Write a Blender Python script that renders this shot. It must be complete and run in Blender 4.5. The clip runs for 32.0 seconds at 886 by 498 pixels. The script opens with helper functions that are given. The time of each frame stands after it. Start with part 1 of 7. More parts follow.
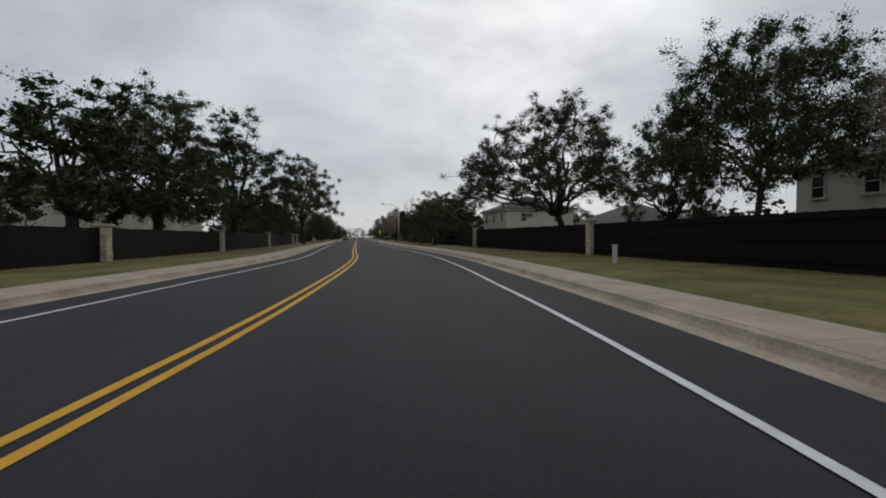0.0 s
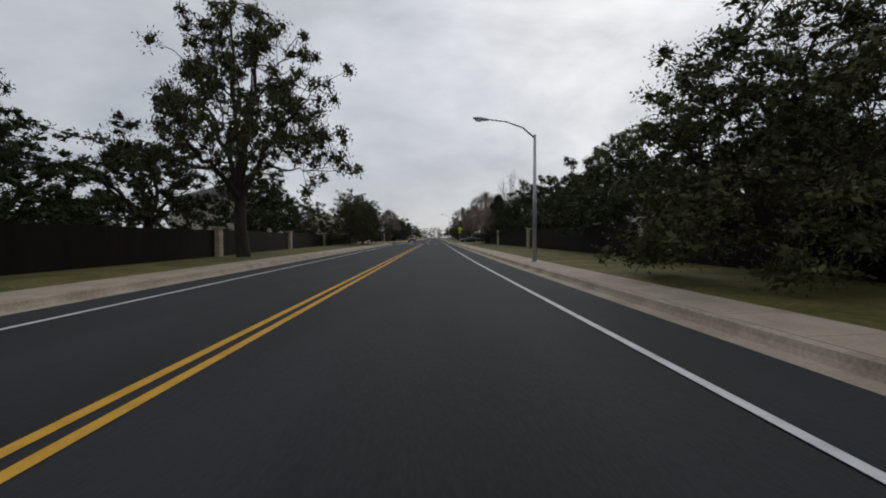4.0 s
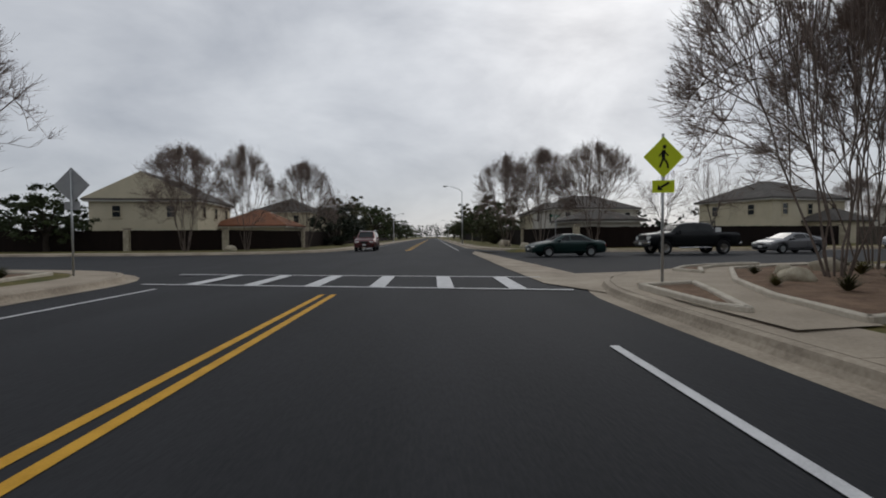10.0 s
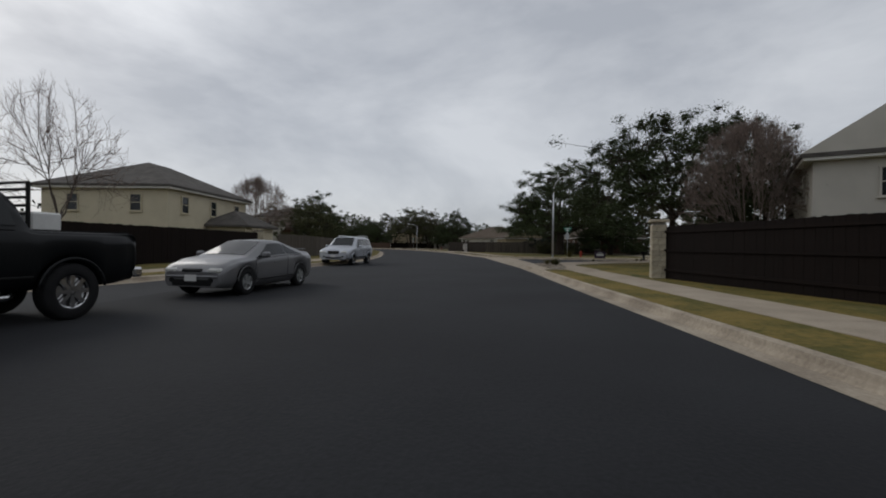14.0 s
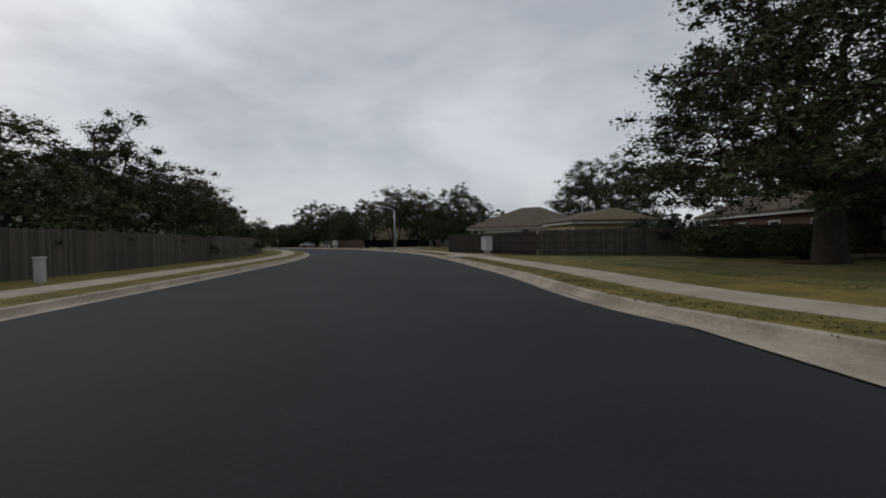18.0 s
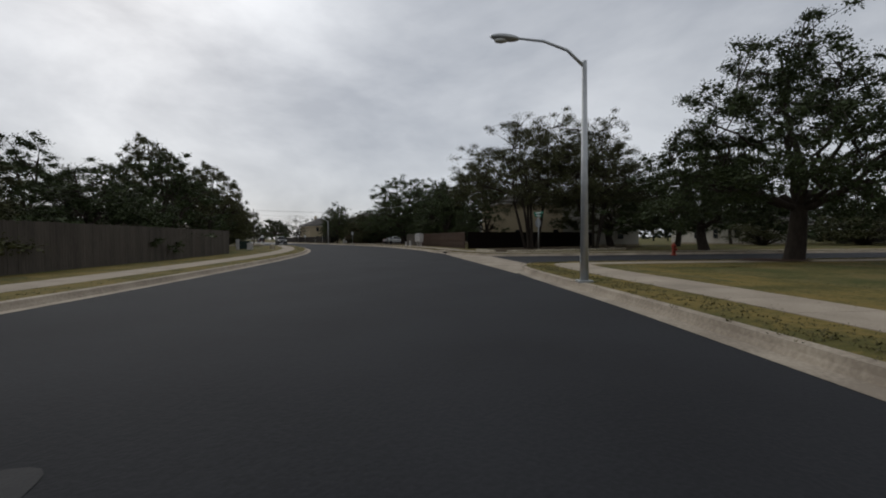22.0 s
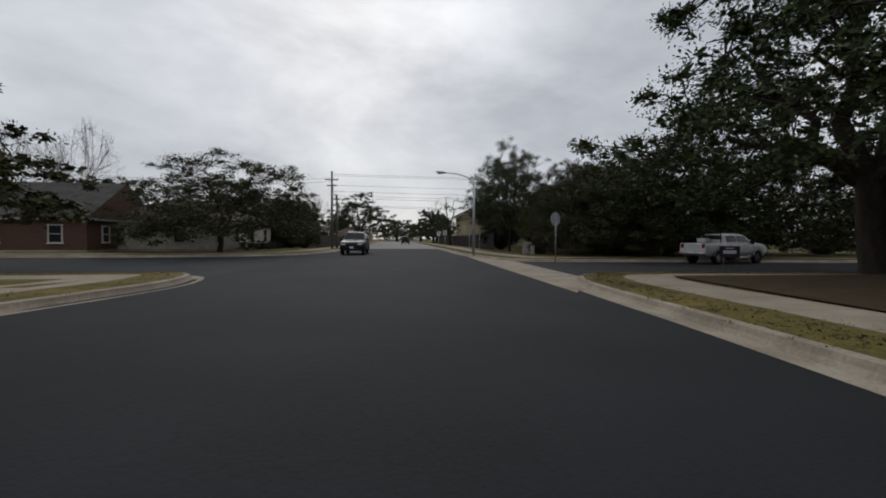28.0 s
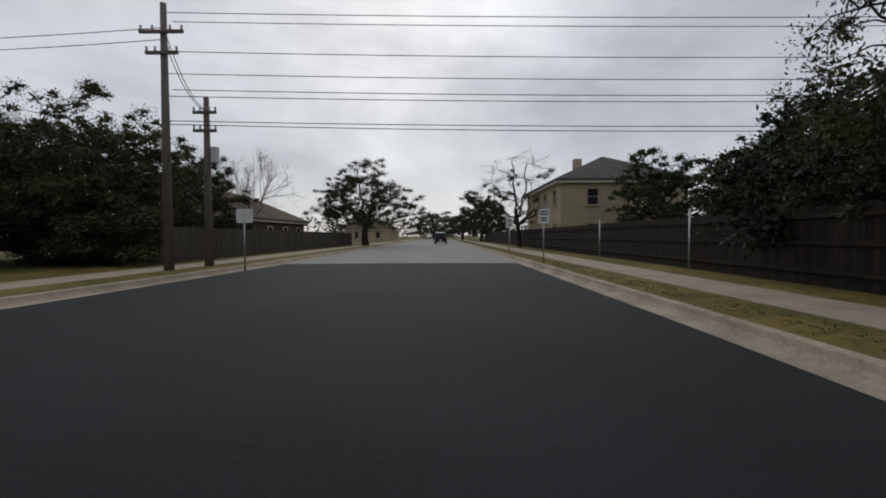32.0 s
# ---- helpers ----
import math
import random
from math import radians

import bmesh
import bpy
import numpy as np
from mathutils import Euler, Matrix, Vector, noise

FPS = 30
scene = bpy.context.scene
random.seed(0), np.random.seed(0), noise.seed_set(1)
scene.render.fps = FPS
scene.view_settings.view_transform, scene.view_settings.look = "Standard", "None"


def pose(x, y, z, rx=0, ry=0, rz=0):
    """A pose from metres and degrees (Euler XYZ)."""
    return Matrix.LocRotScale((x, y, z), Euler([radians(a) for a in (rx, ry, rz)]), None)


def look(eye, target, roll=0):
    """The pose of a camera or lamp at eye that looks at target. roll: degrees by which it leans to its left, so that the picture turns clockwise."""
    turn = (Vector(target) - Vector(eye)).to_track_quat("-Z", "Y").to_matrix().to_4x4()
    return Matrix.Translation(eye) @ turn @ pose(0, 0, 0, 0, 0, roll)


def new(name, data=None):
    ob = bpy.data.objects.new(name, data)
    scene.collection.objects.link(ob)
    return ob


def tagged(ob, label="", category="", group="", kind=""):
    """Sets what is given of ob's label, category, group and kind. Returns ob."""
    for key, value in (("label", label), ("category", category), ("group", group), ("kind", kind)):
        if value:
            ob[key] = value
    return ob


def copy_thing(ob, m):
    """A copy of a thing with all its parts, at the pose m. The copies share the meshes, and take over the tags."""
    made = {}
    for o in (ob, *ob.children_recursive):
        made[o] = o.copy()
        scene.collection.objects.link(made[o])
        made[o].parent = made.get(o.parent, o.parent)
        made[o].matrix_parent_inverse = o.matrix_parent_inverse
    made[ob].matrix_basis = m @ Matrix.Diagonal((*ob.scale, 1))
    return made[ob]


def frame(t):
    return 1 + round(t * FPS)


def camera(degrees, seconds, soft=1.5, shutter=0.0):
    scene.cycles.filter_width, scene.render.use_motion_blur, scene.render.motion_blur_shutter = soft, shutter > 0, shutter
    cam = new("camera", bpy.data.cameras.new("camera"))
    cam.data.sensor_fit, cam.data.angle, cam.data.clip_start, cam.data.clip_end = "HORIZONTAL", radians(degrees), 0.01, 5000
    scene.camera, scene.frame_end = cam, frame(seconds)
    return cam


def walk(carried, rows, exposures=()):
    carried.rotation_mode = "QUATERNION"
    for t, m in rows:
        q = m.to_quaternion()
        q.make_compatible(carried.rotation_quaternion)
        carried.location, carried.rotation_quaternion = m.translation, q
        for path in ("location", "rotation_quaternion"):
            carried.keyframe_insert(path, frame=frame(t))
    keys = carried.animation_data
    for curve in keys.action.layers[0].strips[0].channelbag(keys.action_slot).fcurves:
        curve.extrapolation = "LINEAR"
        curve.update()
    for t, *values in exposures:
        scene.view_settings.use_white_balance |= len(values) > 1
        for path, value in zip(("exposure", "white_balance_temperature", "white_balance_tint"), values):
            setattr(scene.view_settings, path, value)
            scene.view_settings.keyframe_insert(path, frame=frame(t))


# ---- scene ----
cam = camera(89.8, 32.0, 1.9)
PATH = [
    (0.0, 0.000, 0.000, 1.300, -10.805, -1.551, 0.141),
    (0.5, 0.930, 6.960, 1.300, -8.868, -1.438, 0.007),
    (1.0, 1.641, 13.893, 1.300, -6.904, -1.658, 0.280),
    (1.5, 2.108, 20.664, 1.300, -5.178, -1.687, 0.311),
    (2.0, 2.379, 27.314, 1.300, -3.487, -1.566, -0.128),
    (2.5, 2.409, 33.655, 1.300, -2.371, -1.535, -0.025),
    (3.0, 2.227, 39.659, 1.300, -1.707, -1.659, -0.017),
    (3.5, 2.104, 45.893, 1.300, -1.288, -1.534, 0.083),
    (4.0, 2.030, 52.981, 1.300, -0.871, -1.488, 0.100),
    (4.5, 2.027, 61.187, 1.300, -0.486, -1.546, 0.027),
    (5.0, 2.051, 69.627, 1.300, -0.169, -1.625, -0.025),
    (5.5, 2.062, 77.416, 1.300, 0.043, -1.645, 0.056),
    (6.0, 2.051, 84.585, 1.300, 0.191, -1.608, 0.241),
    (6.5, 2.163, 91.369, 1.300, 0.367, -1.614, 0.258),
    (7.0, 2.128, 97.916, 1.300, 0.519, -1.478, 0.048),
    (7.5, 2.131, 104.449, 1.300, 0.575, -1.459, 0.124),
    (8.0, 1.974, 110.886, 1.300, 0.530, -1.661, 0.162),
    (8.5, 1.974, 116.827, 1.300, 0.726, -1.563, 0.467),
    (9.0, 1.836, 122.207, 1.300, 0.744, -1.576, 0.424),
    (9.5, 1.684, 127.186, 1.300, 0.330, -1.574, 0.046),
    (10.0, 1.795, 132.029, 1.300, -1.284, -1.590, 0.442),
    (10.5, 2.079, 136.042, 1.300, -4.919, -1.397, 0.226),
    (11.0, 3.079, 139.703, 1.300, -10.938, -2.168, 0.165),
    (11.5, 4.682, 143.136, 1.300, -19.624, -2.108, 0.009),
    (12.0, 6.622, 145.915, 1.300, -29.926, -1.909, -1.906),
    (12.5, 8.811, 148.348, 1.300, -41.502, -0.804, -0.897),
    (13.0, 10.754, 150.016, 1.300, -52.739, -0.740, -0.577),
    (13.5, 12.980, 151.362, 1.300, -63.443, -0.493, -0.700),
    (14.0, 15.961, 152.843, 1.300, -71.696, -0.466, -0.703),
    (14.5, 20.177, 154.481, 1.300, -75.875, -0.719, -0.538),
    (15.0, 25.219, 156.105, 1.300, -77.218, -1.009, -0.317),
    (15.5, 30.675, 157.545, 1.300, -76.965, -1.096, -0.150),
    (16.0, 36.202, 158.835, 1.300, -76.329, -1.000, -0.048),
    (16.5, 41.963, 160.385, 1.300, -75.493, -0.815, -0.010),
    (17.0, 47.758, 162.089, 1.300, -74.282, -0.738, -0.083),
    (17.5, 53.531, 164.095, 1.300, -72.924, -0.835, 0.848),
    (18.0, 58.982, 166.338, 1.300, -71.453, -0.955, 0.874),
    (18.5, 64.882, 168.725, 1.300, -69.832, -1.007, -0.004),
    (19.0, 71.152, 171.350, 1.300, -67.845, -1.093, 0.124),
    (19.5, 77.513, 174.177, 1.300, -65.899, -1.133, 0.003),
    (20.0, 83.441, 176.758, 1.300, -63.678, -1.162, 0.419),
    (20.5, 88.781, 179.544, 1.300, -61.586, -1.249, 0.321),
    (21.0, 93.863, 182.517, 1.300, -59.970, -1.286, -0.127),
    (21.5, 99.157, 185.781, 1.300, -58.156, -1.484, 0.013),
    (22.0, 104.562, 189.325, 1.300, -56.382, -1.423, 0.426),
    (22.5, 109.958, 193.116, 1.300, -54.513, -1.473, 0.004),
    (23.0, 115.307, 197.086, 1.300, -52.527, -1.651, -0.349),
    (23.5, 120.463, 201.201, 1.300, -50.552, -1.624, -0.192),
    (24.0, 125.348, 205.591, 1.300, -48.868, -1.399, 0.089),
    (24.5, 129.911, 209.730, 1.300, -46.932, -1.394, 0.249),
    (25.0, 134.192, 213.852, 1.300, -44.387, -1.339, 0.439),
    (25.5, 138.316, 218.184, 1.300, -41.757, -1.316, 0.043),
    (26.0, 142.413, 222.792, 1.300, -39.362, -1.358, -0.157),
    (26.5, 146.377, 227.769, 1.300, -37.337, -1.463, -0.100),
    (27.0, 150.084, 232.836, 1.300, -35.536, -1.528, 0.010),
    (27.5, 153.412, 237.715, 1.300, -33.810, -1.448, -0.031),
    (28.0, 156.509, 242.407, 1.300, -32.073, -1.262, -0.214),
    (28.5, 159.098, 246.880, 1.300, -30.759, -1.347, -0.478),
    (29.0, 161.720, 251.477, 1.300, -29.619, -1.310, -0.023),
    (29.5, 164.146, 255.818, 1.300, -28.776, -1.305, 0.379),
    (30.0, 166.431, 260.011, 1.300, -28.138, -1.323, 0.386),
    (30.5, 168.718, 263.997, 1.300, -27.404, -1.386, 0.180),
    (31.0, 170.862, 267.959, 1.300, -26.783, -1.426, -0.009),
    (31.5, 172.870, 271.887, 1.300, -26.640, -1.641, -0.009),
    (32.0, 174.738, 275.742, 1.300, -26.776, -1.669, 0.270),
]
walk(cam, [(t, pose(x, y, z, 90 + pitch, roll, yaw)) for t, x, y, z, yaw, pitch, roll in PATH])

# ---- light: an overcast sky, brighter where the sun stands behind the cloud ----
SUN_YAW, SUN_ELEVATION = -20.0, 30.0
sun_way = Vector((-math.sin(radians(SUN_YAW)) * math.cos(radians(SUN_ELEVATION)),
                  math.cos(radians(SUN_YAW)) * math.cos(radians(SUN_ELEVATION)), math.sin(radians(SUN_ELEVATION))))
world = bpy.data.worlds.new("overcast")
scene.world = world
world.use_nodes = True


def build_sky():
    nt = world.node_tree
    nt.nodes.clear()
    add = nt.nodes.new
    link = nt.links.new
    out = add("ShaderNodeOutputWorld")
    back = add("ShaderNodeBackground")
    coord = add("ShaderNodeTexCoord")
    sep = add("ShaderNodeSeparateXYZ")
    link(coord.outputs["Generated"], sep.inputs[0])

    def m(op, a, b=None):
        n = add("ShaderNodeMath")
        n.operation = op
        for k, v in enumerate((a, b)):
            if v is None:
                continue
            if isinstance(v, (int, float)):
                n.inputs[k].default_value = v
            else:
                link(v, n.inputs[k])
        return n.outputs[0]

    up = m("MAXIMUM", sep.outputs[2], 0.0)
    lift = m("ADD", m("MULTIPLY", up, 0.6), 0.55)
    comb = add("ShaderNodeCombineXYZ")
    link(m("DIVIDE", sep.outputs[0], lift), comb.inputs[0])
    link(m("DIVIDE", sep.outputs[1], lift), comb.inputs[1])
    link(m("MULTIPLY", sep.outputs[2], 2.6), comb.inputs[2])
    big = add("ShaderNodeTexNoise")
    big.inputs["Scale"].default_value = 1.5
    big.inputs["Detail"].default_value = 6.0
    big.inputs["Roughness"].default_value = 0.56
    big.inputs["Distortion"].default_value = 0.25
    link(comb.outputs[0], big.inputs["Vector"])
    ramp = add("ShaderNodeValToRGB")
    ramp.color_ramp.elements[0].position, ramp.color_ramp.elements[0].color = 0.36, (0.378, 0.40, 0.442, 1)
    ramp.color_ramp.elements[1].position, ramp.color_ramp.elements[1].color = 0.66, (0.588, 0.608, 0.642, 1)
    link(big.outputs["Fac"], ramp.inputs[0])
    dot = add("ShaderNodeVectorMath")
    dot.operation = "DOT_PRODUCT"
    link(coord.outputs["Generated"], dot.inputs[0])
    dot.inputs[1].default_value = sun_way
    lobe = m("POWER", m("MAXIMUM", dot.outputs["Value"], 0.0), 14.0)
    glow = m("MULTIPLY", lobe, m("MULTIPLY", m("SUBTRACT", big.outputs["Fac"], 0.26), 0.85))
    sky = add("ShaderNodeTexSky")
    sky.sky_type = "NISHITA"
    sky.sun_disc = False
    sky.sun_elevation, sky.sun_rotation = radians(SUN_ELEVATION), radians(-SUN_YAW)
    mix = add("ShaderNodeMix")
    mix.data_type = "RGBA"
    mix.blend_type = "ADD"
    mix.inputs[0].default_value = 0.008
    link(ramp.outputs[0], mix.inputs[6])
    link(sky.outputs[0], mix.inputs[7])
    lit = add("ShaderNodeVectorMath")
    lit.operation = "ADD"
    gl = add("ShaderNodeCombineXYZ")
    for k in range(3):
        link(glow, gl.inputs[k])
    link(mix.outputs[2], lit.inputs[0])
    link(gl.outputs[0], lit.inputs[1])
    link(lit.outputs[0], back.inputs["Color"])
    back.inputs["Strength"].default_value = 1.0
    link(back.outputs[0], out.inputs[0])


build_sky()
sun = new("sun", bpy.data.lights.new("sun", "SUN"))
sun.data.energy, sun.data.angle, sun.data.color = 0.55, radians(25), (1.0, 0.97, 0.92)
sun.matrix_world = look((0, 0, 60), Vector((0, 0, 60)) - sun_way)


# ---- materials ----
def material(name, base, rough=0.8, other=None, scale=3.0, fine=40.0, bump=0.2, depth=0.02, metal=0.0, each=0.0, coat=0.0,
             spec=0.18, space="Object", stretch=(1, 1, 1), mid=0.5, band=0.16):
    """A surface with two scales of variation between base and other, relief, and a tone of its own for each piece."""
    mt = bpy.data.materials.new(name)
    mt.use_nodes = True
    nt = mt.node_tree
    add, link = nt.nodes.new, nt.links.new
    bsdf = nt.nodes["Principled BSDF"]
    coord = add("ShaderNodeTexCoord")
    mapping = add("ShaderNodeMapping")
    mapping.inputs["Scale"].default_value = stretch
    if space == "World":
        geo = add("ShaderNodeNewGeometry")
        link(geo.outputs["Position"], mapping.inputs["Vector"])
    else:
        link(coord.outputs[space], mapping.inputs["Vector"])
    n1, n2 = add("ShaderNodeTexNoise"), add("ShaderNodeTexNoise")
    for n, s in ((n1, scale), (n2, fine)):
        n.inputs["Scale"].default_value = s
        n.inputs["Detail"].default_value = 5.0
        link(mapping.outputs[0], n.inputs["Vector"])
    other = other or tuple(c * 0.6 for c in base)
    avg = add("ShaderNodeMix")
    avg.inputs[0].default_value = 0.4
    link(n1.outputs["Fac"], avg.inputs[2])
    link(n2.outputs["Fac"], avg.inputs[3])
    ramp = add("ShaderNodeValToRGB")
    ramp.color_ramp.elements[0].position, ramp.color_ramp.elements[0].color = mid - band, (*other, 1)
    ramp.color_ramp.elements[1].position, ramp.color_ramp.elements[1].color = mid + band, (*base, 1)
    link(avg.outputs[0], ramp.inputs[0])
    colour = ramp.outputs[0]
    if each:
        info = add("ShaderNodeObjectInfo")
        hue = add("ShaderNodeHueSaturation")
        mr = add("ShaderNodeMapRange")
        mr.inputs[3].default_value, mr.inputs[4].default_value = 1 - each, 1 + each
        link(info.outputs["Random"], mr.inputs[0])
        link(mr.outputs[0], hue.inputs["Value"])
        link(colour, hue.inputs["Color"])
        colour = hue.outputs[0]
    link(colour, bsdf.inputs["Base Color"])
    bsdf.inputs["Roughness"].default_value = rough
    bsdf.inputs["Metallic"].default_value = metal
    bsdf.inputs["Coat Weight"].default_value = coat
    bsdf.inputs["Specular IOR Level"].default_value = spec
    if bump:
        bp = add("ShaderNodeBump")
        bp.inputs["Strength"].default_value, bp.inputs["Distance"].default_value = bump, depth
        link(n2.outputs["Fac"], bp.inputs["Height"])
        link(bp.outputs[0], bsdf.inputs["Normal"])
    return mt


def leaf_material(name, base, other):
    mt = bpy.data.materials.new(name)
    mt.use_nodes = True
    nt = mt.node_tree
    add, link = nt.nodes.new, nt.links.new
    bsdf = nt.nodes["Principled BSDF"]
    geo = add("ShaderNodeNewGeometry")
    ramp = add("ShaderNodeValToRGB")
    ramp.color_ramp.elements[0].color, ramp.color_ramp.elements[1].color = (*other, 1), (*base, 1)
    link(geo.outputs["Random Per Island"], ramp.inputs[0])
    info = add("ShaderNodeObjectInfo")
    hue = add("ShaderNodeHueSaturation")
    mr = add("ShaderNodeMapRange")
    mr.inputs[3].default_value, mr.inputs[4].default_value = 0.75, 1.2
    link(info.outputs["Random"], mr.inputs[0])
    link(mr.outputs[0], hue.inputs["Value"])
    link(ramp.outputs[0], hue.inputs["Color"])
    link(hue.outputs[0], bsdf.inputs["Base Color"])
    bsdf.inputs["Roughness"].default_value = 0.65
    bsdf.inputs["Specular IOR Level"].default_value = 0.14
    return mt


def glass_material(name, tint, rough=0.05):
    mt = bpy.data.materials.new(name)
    mt.use_nodes = True
    b = mt.node_tree.nodes["Principled BSDF"]
    b.inputs["Base Color"].default_value = (*tint, 1)
    b.inputs["Roughness"].default_value = rough
    b.inputs["Specular IOR Level"].default_value = 0.28
    return mt


ASPHALT = material("asphalt", (0.0225, 0.0235, 0.0265), 0.9, (0.0125, 0.0135, 0.0155), 0.4, 26, 0.5, 0.012, space="World", spec=0.3, stretch=(1.6, 0.35, 1), band=0.11)
NEW_ASPHALT = material("fresh_asphalt", (0.019, 0.020, 0.0225), 0.9, (0.0115, 0.012, 0.0138), 0.35, 26, 0.5, 0.012, space="World", spec=0.25, band=0.11)
OLD_ASPHALT = material("worn_asphalt", (0.30, 0.29, 0.275), 0.9, (0.21, 0.205, 0.195), 0.6, 50, 0.3, 0.01, space="World")
CONCRETE = material("concrete", (0.41, 0.35, 0.272), 0.9, (0.25, 0.208, 0.16), 0.9, 18, 0.3, 0.008, space="World", band=0.11)
EDGING = material("pale_edging", (0.58, 0.53, 0.44), 0.85, (0.40, 0.35, 0.28), 3, 30, 0.3, 0.008, space="World")
BED_MULCH = material("bed_mulch", (0.25, 0.165, 0.11), 1.0, (0.14, 0.09, 0.06), 2.5, 30, 0.9, 0.04, space="World", band=0.1)
SIDEWALK = material("sidewalk_concrete", (0.42, 0.355, 0.275), 0.9, (0.28, 0.235, 0.18), 1.1, 22, 0.25, 0.006, each=0.08, space="World")
GRASS = material("grass", (0.060, 0.068, 0.016), 0.95, (0.150, 0.118, 0.042), 0.55, 5.5, 0.7, 0.06, space="World", band=0.09)
DRY_GRASS = material("dry_grass", (0.185, 0.135, 0.038), 0.95, (0.085, 0.078, 0.020), 0.7, 9, 0.8, 0.06, space="World", band=0.09)
SOIL = material("mulch", (0.105, 0.060, 0.035), 1.0, (0.055, 0.032, 0.02), 3, 40, 0.8, 0.03, space="World")
GRAVEL = material("gravel", (0.30, 0.255, 0.195), 0.95, (0.15, 0.125, 0.095), 9, 60, 0.9, 0.03, space="World")
PEBBLE = leaf_material("river_pebbles", (0.46, 0.40, 0.32), (0.20, 0.165, 0.125))
WHITE_PAINT = material("white_road_paint", (0.62, 0.62, 0.62), 0.7, (0.40, 0.40, 0.40), 4, 60, 0.1, 0.003, space="World", mid=0.42)
YELLOW_PAINT = material("yellow_road_paint", (0.60, 0.33, 0.035), 0.7, (0.42, 0.22, 0.02), 4, 60, 0.1, 0.003, space="World", mid=0.42)
DARK_WOOD = material("dark_stained_cedar", (0.012, 0.0068, 0.005), 0.9, (0.007, 0.004, 0.003), 2, 22, 0.4, 0.01, each=0.3, stretch=(1, 1, 0.12))
GREY_WOOD = material("weathered_grey_cedar", (0.105, 0.090, 0.073), 0.9, (0.052, 0.044, 0.036), 2, 22, 0.4, 0.01, each=0.28, stretch=(1, 1, 0.12))
AGED_WOOD = material("aged_brown_cedar", (0.040, 0.031, 0.024), 0.9, (0.020, 0.016, 0.013), 2, 22, 0.4, 0.01, each=0.28, stretch=(1, 1, 0.12))
RED_WOOD = material("red_brown_cedar", (0.060, 0.031, 0.016), 0.85, (0.036, 0.0185, 0.0095), 2, 22, 0.4, 0.01, each=0.22, stretch=(1, 1, 0.12))
LIMESTONE = material("limestone", (0.50, 0.45, 0.345), 0.9, (0.30, 0.255, 0.18), 5, 40, 0.5, 0.015, each=0.16)
MORTAR = material("mortar", (0.30, 0.28, 0.24), 0.95, None, 6, 60, 0.3)
BARK = material("oak_bark", (0.055, 0.043, 0.033), 0.95, (0.025, 0.020, 0.016), 6, 30, 0.8, 0.03, stretch=(1, 1, 0.35))
PALE_BARK = material("crape_bark", (0.19, 0.152, 0.128), 0.85, (0.11, 0.086, 0.072), 5, 30, 0.3, 0.01)
GREY_BARK = material("grey_bark", (0.13, 0.105, 0.09), 0.9, (0.07, 0.056, 0.048), 5, 30, 0.5, 0.01)
OAK_LEAF = leaf_material("oak_leaves", (0.058, 0.076, 0.029), (0.030, 0.040, 0.016))
OLIVE_LEAF = leaf_material("olive_leaves", (0.085, 0.086, 0.037), (0.043, 0.046, 0.020))
DARK_LEAF = leaf_material("juniper_leaves", (0.026, 0.036, 0.020), (0.010, 0.015, 0.010))
SEED = leaf_material("seed_heads", (0.12, 0.08, 0.05), (0.06, 0.04, 0.03))
STRAW = leaf_material("grass_blades", (0.14, 0.115, 0.045), (0.07, 0.070, 0.022))
STEEL = material("galvanised_steel", (0.46, 0.47, 0.47), 0.45, (0.36, 0.37, 0.37), 3, 30, 0.05, 0.002, metal=0.7)
WOOD_POLE = material("pole_wood", (0.17, 0.145, 0.125), 0.9, (0.095, 0.08, 0.068), 4, 30, 0.4, 0.01, stretch=(1, 1, 0.1))
BLACK = material("black_rubber", (0.018, 0.018, 0.019), 0.8, None, 5, 60, 0.1)
WIRE = material("cable", (0.03, 0.03, 0.032), 0.6, None, 5, 60, 0.0)
CHROME = material("chrome", (0.62, 0.62, 0.63), 0.18, (0.5, 0.5, 0.5), 4, 20, 0.0, metal=1.0)
RED_PAINT = material("hydrant_red", (0.36, 0.05, 0.03), 0.5, (0.22, 0.035, 0.02), 6, 40, 0.1, 0.003)
SIGN_YELLOW = material("fluorescent_yellow", (0.62, 0.72, 0.03), 0.5, (0.55, 0.64, 0.03), 4, 30, 0.0)
SIGN_WHITE = material("sign_white", (0.72, 0.72, 0.70), 0.5, (0.62, 0.62, 0.60), 4, 30, 0.0)
SIGN_GREEN = material("sign_green", (0.02, 0.20, 0.12), 0.5, None, 4, 30, 0.0)
SIGN_RED = material("sign_red", (0.45, 0.02, 0.025), 0.5, None, 4, 30, 0.0)
SIGN_BACK = material("bare_aluminium", (0.40, 0.41, 0.42), 0.5, (0.32, 0.33, 0.34), 4, 30, 0.0, metal=0.5)
SIGN_BLACK = material("sign_black", (0.015, 0.015, 0.015), 0.6, None, 4, 30, 0.0)
BOX_METAL = material("painted_mailbox_steel", (0.46, 0.44, 0.42), 0.5, (0.36, 0.345, 0.33), 2, 30, 0.05, 0.002)
UTIL_GREEN = material("utility_box_green", (0.03, 0.05, 0.04), 0.55, None, 4, 30, 0.05)
GLASS_DARK = glass_material("window_glass", (0.02, 0.023, 0.026))
CAR_GLASS = glass_material("car_glass", (0.012, 0.014, 0.015))
LENS = glass_material("lamp_lens", (0.55, 0.55, 0.52), 0.15)
TAIL = glass_material("tail_lens", (0.25, 0.01, 0.01), 0.2)


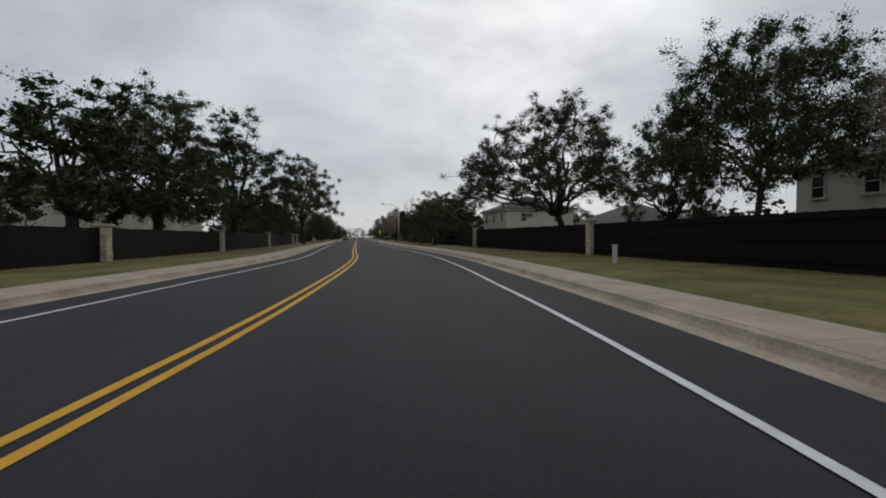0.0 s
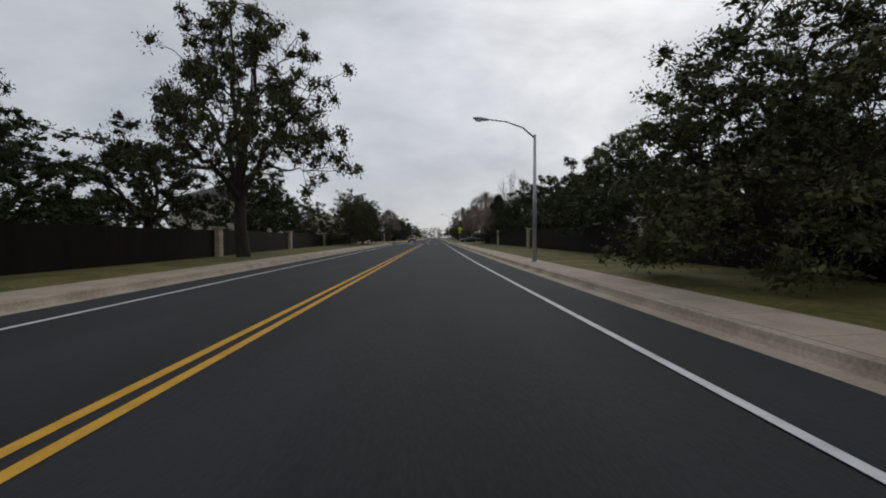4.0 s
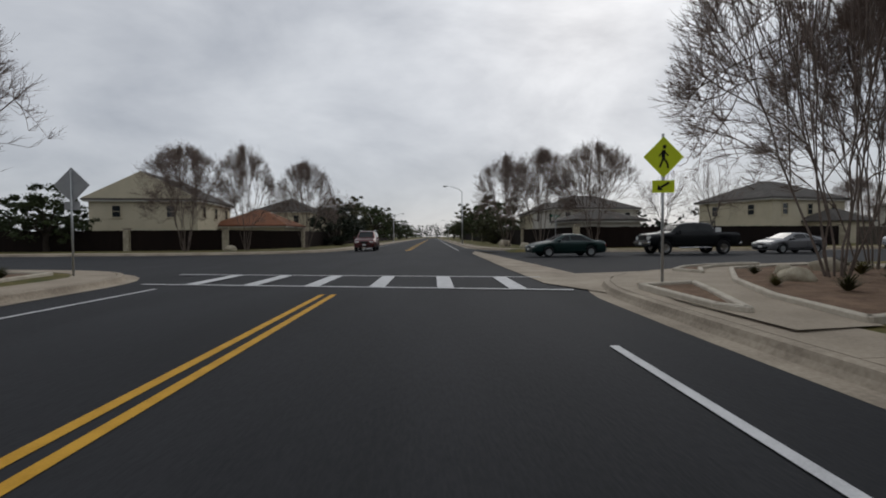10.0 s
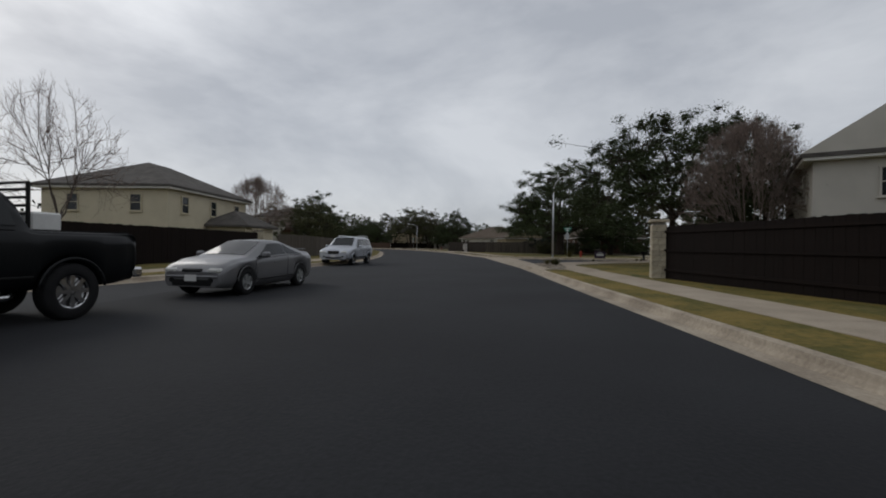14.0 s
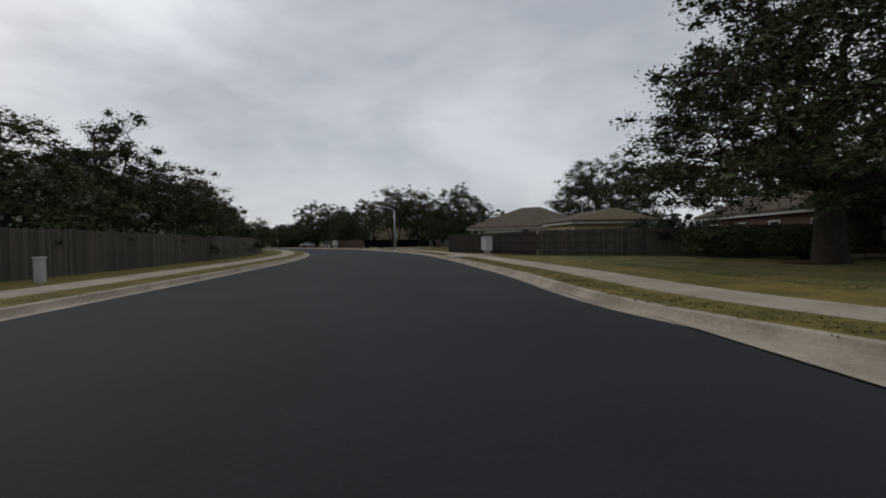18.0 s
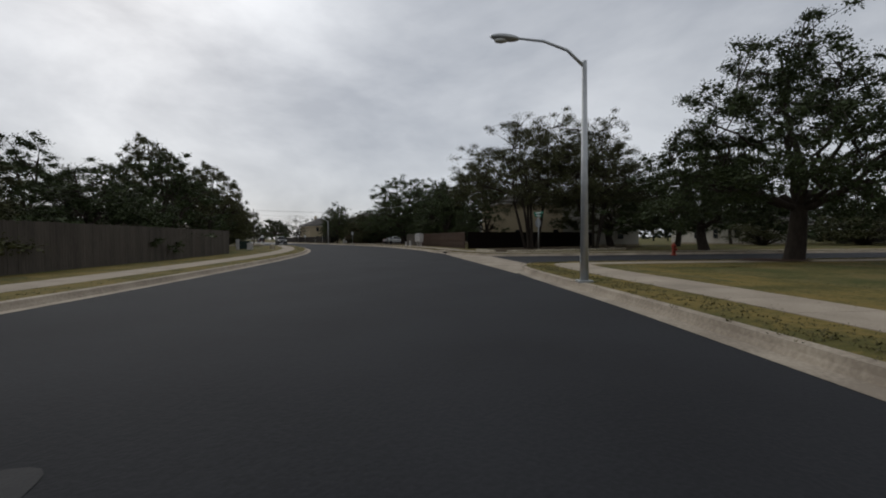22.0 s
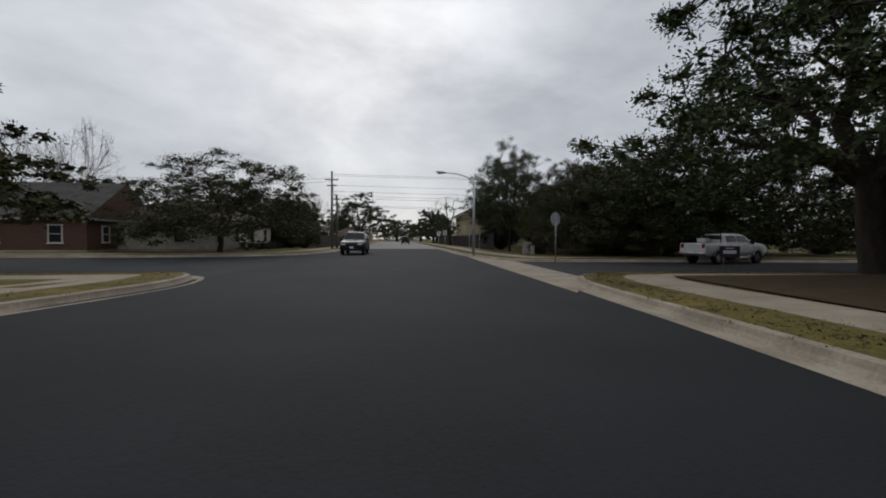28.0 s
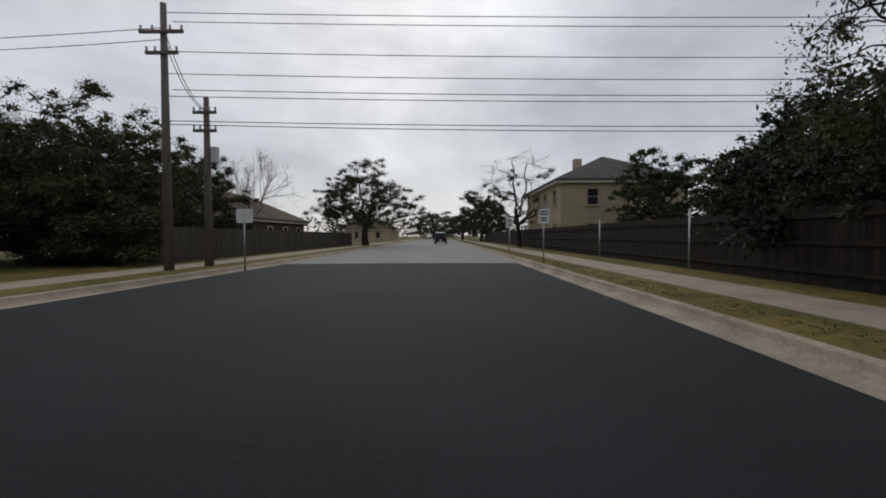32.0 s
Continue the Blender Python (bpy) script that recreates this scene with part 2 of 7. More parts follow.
def paint(name, c, metal=0.35, coat=0.2, spec=0.35):
    return material(name, c, 0.3, tuple(v * 0.85 for v in c), 1.5, 80, 0.0, metal=metal, coat=coat, spec=spec)


# ---- mesh helpers ----
def mesh_of(name, bm, mat):
    me = bpy.data.meshes.new(name)
    bm.to_mesh(me)
    bm.free()
    for x in (mat if isinstance(mat, (list, tuple)) else [mat]):
        me.materials.append(x)
    return me


def part(name, bm, mat, parent=None, label="", smooth=False):
    """Links a bmesh as one mesh object under a thing or a part."""
    me = mesh_of(name, bm, mat)
    if smooth:
        me.shade_smooth()
    ob = new(name, me)
    ob.parent = parent
    if label:
        ob["label"] = label
    return ob


def from_arrays(name, verts, faces, mat, parent=None, smooth=False):
    me = bpy.data.meshes.new(name)
    me.from_pydata([tuple(v) for v in verts], [], faces)
    for x in (mat if isinstance(mat, (list, tuple)) else [mat]):
        me.materials.append(x)
    if smooth:
        me.shade_smooth()
    ob = new(name, me)
    ob.parent = parent
    return ob


def empty(name, m, label, category, group=""):
    ob = new(name)
    ob.empty_display_size = 0.2
    ob.matrix_world = m
    return tagged(ob, label, category, group)


def box(bm, cx, cy, cz, sx, sy, sz, bevel=0.0, rz=0.0):
    g = bmesh.ops.create_cube(bm, size=1.0, matrix=pose(cx, cy, cz, 0, 0, rz) @ Matrix.Diagonal((sx, sy, sz, 1)))
    if bevel:
        edges = {e for v in g["verts"] for e in v.link_edges}
        bmesh.ops.bevel(bm, geom=list(edges), offset=bevel, segments=1, affect="EDGES")
    return g["verts"]


def one_box(*a, **k):
    bm = bmesh.new()
    box(bm, *a, **k)
    return bm


def tube_into(bm, pts, radii, n=8, caps=True):
    """A tapered tube through pts."""
    pts = [Vector(p) for p in pts]
    rings = []
    side = None
    for i, p in enumerate(pts):
        way = (pts[min(i + 1, len(pts) - 1)] - pts[max(i - 1, 0)]).normalized()
        ref = side if side else (Vector((1, 0, 0)) if abs(way.x) < 0.8 else Vector((0, 1, 0)))
        u = way.cross(ref).normalized()
        w = u.cross(way).normalized()
        side = w
        r = radii[i] if isinstance(radii, (list, tuple)) else radii
        rings.append([bm.verts.new(p + r * (math.cos(2 * math.pi * k / n) * u + math.sin(2 * math.pi * k / n) * w)) for k in range(n)])
    for a, b in zip(rings, rings[1:]):
        for k in range(n):
            bm.faces.new((a[k], a[(k + 1) % n], b[(k + 1) % n], b[k]))
    if caps:
        bm.faces.new(rings[0][::-1])
        bm.faces.new(rings[-1])


def one_tube(pts, radii, n=8):
    bm = bmesh.new()
    tube_into(bm, pts, radii, n)
    return bm


def polygon_plate(outline, thick):
    """A plate in the x-z plane with the given outline, thick along y, its front at y = -thick / 2."""
    bm = bmesh.new()
    a = [bm.verts.new((x, -thick / 2, z)) for x, z in outline]
    b = [bm.verts.new((x, thick / 2, z)) for x, z in outline]
    n = len(outline)
    bm.faces.new(a)
    bm.faces.new(b[::-1])
    for i in range(n):
        bm.faces.new((a[i], b[i], b[(i + 1) % n], a[(i + 1) % n]))
    bmesh.ops.recalc_face_normals(bm, faces=bm.faces)
    return bm


# ---- the plan: lines of the roads ----
def smooth_line(points, step=2.0):
    """A curve through the points, sampled at even steps."""
    p = [np.array(q, float) for q in points]
    out = []
    for i in range(len(p) - 1):
        a, b = p[i], p[i + 1]
        p0 = p[i - 1] if i else 2 * a - b
        p3 = p[i + 2] if i + 2 < len(p) else 2 * b - a
        n = max(2, int(np.linalg.norm(b - a) / step))
        ta, tb = np.linalg.norm(a - p0) ** 0.5, np.linalg.norm(b - a) ** 0.5
        tc = np.linalg.norm(p3 - b) ** 0.5
        m1 = tb * ((a - p0) / ta - (b - p0) / (ta + tb) + (b - a) / tb)
        m2 = tb * ((b - a) / tb - (p3 - a) / (tb + tc) + (p3 - b) / tc)
        for k in range(n):
            u = k / n
            out.append((2 * u**3 - 3 * u**2 + 1) * a + (u**3 - 2 * u**2 + u) * m1 + (-2 * u**3 + 3 * u**2) * b + (u**3 - u**2) * m2)
    out.append(p[-1])
    return np.array(out)


def normals(line):
    """Unit vectors to the right of the line."""
    d = np.gradient(line, axis=0)
    d /= np.linalg.norm(d, axis=1)[:, None]
    return np.stack([d[:, 1], -d[:, 0]], 1)


def shifted(line, right):
    return line + right * normals(line)


A_MID = smooth_line([(-12.5, -45), (-2.5, 0.5), (-0.9, 14.2), (-0.2, 27.5), (-0.33, 39.5), (-0.5, 77), (-0.56, 142), (-0.68, 300), (-0.7, 520)])
A_HALF = 6.0
B_EDGE = smooth_line([(6.5, 147.2), (16, 149.3), (22.2, 151), (32.3, 153.9), (42, 156.6), (56.5, 161.0), (66.9, 165.5), (79.3, 171.3), (91.3, 177.3),
                      (101.9, 183.4), (112.3, 190.5), (123, 199), (133.1, 207.9), (141.6, 216.6), (150.5, 227.4), (160.5, 241.7), (168, 255), (173.6, 265.8),
                      (181, 280.4), (188.7, 295.6), (230, 378), (270, 458)])
B_WIDE = 11.1


def stretch_of(line, a, b):
    """The stretch of a line between the places nearest to a and b."""
    i = int(np.argmin(np.linalg.norm(line - np.array(a), axis=1)))
    j = int(np.argmin(np.linalg.norm(line - np.array(b), axis=1)))
    return line[i:j + 1] if i <= j else line[j:i + 1][::-1]


# half widths of the main road along its length: the lanes shift a little on the bend
A_RIGHT_HALF = np.interp(A_MID[:, 1], [0, 12, 26, 40, 54, 75, 97, 133, 160], [6.1, 6.1, 6.35, 6.5, 6.15, 5.85, 5.75, 5.7, 6.0])
A_LEFT_HALF = np.interp(A_MID[:, 1], [0, 14, 27, 40, 52, 75, 97, 111, 135, 160], [5.0, 4.9, 4.4, 4.3, 4.65, 5.0, 5.3, 5.4, 5.8, 6.0])
A_RIGHT, A_LEFT = A_MID + A_RIGHT_HALF[:, None] * normals(A_MID), A_MID - A_LEFT_HALF[:, None] * normals(A_MID)
B_RIGHT, B_LEFT = B_EDGE, shifted(B_EDGE, -B_WIDE)


def joined(*bits):
    pts = []
    for b in bits:
        pts += [tuple(q) for q in (b[::4] if len(b) > 12 else b)]
    return smooth_line(pts, 1.0)


# asphalt edges along which kerbs run; the verge lies to the right of each
KERBS = {
    "corner": joined(stretch_of(A_RIGHT, (-6, -45), (5.2, 134)), [(5.15, 139), (5.35, 142.0), (6.3, 144.6), (7.9, 146.3), (10.2, 147.7)],
                     stretch_of(B_RIGHT, (13, 148.7), (41, 156.2)), [(43.0, 156.85), (44.8, 156.95), (46.6, 156.5), (48.5, 155.6), (50.6, 154.25), (53.0, 152.4), (56.5, 149.6), (59.6, 146.2), (61.8, 140), (67, 117)]),
    "second": joined([(73, 120), (64.5, 148), (61.8, 157), (62.2, 160.8)], stretch_of(B_RIGHT, (67.5, 165.8), (117, 194.2)),
                     [(121.2, 197.0), (123.6, 197.6), (125.8, 196), (133, 187), (150, 165)]),
    "third": joined([(156, 172), (140, 193), (133.4, 201.2), (132.2, 204.0)], stretch_of(B_RIGHT, (135.5, 210.3), (163.5, 247)),
                    [(166.4, 251.4), (168.4, 253.0), (170.8, 252.8), (180, 247.5), (206, 232)]),
    "fourth": joined([(210, 240), (184, 255.8), (175.2, 261.2), (174.0, 263.4)], stretch_of(B_RIGHT, (177, 272.5), (270, 458))),
    "left_far": joined(stretch_of(B_LEFT, (260, 463), (173, 290)), [(167.4, 280.5), (164.6, 277.6), (160.5, 276.8), (153, 279), (125, 294)]),
    "left": joined([(118, 281), (145, 266), (154.2, 261.6), (157.4, 260.0), (157.2, 257)], stretch_of(B_LEFT, (153.4, 251), (58, 172.8)),
                   [(44, 168.8), (32, 167), (22, 166.2), (14.5, 166.8), (9.8, 169.4), (7.0, 174), (5.7, 180)], stretch_of(A_RIGHT, (5.4, 187), (5.3, 500))),
    "west_far": joined(stretch_of(A_LEFT, (-6.7, 500), (-6.6, 184)), [(-7.0, 175), (-9.2, 169.8), (-14.5, 167), (-30, 166.8), (-90, 168)]),
    "west": joined([(-90, 152), (-30, 150.6), (-14, 149.9), (-9.6, 148.6), (-7.4, 146), (-6.7, 141)], stretch_of(A_LEFT, (-6.55, 134), (-18, -43))),
}


def ribbon(name, line, profile, mats, kind="structure", label="", close_joint=0.0):
    """Sweeps a profile of (offset to the right, height, material of the face that follows) along the line."""
    nrm = normals(line)
    verts, faces, which = [], [], []
    k = len(profile)
    for p, n in zip(line, nrm):
        for off, z, _ in profile:
            verts.append((p[0] + n[0] * off, p[1] + n[1] * off, z))
    for i in range(len(line) - 1):
        for j in range(k - 1):
            faces.append((i * k + j, i * k + j + 1, (i + 1) * k + j + 1, (i + 1) * k + j))
            which.append(profile[j][2])
    me = bpy.data.meshes.new(name)
    me.from_pydata(verts, [], faces)
    for x in mats:
        me.materials.append(x)
    me.polygons.foreach_set("material_index", which)
    bm = bmesh.new()
    bm.from_mesh(me)
    bmesh.ops.recalc_face_normals(bm, faces=bm.faces)
    if sum(f.normal.z for f in bm.faces) < 0:
        bmesh.ops.reverse_faces(bm, faces=bm.faces)
    bm.to_mesh(me)
    bm.free()
    return tagged(new(name, me), label, "", "", kind)


def build_ground():
    """One sheet to the horizon, sunk under the roads."""
    def axis(lo, hi):
        inner = list(np.arange(lo, hi + 0.1, 1.6))
        far = [30, 80, 180, 400, 900, 2200]
        return np.array([lo - f for f in far[::-1]] + inner + [hi + f for f in far])
    xs, ys = axis(-60, 250), axis(-60, 420)
    gx, gy = np.meshgrid(xs, ys)
    pts = np.stack([gx.ravel(), gy.ravel()], 1)

    def near(line, half):
        best = np.full(len(pts), 1e9)
        for q in line[::3]:
            best = np.minimum(best, (pts[:, 0] - q[0]) ** 2 + (pts[:, 1] - q[1]) ** 2)
        return np.sqrt(best) - half
    b_mid = shifted(B_EDGE, -B_WIDE / 2)
    gap = np.minimum(near(A_MID, A_HALF), near(b_mid, B_WIDE / 2))
    for (ax, ay), (bx, by), half in SIDE_ROADS:
        gap = np.minimum(gap, near(np.linspace((ax, ay), (bx, by), 40), half))
    low = gap < 3.2
    z = np.where(low, -0.25, 0.17)
    rng = np.random.default_rng(3)
    z = z + np.where(low, 0, rng.normal(0, 0.012, len(z)))
    nx, ny = len(xs), len(ys)
    verts = np.column_stack([pts, z])
    faces = [(j * nx + i, j * nx + i + 1, (j + 1) * nx + i + 1, (j + 1) * nx + i) for j in range(ny - 1) for i in range(nx - 1)]
    ob = from_arrays("ground", verts, faces, GRASS)
    tagged(ob, "patchy winter grass between houses and roads", "ground", "", "structure")


SIDE_ROADS = [((6, 158), (44, 163.5), 6.4), ((54.7, 160), (69, 112), 4.9), ((127.2, 201.5), (152, 169), 4.3), ((170.6, 258.2), (212, 234), 3.6),
              ((168, 266), (118, 289), 8.5), ((-4, 158.5), (-92, 160), 8.4)]
build_ground()

KERB_A = [(0, 0.004, 0), (0.34, -0.006, 0), (0.39, 0.06, 0), (0.42, 0.14, 0), (0.56, 0.155, 0)]
for name, line in KERBS.items():
    ribbon("road_edge", line, [(-2.6, -0.03, 0), (0.02, -0.008, 0)], [ASPHALT], label="asphalt along the kerb")
    ob = ribbon("kerb", line, KERB_A, [CONCRETE], label="cast concrete kerb and gutter along the asphalt")
verts = [(*q, z) for row in zip(A_LEFT, A_MID, A_RIGHT) for q, z in zip(row, (0.0, 0.02, 0.0))]
faces = [(3 * i + j, 3 * i + j + 1, 3 * i + j + 4, 3 * i + j + 3) for i in range(len(A_MID) - 1) for j in (0, 1)]
tagged(from_arrays("road", verts, faces, ASPHALT), "dark asphalt road with yellow and white lines", "", "", "structure")
b_new = stretch_of(B_EDGE, (5, 147), (187.2, 292.6))
b_old = stretch_of(B_EDGE, (187.2, 292.6), (270, 458))
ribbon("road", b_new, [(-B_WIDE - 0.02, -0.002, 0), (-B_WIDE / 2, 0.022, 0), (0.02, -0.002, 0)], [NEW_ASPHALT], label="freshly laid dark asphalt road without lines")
ribbon("road", b_old, [(-B_WIDE - 0.02, -0.004, 0), (-B_WIDE / 2, 0.016, 0), (0.02, -0.004, 0)], [OLD_ASPHALT], label="older pale grey asphalt road")
for (ax, ay), (bx, by), half in SIDE_ROADS:
    line = np.linspace((ax, ay), (bx, by), 12)
    ribbon("side_road", line, [(-half - 2.5, -0.012, 0), (half + 2.5, -0.012, 0)], [ASPHALT], label="dark asphalt side street")


# verges: pavement next to the kerb on the main road, behind a strip of grass on the street
SLABS = []


def pavement(line, inner, outer, z0, z1):
    """Concrete slabs, each a piece of its own, with open joints."""
    seg = np.linalg.norm(np.diff(line, axis=0), axis=1)
    s = np.concatenate([[0], np.cumsum(seg)])
    nrm = normals(line)

    def at(d, off):
        x = np.interp(d, s, line[:, 0] + nrm[:, 0] * off)
        y = np.interp(d, s, line[:, 1] + nrm[:, 1] * off)
        return x, y
    d = 0.0
    while d + 1.5 < s[-1]:
        quad = [(*at(d + 0.008, inner), z0), (*at(d + 1.492, inner), z0), (*at(d + 1.492, outer), z1), (*at(d + 0.008, outer), z1)]
        SLABS.append(quad)
        d += 1.5


def verge(line, kind):
    if kind == "main":
        ribbon("verge", line, [(0.555, 0.13, 0), (1.72, 0.165, 1), (2.7, 0.19, 1), (6.4, 0.175, 1)], [CONCRETE, GRASS], label="grass verge behind the pavement")
        pavement(line, 0.57, 1.7, 0.158, 0.182)
    else:
        ribbon("verge", line, [(0.555, 0.15, 0), (1.7, 0.17, 0), (1.72, 0.15, 1), (3.2, 0.15, 0), (3.25, 0.175, 0), (5.6, 0.18, 0)],
               [DRY_GRASS, CONCRETE], label="dry grass verge with a pavement in it")
        pavement(line, 1.74, 3.18, 0.172, 0.182)


for name, line in KERBS.items():
    i = int(np.argmin(np.linalg.norm(line - np.array((9.5, 148.0)), axis=1)))
    if name == "corner":
        verge(line[:i + 3], "main")
        verge(line[i + 3:], "street")
    elif name == "left":
        j = int(np.argmin(np.linalg.norm(line - np.array((9.8, 169.4)), axis=1)))
        verge(line[:j + 1], "street")
        verge(line[j + 1:], "main")
    elif name in ("west", "west_far"):
        verge(line, "main")
    else:
        verge(line, "street")


def strip(name, pts, z, mat, label, kind="structure"):
    """A flat shape on the ground; pts anticlockwise."""
    bm = bmesh.new()
    bm.faces.new([bm.verts.new((x, y, z)) for x, y in pts])
    bmesh.ops.recalc_face_normals(bm, faces=bm.faces)
    if sum(f.normal.z for f in bm.faces) < 0:
        bmesh.ops.reverse_faces(bm, faces=bm.faces)
    ob = part(name, bm, mat)
    return tagged(ob, label, "", "", kind)


# concrete channels across the mouths of the side streets
strip("gutter_channel", [(5.7, 141.8), (6.6, 144.4), (8.1, 146.0), (10.3, 147.4), (11.8, 148.1), (8.7, 147.5), (6.6, 146.9), (6.45, 151), (5.95, 162.5), (5.4, 170.5), (4.7, 165), (4.7, 150), (4.8, 144)], 0.024, CONCRETE,
      "pale concrete channel across the street mouth")
strip("gutter_channel", [(42.4, 156.75), (43.4, 156.95), (45.2, 156.75), (46.8, 156.2), (48.7, 155.3), (50.8, 153.9), (53.2, 152.1), (53.6, 153.2), (49.9, 156.8), (60.2, 159.7), (62.3, 158.9), (63.0, 161.2), (67.2, 165.4), (63.0, 163.7)], 0.012, CONCRETE, "pale concrete channel across the street mouth")
strip("gutter_channel", [(119.2, 195.9), (123.0, 196.3), (132.2, 203.8), (133.1, 203.4), (134.0, 206.6), (135.7, 210.2), (133.5, 208.3)], 0.012, CONCRETE, "pale concrete channel across the street mouth")
strip("gutter_channel", [(165.0, 249.8), (168.6, 252.6), (174.2, 262.6), (174.9, 262.3), (175.1, 265.2), (177.0, 272.0), (174.0, 266.6)], 0.012, CONCRETE, "pale concrete channel across the street mouth")


# ---- painted lines ----
def painted(name, line, offset, width, mat, label, z=0.026):
    ribbon(name, line, [(offset - width / 2, z, 0), (offset + width / 2, z, 0)], [mat], label=label)


south = stretch_of(A_MID, (-12, -44), (-0.56, 142.0))
north = stretch_of(A_MID, (-0.6, 172), (-0.7, 510))
for off in (-0.13, 0.13):
    painted("centre_line", south, off, 0.12, YELLOW_PAINT, "double yellow centre line")
    painted("centre_line", north, off, 0.12, YELLOW_PAINT, "double yellow centre line")
for side, lo, hi in ((A_RIGHT_HALF - 1.3, 0, 138), (A_LEFT_HALF * -1 + 1.1, 0, 145), (A_RIGHT_HALF - 1.3, 172, 510), (A_LEFT_HALF * -1 + 1.1, 172, 510)):
    keep = (A_MID[:, 1] > lo - (44 if lo == 0 else 0)) & (A_MID[:, 1] < hi)
    painted("edge_line", (A_MID + side[:, None] * normals(A_MID))[keep], 0, 0.11, WHITE_PAINT, "white edge line", 0.018)


# ---- trees ----
class Shape:
    """Collects tubes and leaves as arrays."""

    def __init__(self, seed):
        self.v, self.f = [], []
        self.rng = random.Random(seed)

    def tube(self, pts, radii, n=5):
        base = len(self.v)
        side = None
        for i, p in enumerate(pts):
            way = (pts[min(i + 1, len(pts) - 1)] - pts[max(i - 1, 0)]).normalized()
            ref = side or (Vector((1, 0, 0)) if abs(way.x) < 0.8 else Vector((0, 1, 0)))
            u = way.cross(ref).normalized()
            w = u.cross(way).normalized()
            side = w
            for k in range(n):
                a = 2 * math.pi * k / n
                q = p + radii[i] * (math.cos(a) * u + math.sin(a) * w)
                self.v.append((q.x, q.y, q.z))
        for i in range(len(pts) - 1):
            for k in range(n):
                a, b = base + i * n + k, base + i * n + (k + 1) % n
                self.f.append((a, b, b + n, a + n))

    def leaf(self, p, size, flat=0.0):
        r = self.rng
        a, b = r.uniform(0, 6.283), r.uniform(-1, 1)
        d = Vector((math.cos(a), math.sin(a), b * (1 - flat))).normalized()
        s = d.cross(Vector((r.uniform(-1, 1), r.uniform(-1, 1), r.uniform(-1, 1)))).normalized()
        base = len(self.v)
        for q in (p - d * size, p + s * size * 0.5, p + d * size, p - s * size * 0.5):
            self.v.append((q.x, q.y, q.z))
        self.f.append((base, base + 1, base + 2, base + 3))


    def clump(self, c, radius, inner, outer, size, tall=0.8, broad=0.22):
        """A tuft of foliage: broader leaves deep inside, small ones towards its rim. broad: half length of the inner leaves."""
        g = self.rng
        for k in range(inner + outer):
            d = Vector((g.gauss(0, 1), g.gauss(0, 1), g.gauss(0, 1))).normalized()
            reach = radius * (g.uniform(0.05, 0.6) if k < inner else g.uniform(0.35, 1.0))
            at_ = c + Vector((d.x, d.y, d.z * tall)) * reach
            if k < inner:
                self.leaf(at_, broad * g.uniform(0.7, 1.15), 0.25)
            else:
                self.sprig(at_, d, size * g.uniform(1.0, 2.2))

    def sprig(self, p, out, size):
        """A narrow pointed leaf that grows outwards from its tuft."""
        r = self.rng
        d = (out + Vector((r.uniform(-1, 1), r.uniform(-1, 1), r.uniform(-0.8, 1))) * 0.75).normalized()
        s = d.cross(Vector((r.uniform(-1, 1), r.uniform(-1, 1), r.uniform(-1, 1)))).normalized() * size * 0.3
        base = len(self.v)
        for q in (p - d * size * 0.4, p + d * size * 0.3 + s, p + d * size, p + d * size * 0.3 - s):
            self.v.append((q.x, q.y, q.z))
        self.f.append((base, base + 1, base + 2, base + 3))


def bough(wood, a, b, r0, r1, lift, jig, steps=6, sides=6):
    """A crooked limb from a to b that first rises by lift and then bends over; returns its nodes with their radii."""
    r = wood.rng
    mid = a.lerp(b, 0.45) + Vector((r.uniform(-jig, jig), r.uniform(-jig, jig), lift))
    pts, radii = [], []
    for j in range(steps + 1):
        u = j / steps
        p = a.lerp(mid, u).lerp(mid.lerp(b, u), u)
        if 0 < j < steps:
            p = p + Vector((r.uniform(-1, 1), r.uniform(-1, 1), r.uniform(-1, 1))) * jig * 0.4
        pts.append(p)
        radii.append(r0 + (r1 - r0) * u ** 0.75)
    wood.tube(pts, radii, sides)
    return list(zip(pts, radii))


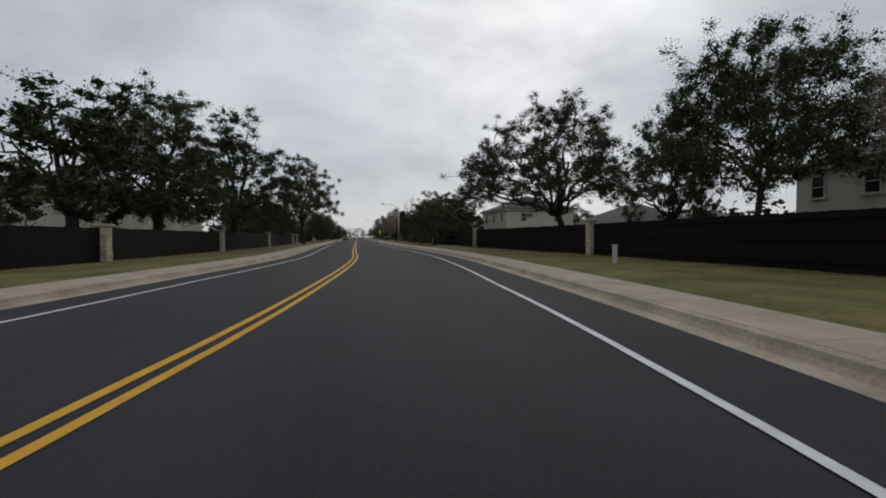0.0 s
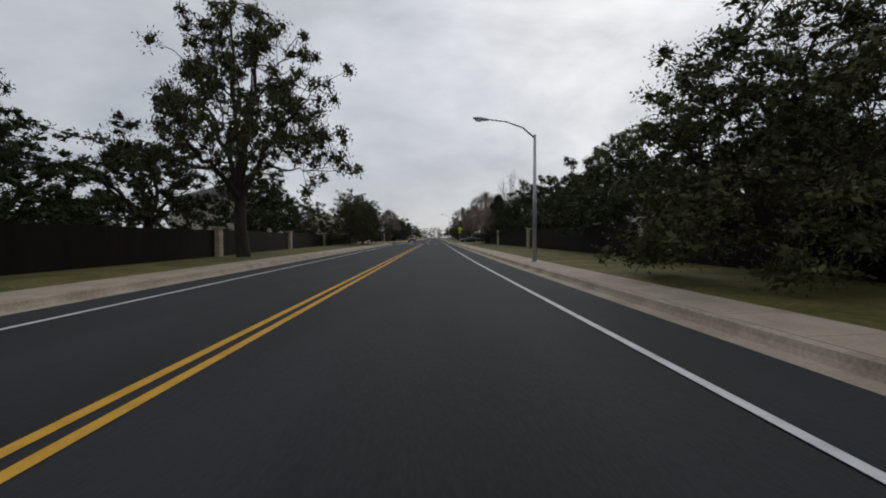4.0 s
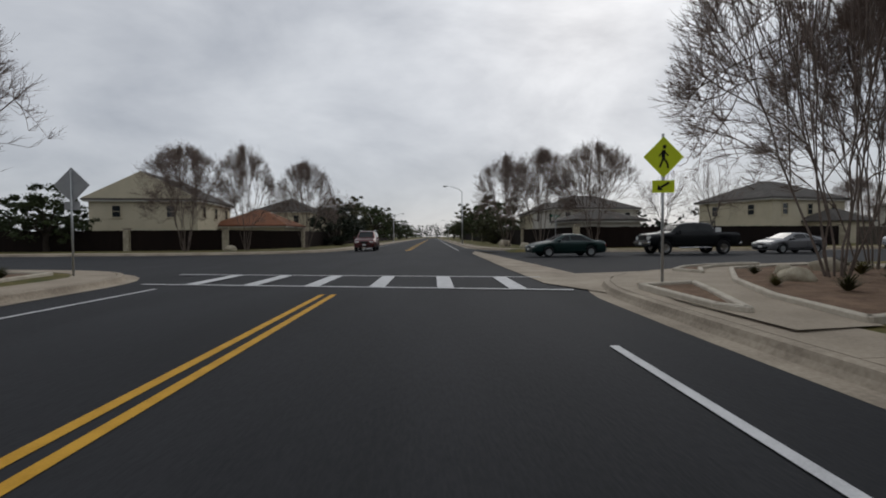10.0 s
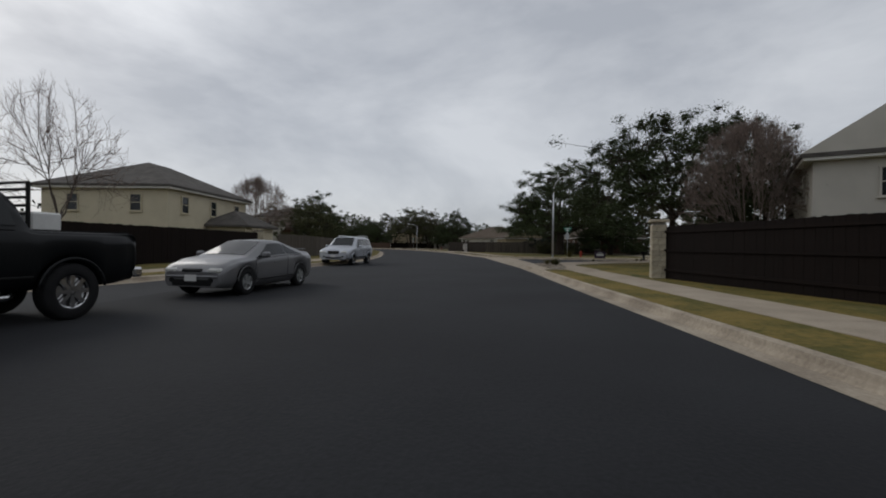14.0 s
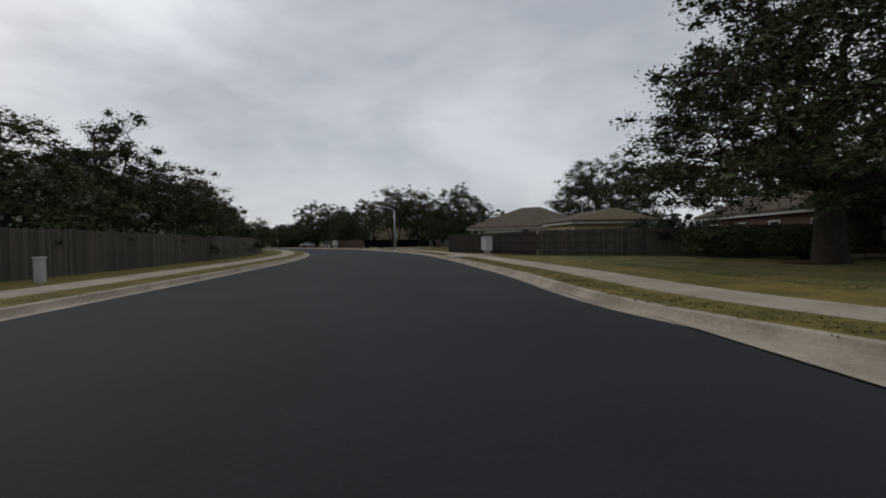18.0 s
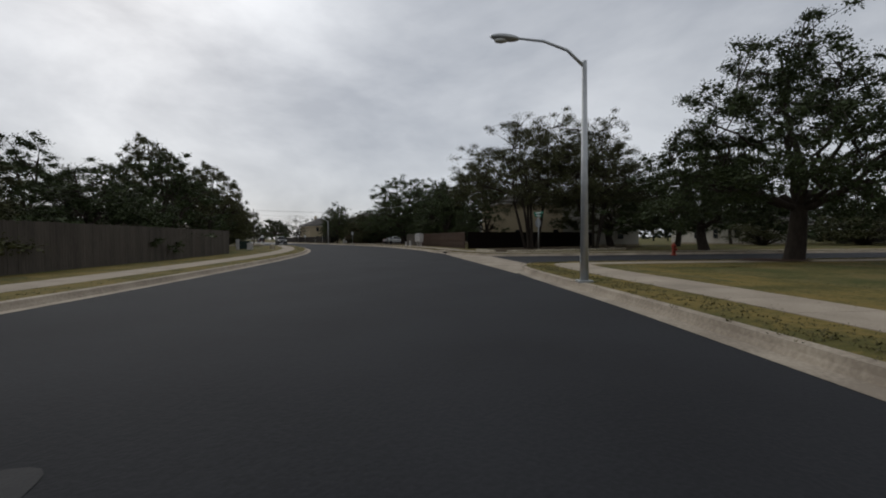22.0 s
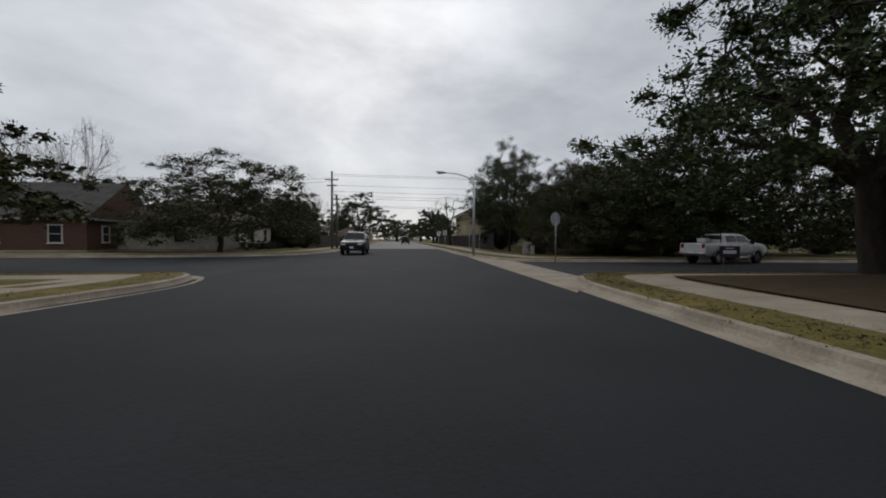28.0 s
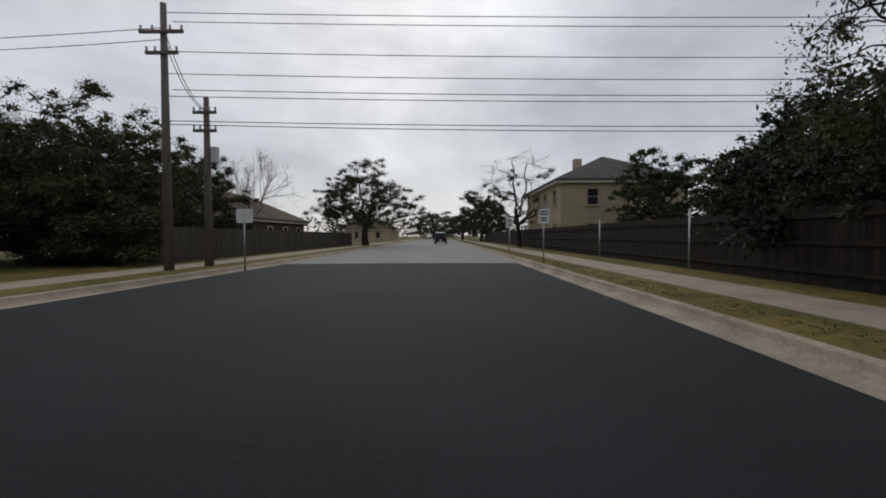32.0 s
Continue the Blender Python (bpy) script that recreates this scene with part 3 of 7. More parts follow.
def oak(seed, leaves=OAK_LEAF, boughs=50, pads=8, pad=0.72, each=74, inner=22, size=0.06, inner_size=0.165, fork=2.1, girth=0.36, lowest=0.24,
        lean=(0.0, 0.0), stems=1, limbs=8, fill=1.0, spread=0.72, hollow=0.45, tall=0.62, name="live_oak", bark=BARK):
    """A broad evergreen of height 10 and crown radius 5: forked trunk, crooked limbs, and boughs that end in flat pads of small leaves."""
    wood, green = Shape(seed), Shape(seed + 77)
    r = wood.rng
    shift = Vector((lean[0], lean[1], 0))
    tops = []
    for k in range(stems):
        a0 = 6.283 * k / stems + r.uniform(-0.3, 0.3)
        out = Vector((math.cos(a0), math.sin(a0), 0)) if stems > 1 else Vector()
        rad = girth / stems ** 0.5
        high = fork * r.uniform(0.9, 1.15) * (1.35 if stems > 1 else 1)
        top = out * r.uniform(0.7, 1.3) + shift * 0.28 + Vector((r.uniform(-0.2, 0.2), r.uniform(-0.2, 0.2), high))
        foot = out * 0.45 + Vector((0, 0, -0.3))
        wood.tube([foot, foot + Vector((0, 0, 0.45)), foot.lerp(top, 0.55) + Vector((r.uniform(-0.12, 0.12), r.uniform(-0.12, 0.12), 0)), top],
                  [rad * 1.55, rad * 1.08, rad * 0.92, rad * 0.82], 9)
        tops.append((top, rad * 0.82))

    def rim(a, q):
        """Height of the crown's upper face at bearing a and share q of its radius."""
        lump = 0.88 + 0.12 * math.sin(2 * a + q * 5 + seed)
        return lowest + (1 - lowest) * max(0.0, 1 - q ** 2.3) ** 0.55 * lump

    def wide(a):
        return 4.5 * (1 + 0.13 * math.sin(3 * a + seed) + 0.09 * math.sin(5 * a + 2.1 * seed))

    nodes = []
    for k in range(limbs):
        start, rad = tops[k % len(tops)]
        upright = k % 4 == 3
        a = 6.283 * (k + r.uniform(-0.3, 0.3)) / limbs
        q = r.uniform(0.12, 0.35) if upright else r.uniform(0.62, 0.86)
        z = lowest * 10 + (rim(a, q) * 9.7 - lowest * 10) * (r.uniform(0.75, 0.95) if upright else r.uniform(0.15, 0.75))
        goal = Vector((math.cos(a) * wide(a) * q, math.sin(a) * wide(a) * q, max(z, start.z + 0.2))) + shift * q
        got = bough(wood, start - Vector((0, 0, 0.15)), goal, rad * r.uniform(0.5, 0.78), 0.05, r.uniform(-0.2, 0.9), 0.5, 9, 7)
        nodes += got[2:]
        # a second arm from the limb's middle
        p, w = got[r.choice((3, 4, 5))]
        a2, q2 = a + r.choice((-1, 1)) * r.uniform(0.35, 0.8), min(0.9, q + r.uniform(-0.1, 0.25))
        z2 = p.z + r.uniform(0.2, 2.2)
        goal = Vector((math.cos(a2) * wide(a2) * q2, math.sin(a2) * wide(a2) * q2, min(z2, rim(a2, q2) * 9.2))) + shift * q2
        nodes += bough(wood, p, goal, w * 0.7, 0.035, r.uniform(-0.2, 0.6), 0.45, 7, 6)[2:]
    # places of the boughs: apart from each other, more of them outside than within
    spots, tries = [], 0
    gap = 1.55
    while len(spots) < boughs and tries < 9000:
        tries += 1
        if tries % 600 == 0:
            gap *= 0.86
        a, q = r.uniform(0, 6.283), r.random() ** 0.5
        top = rim(a, q) * 9.5
        low = (lowest + 0.05 * math.sin(4 * a + seed) + 0.1 * (1 - q)) * 10
        if top < low + 0.2:
            continue
        u = r.random()
        if q < 0.62 and u < hollow:
            continue
        p = Vector((math.cos(a) * wide(a) * q, math.sin(a) * wide(a) * q, low + (top - low) * u)) + shift * (0.35 + 0.65 * q)
        if all((p - o).length_squared > gap * gap for o in spots):
            spots.append(p)
    for c in sorted(spots, key=lambda o: (o - tops[0][0]).length_squared):
        p, w = min(nodes, key=lambda n: (n[0] - c).length_squared + 0.6 * max(0.0, n[0].z - c.z) ** 2)
        arm = bough(wood, p, c, min(w * 0.75, 0.085), 0.022, r.uniform(0.0, 0.35), 0.28, 5, 5)
        nodes += arm[2:]
        leafy = green.rng.random() < fill
        for _ in range(pads):
            d = Vector((r.gauss(0, spread), r.gauss(0, spread), r.gauss(0.05, spread * 0.88 * tall)))
            e = c + d
            s, _w = arm[r.choice((2, 3, 4, 5))]
            m = s.lerp(e, 0.55) + Vector((r.uniform(-0.16, 0.16), r.uniform(-0.16, 0.16), r.uniform(-0.05, 0.2)))
            wood.tube([s, m, e], [0.024, 0.016, 0.006], 3)
            if leafy:
                green.clump(e, pad * green.rng.uniform(0.6, 1.15), inner, each, size, tall, inner_size)
            else:
                for _k in range(3):
                    t = e + Vector((r.uniform(-0.5, 0.5), r.uniform(-0.5, 0.5), r.uniform(-0.3, 0.45)))
                    wood.tube([m.lerp(e, 0.6), t], [0.012, 0.004], 3)
    root = empty(name, Matrix.Identity(4), "x", "tree")
    from_arrays("trunk", wood.v, wood.f, bark, root, True)
    from_arrays("crown", green.v, green.f, leaves, root)
    return root


TWIG = material("twigs", (0.25, 0.195, 0.168), 0.9, (0.15, 0.115, 0.10), 5, 30, 0.0)


def bare_tree(seed, stems, bark, seeds, name, thick=0.052, arms=6, sprays=11, fork=0.0):
    """A leafless tree of height 10 and radius 5: stems that arch out to a rounded crown, ever finer twigs, and dry seed heads on some."""
    wood, fine, dry = Shape(seed), Shape(seed + 31), Shape(seed + 5)
    r = wood.rng

    def dome(a, e, reach):
        return Vector((math.cos(a) * math.cos(e) * 5 * reach, math.sin(a) * math.cos(e) * 5 * reach, 4.4 + 5.6 * math.sin(e) * reach))

    base = Vector((0, 0, fork))
    trunks = []
    if fork:
        trunks.append(Shape(seed + 60))
        trunks[-1].tube([Vector((0, 0, -0.2)), Vector((0.05, 0, fork * 0.5)), base], [thick * 2.4, thick * 1.9, thick * 1.6], 8)
    for k in range(stems):
        a = 6.283 * (k + r.uniform(-0.3, 0.3)) / stems
        e = r.uniform(0.35, 1.3)
        foot = base + Vector((math.cos(a), math.sin(a), 0)) * (0.05 if fork else 0.22) - Vector((0, 0, 0.15))
        trunks.append(Shape(seed + 61 + k))
        stem = bough(trunks[-1], foot, dome(a, e, 0.66), thick * r.uniform(0.8, 1.15), thick * 0.3, 0.5, 0.3, 8, 6)
        for j in range(arms):
            p, w = stem[min(8, 3 + j)]
            a2, e2 = a + r.uniform(-0.75, 0.75), max(-0.15, min(1.45, e + r.uniform(-0.75, 0.6)))
            arm = bough(wood, p, dome(a2, e2, r.uniform(0.78, 0.95)), w * 0.7, 0.02, 0.1, 0.22, 5, 5)
            for i in range(arms + 1):
                q, w2 = arm[min(5, 1 + i)]
                a3, e3 = a2 + r.uniform(-0.5, 0.5), max(-0.3, min(1.5, e2 + r.uniform(-0.45, 0.45)))
                twig = bough(fine, q, q.lerp(dome(a3, e3, r.uniform(0.88, 1.04)), r.uniform(0.6, 1.0)), min(w2 * 0.7, 0.02), 0.009, 0.08, 0.14, 3, 4)
                for _ in range(sprays):
                    o, _w = r.choice(twig)
                    d = ((o - Vector((0, 0, 3.6))).normalized() * 0.8 + Vector((r.uniform(-1, 1), r.uniform(-1, 1), r.uniform(-0.4, 1.0))) * 0.75).normalized() * r.uniform(0.35, 0.95)
                    m = o + d * 0.5 + Vector((r.uniform(-1, 1), r.uniform(-1, 1), r.uniform(-1, 1))) * 0.06
                    fine.tube([o, m, o + d], [0.0095, 0.007, 0.0035], 3)
                    fine.tube([m, m + d * 0.4 + Vector((r.uniform(-1, 1), r.uniform(-1, 1), r.uniform(-0.3, 1))) * 0.18], [0.005, 0.003], 3)
                    if r.random() < seeds:
                        for _k in range(3):
                            dry.leaf(o + d + Vector((r.gauss(0, 0.07), r.gauss(0, 0.07), r.gauss(0, 0.07))), 0.05)
    root = empty(name, Matrix.Identity(4), "x", "tree")
    for k, tr in enumerate(trunks):
        from_arrays("trunk" if fork and k == 0 else "stem", tr.v, tr.f, bark, root, True)
    from_arrays("branch", wood.v, wood.f, bark, root, True)["kind"] = "stuff"
    from_arrays("twig_spray", fine.v, fine.f, TWIG, root)["kind"] = "stuff"
    if dry.f:
        from_arrays("dry_bloom", dry.v, dry.f, SEED, root)["kind"] = "stuff"
    return root


def juniper(seed):
    wood, green = Shape(seed), Shape(seed + 9)
    r = green.rng
    wood.tube([Vector((0, 0, -0.2)), Vector((0.05, 0, 4)), Vector((0, 0.05, 9))], [0.28, 0.18, 0.03], 7)
    for _ in range(300):
        h = r.random() ** 1.4
        a = r.uniform(0, 6.283)
        reach = 5.0 * (1 - h) ** 0.75 * r.uniform(0.55, 1.0) + 0.25
        c = Vector((math.cos(a) * reach, math.sin(a) * reach, 0.8 + 9.2 * h))
        wood.tube([Vector((0, 0, c.z - 0.3)), c], [0.05, 0.012], 3)
        green.clump(c, 0.9, 22, 90, 0.085, 1.0, 0.17)
    root = empty("juniper", Matrix.Identity(4), "x", "tree")
    from_arrays("trunk", wood.v, wood.f, BARK, root, True)
    from_arrays("crown", green.v, green.f, DARK_LEAF, root)
    return root


def bush(seed, leaves=OLIVE_LEAF):
    wood, green = Shape(seed), Shape(seed + 3)
    r = green.rng
    for _ in range(46):
        a, h, q = r.uniform(0, 6.283), r.uniform(0.05, 1), r.uniform(0.3, 1)
        c = Vector((math.cos(a) * 4.4 * q, math.sin(a) * 4.4 * q, 0.6 + 8.6 * h * (1 - 0.45 * q * q)))
        wood.tube([Vector((0, 0, -0.1)), c * 0.5 + Vector((0, 0, 0.2)), c], [0.12, 0.07, 0.02], 4)
        green.clump(c, r.uniform(1.1, 1.7), 26, 130, 0.13, 0.85, 0.3)
    root = empty("shrub", Matrix.Identity(4), "x", "shrub")
    from_arrays("trunk", wood.v, wood.f, BARK, root, True)
    from_arrays("crown", green.v, green.f, leaves, root)
    return root


PROTO = {
    "oak": [oak(11), oak(23, boughs=54), oak(37, OLIVE_LEAF, boughs=52), oak(58, OLIVE_LEAF)],
    "mid": [oak(12, size=0.075, boughs=48, pads=6, each=34, inner=24, inner_size=0.21, pad=0.85), oak(24, OLIVE_LEAF, size=0.075, boughs=46, pads=6, each=34, inner=24, inner_size=0.21, pad=0.85),
            oak(38, size=0.075, boughs=44, pads=6, each=34, inner=24, inner_size=0.21, pad=0.85)],
    "open": [oak(71, boughs=40, pads=8, each=74, inner=20, pad=0.68, lowest=0.3, hollow=0.7), oak(83, OLIVE_LEAF, boughs=40, pads=8, each=74, inner=20, pad=0.68, lowest=0.34, hollow=0.7)],
    "grand": [oak(97, boughs=64, pads=10, pad=0.62, each=86, inner=22, size=0.046, inner_size=0.115, lowest=0.22, spread=0.64, limbs=10), oak(99, boughs=64, pads=10, pad=0.62, each=86, inner=22, size=0.046, inner_size=0.115, lowest=0.24, spread=0.64, limbs=10)],
    "spreading": [oak(146, boughs=84, pads=11, pad=0.4, each=70, inner=20, size=0.034, inner_size=0.085, fork=2.2, girth=0.2, lowest=0.31, lean=(-1.9, 0.0), limbs=12, spread=0.42, hollow=0.8, tall=0.95)],
    "street": [oak(201, boughs=42, pads=10, pad=0.62, each=140, inner=20, size=0.038, inner_size=0.085, lowest=0.3, girth=0.13, fork=2.6, hollow=0.5), oak(211, OLIVE_LEAF, boughs=44, pads=10, pad=0.62, each=140, inner=20, size=0.038, inner_size=0.085, lowest=0.26, girth=0.13, fork=2.4, hollow=0.5)],
    "low": [oak(41, boughs=66, pads=8, pad=0.8, each=66, inner=26, size=0.055, inner_size=0.155, lowest=0.08, hollow=0.3, fork=1.2), oak(43, OLIVE_LEAF, boughs=64, pads=8, pad=0.8, each=66, inner=26, size=0.055, inner_size=0.155, lowest=0.1, hollow=0.3, fork=1.2)],
    "multi": [oak(103, OLIVE_LEAF, boughs=64, pads=11, pad=0.56, each=110, inner=20, size=0.036, inner_size=0.085, stems=6, limbs=12, girth=0.25, lowest=0.34, fork=2.7, spread=0.62)],
    "spare": [oak(127, fill=0.3, boughs=34, pads=6, each=60, pad=0.5, size=0.05, inner=12, hollow=0.7, girth=0.26), oak(129, fill=0.04, boughs=40, pads=7, each=40, pad=0.4, size=0.04, inner=4, bark=GREY_BARK, girth=0.28)],
    "far": [oak(131, size=0.12, boughs=36, pads=4, each=22, inner=18, inner_size=0.32, pad=1.0), oak(137, OLIVE_LEAF, size=0.12, boughs=36, pads=4, each=22, inner=18, inner_size=0.32, pad=1.0), oak(139, size=0.12, boughs=34, pads=4, each=22, inner=18, inner_size=0.32, pad=1.05, lowest=0.16)],
    "dense": [oak(161, boughs=62, pads=9, pad=0.74, each=86, inner=22, size=0.045, inner_size=0.12, lowest=0.2, girth=0.15, fork=2.0, hollow=0.35), oak(163, OLIVE_LEAF, boughs=62, pads=9, pad=0.74, each=86, inner=22, size=0.045, inner_size=0.12, lowest=0.16, girth=0.15, fork=2.0, hollow=0.35)],
    "broad": [oak(171, boughs=64, pads=11, pad=0.6, each=130, inner=30, size=0.034, inner_size=0.1, lowest=0.36, girth=0.16, fork=2.7, hollow=0.3, limbs=11, spread=0.66, tall=0.8)],
    "crape": [bare_tree(5, 9, PALE_BARK, 0.06, "crape_myrtle", 0.045, 7, 13), bare_tree(6, 8, PALE_BARK, 0.05, "crape_myrtle", 0.045, 7, 13)],
    "bare": [bare_tree(7, 6, GREY_BARK, 0.0, "bare_tree", 0.06, 5, 5, 2.6)],
    "juniper": [juniper(8)],
    "bush": [bush(9), bush(10, DARK_LEAF)],
}
TREE_LABEL = {
    "oak": "live oak with a dense dark green crown", "open": "live oak with an open, gappy green crown",
    "grand": "huge live oak with crooked limbs and a dense crown", "spreading": "old spreading live oak with bare crooked limbs below its crown",
    "dense": "evergreen oak with a thick rounded crown on a slim trunk", "street": "slender live oak with a leafy crown near the pavement", "multi": "evergreen tree on several slender trunks",
    "broad": "broad live oak with a high dense crown of fine leaves",
    "low": "dense evergreen oak with foliage down to the fence",
    "mid": "live oak with a rounded dark crown behind the fences",
    "far": "distant live oak with a dark rounded crown",
    "spare": "nearly leafless oak with crooked limbs", "crape": "leafless crape myrtle with many pale stems",
    "bare": "bare winter tree with fine grey twigs", "juniper": "tall dark juniper beside the wooden fence",
    "bush": "overgrown dark evergreen shrub by the fence",
}
USED = {}


def road_gap(x, y):
    """Distance from the nearer kerb of the two roads."""
    here = np.array((x, y))
    return min(np.linalg.norm(k - here, axis=1).min() for k in (A_LEFT, A_RIGHT, B_LEFT, B_RIGHT))


def behind_fence(x, y, radius):
    """Moves a tree back until its crown stands clear of the fence along the side street."""
    gaps = np.linalg.norm(B_LEFT - np.array((x, y)), axis=1)
    k = int(gaps.argmin())
    away = (np.array((x, y)) - B_LEFT[k]) / gaps[k]
    return B_LEFT[k] + away * max(gaps[k], 6.0 + radius)


def plant(kind, x, y, height, radius, which=None, turn=None):
    if kind in ("oak", "open") and radius > 6.5:
        kind = "grand"
    if kind == "oak" and road_gap(x, y) > 10.5:
        kind = "mid"
    pool = PROTO[kind]
    n = USED.get(kind, 0)
    USED[kind] = n + 1
    src = pool[(n if which is None else which) % len(pool)]
    a = (x * 37.7 + y * 21.3) % 360 if turn is None else turn
    if kind in ("oak", "mid", "open", "grand", "far", "low", "street", "dense", "broad"):
        height, radius = height * 1.1, radius * 1.06
    if kind == "low" and 70 < x < 120:
        x, y = behind_fence(x, y, radius)
    m = pose(x, y, 0.12, 0, 0, a) @ Matrix.Diagonal((radius / 5, radius / 5, height / 10, 1))
    ob = copy_thing(src, m)
    tagged(ob, TREE_LABEL[kind], "shrub" if kind == "bush" else "tree", {"crape": "crape myrtles", "oak": "live oaks", "mid": "live oaks", "bare": "bare trees"}.get(kind, ""))
    return ob


